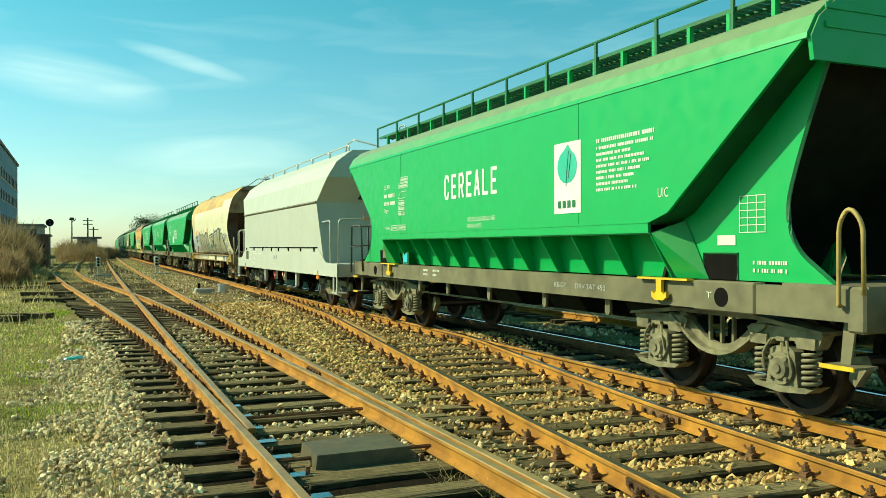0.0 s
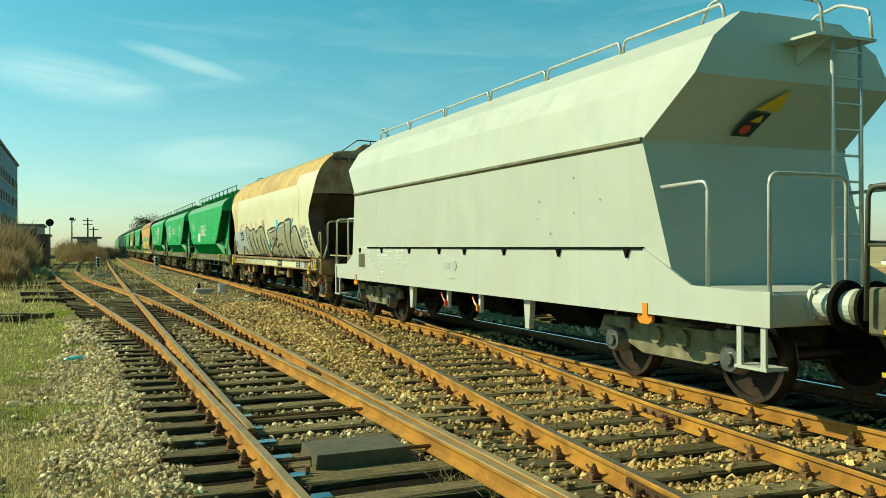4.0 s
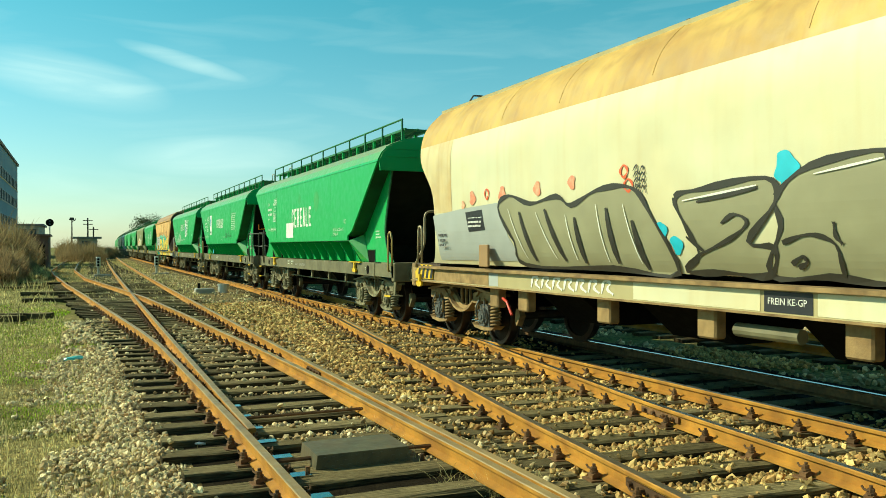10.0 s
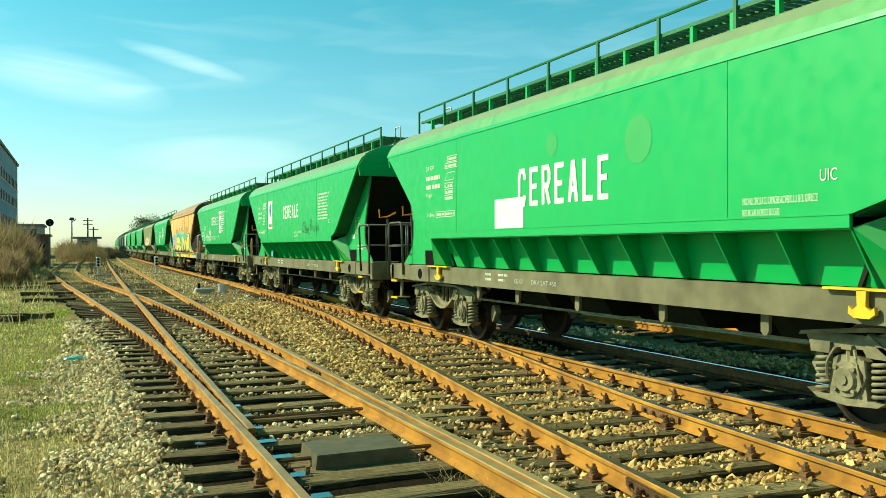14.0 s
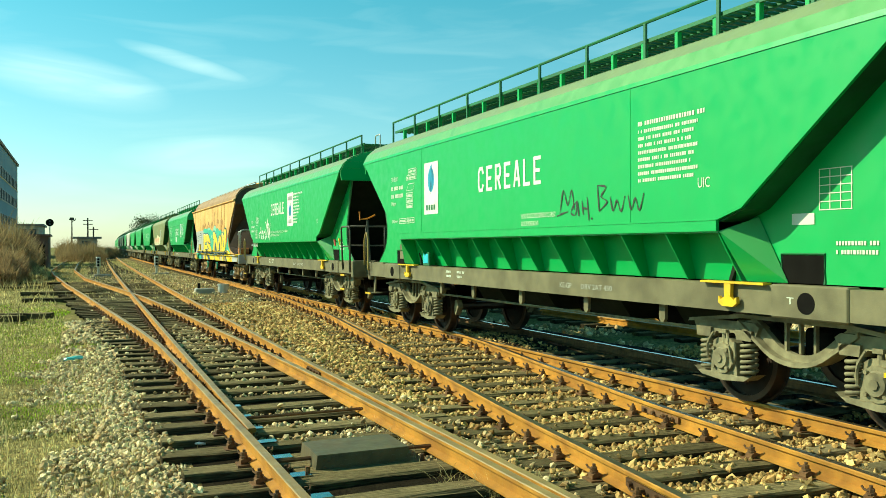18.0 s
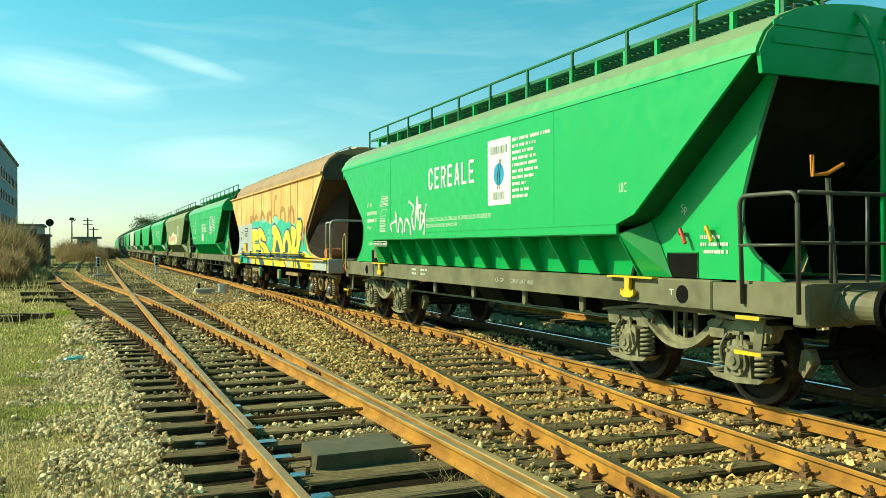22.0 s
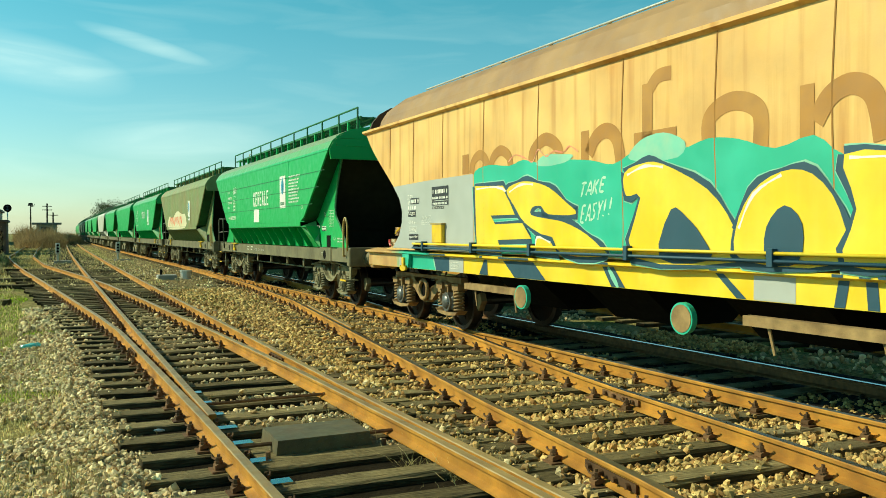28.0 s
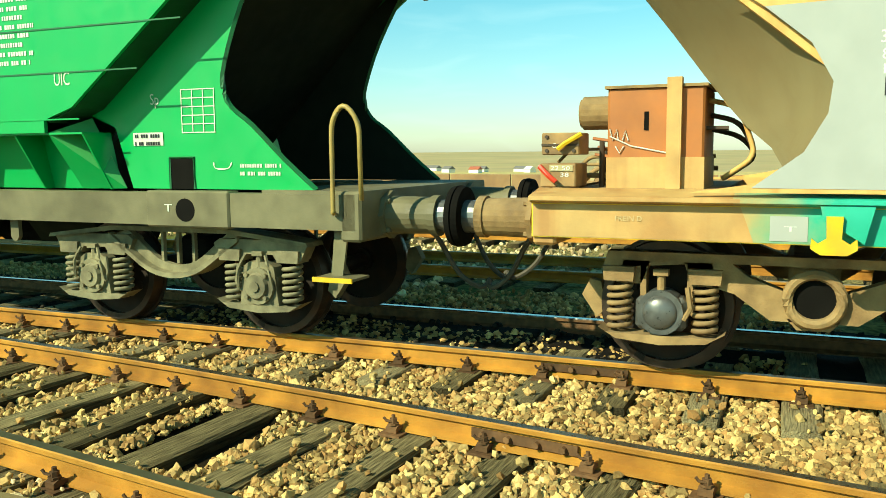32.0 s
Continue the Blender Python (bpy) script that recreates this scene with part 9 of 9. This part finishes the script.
verge = lambda x, y_: x < rail_a(y_) - 0.95 + 0.35 * hash_noise(x, y_, 0.6)
grass_field("grass", "short dry straw-coloured grass on the verge", 90000, -0.9, 0.6, 5.5, 48, 0.048, "grass", 1, lambda x, y_: verge(x, y_) and hash_noise(x, y_, 0.45) > -0.5, widen=0.10)
grass_field("grass", "short fresh green grass on the verge", 60000, -0.9, 0.5, 5.5, 30, 0.032, "grass_green", 2, lambda x, y_: verge(x, y_) and hash_noise(x + 9, y_, 0.5) > -0.28, widen=0.10)
grass_field("grass", "dry tufts of longer grass on the open ground", 16000, -9, -1.0, 5.5, 48, 0.11, "grass", 12, lambda x, y_: hash_noise(x, y_, 0.6) > 0.0)
grass_field("grass", "dry weeds between rails and sleepers", 5200, 0.6, 6.2, 4.2, 30, 0.10, "grass", 3, lambda x, y_: hash_noise(x + 3, y_ + 5, 1.6) > 0.38, 1.2)
grass_field("grass", "dry grass far along the verge", 18000, -14, 2.0, 40, 130, 0.20, "grass", 4, lambda x, y_: x < rail_a(y_) - 0.7)
grass_field("grass", "dry grass between the distant tracks", 26000, -2.2, 6.4, 30, 130, 0.07, "grass", 5, lambda x, y_: rail_a(y_) - 0.4 < x < rail_f(y_) - 0.7 and (y_ > 42 or hash_noise(x, y_, 0.7) > 0.1))

grass_field("grass", "tall dry stalks standing on the verge", 2600, -0.9, 0.4, 6, 34, 0.26, "grass", 21, lambda x, y_: verge(x, y_) and hash_noise(x - 4, y_ + 2, 0.8) > 0.1, 0.9, 0.10)
grass_field("grass", "tangled pale straw beside the point machine", 900, 2.45, 3.3, 5.4, 8.5, 0.16, "grass", 22, lambda x, y_: hash_noise(x, y_, 2.2) > 0.0, 2.2)

grass_field("grass", "short worn grass beside the tracks", 30000, -3.0, 0.5, -6, 6, 0.05, "grass_green", 31, lambda x, y_: x < 0.35 + 0.3 * hash_noise(x, y_, 0.6))

# ---- the train runs ----
SPEED = [(0.0, 3.410), (8.0, 3.386), (16.0, 3.319), (24.0, 3.208), (32.0, 3.338)]


def travelled(t):
    total = 0.0
    for (t0, v0), (t1, v1) in zip(SPEED, SPEED[1:]):
        if t <= t0:
            break
        u = min(t, t1) - t0
        total += v0 * u + 0.5 * (v1 - v0) / (t1 - t0) * u * u
    return total


def motions():
    times = [i * 2.0 for i in range(17)]
    for w, c in TRAIN:
        rows = []
        for t in times:
            y_ = c - travelled(t)
            slope = max(0.0, y_ - 5.0) / 8000.0
            rows.append((t, pose(TC + bend(y_), y_, 0.0, 0, 0, -math.degrees(math.atan(slope)))))
        walk(w, rows)
    ticks = [i * 0.2 for i in range(161)]
    for ws in WHEELSETS:
        home = ws.location.copy()
        walk(ws, [(t, Matrix.Translation(home) @ pose(0, 0, 0, math.degrees(travelled(t) / 0.46), 0, 0)) for t in ticks])


motions()
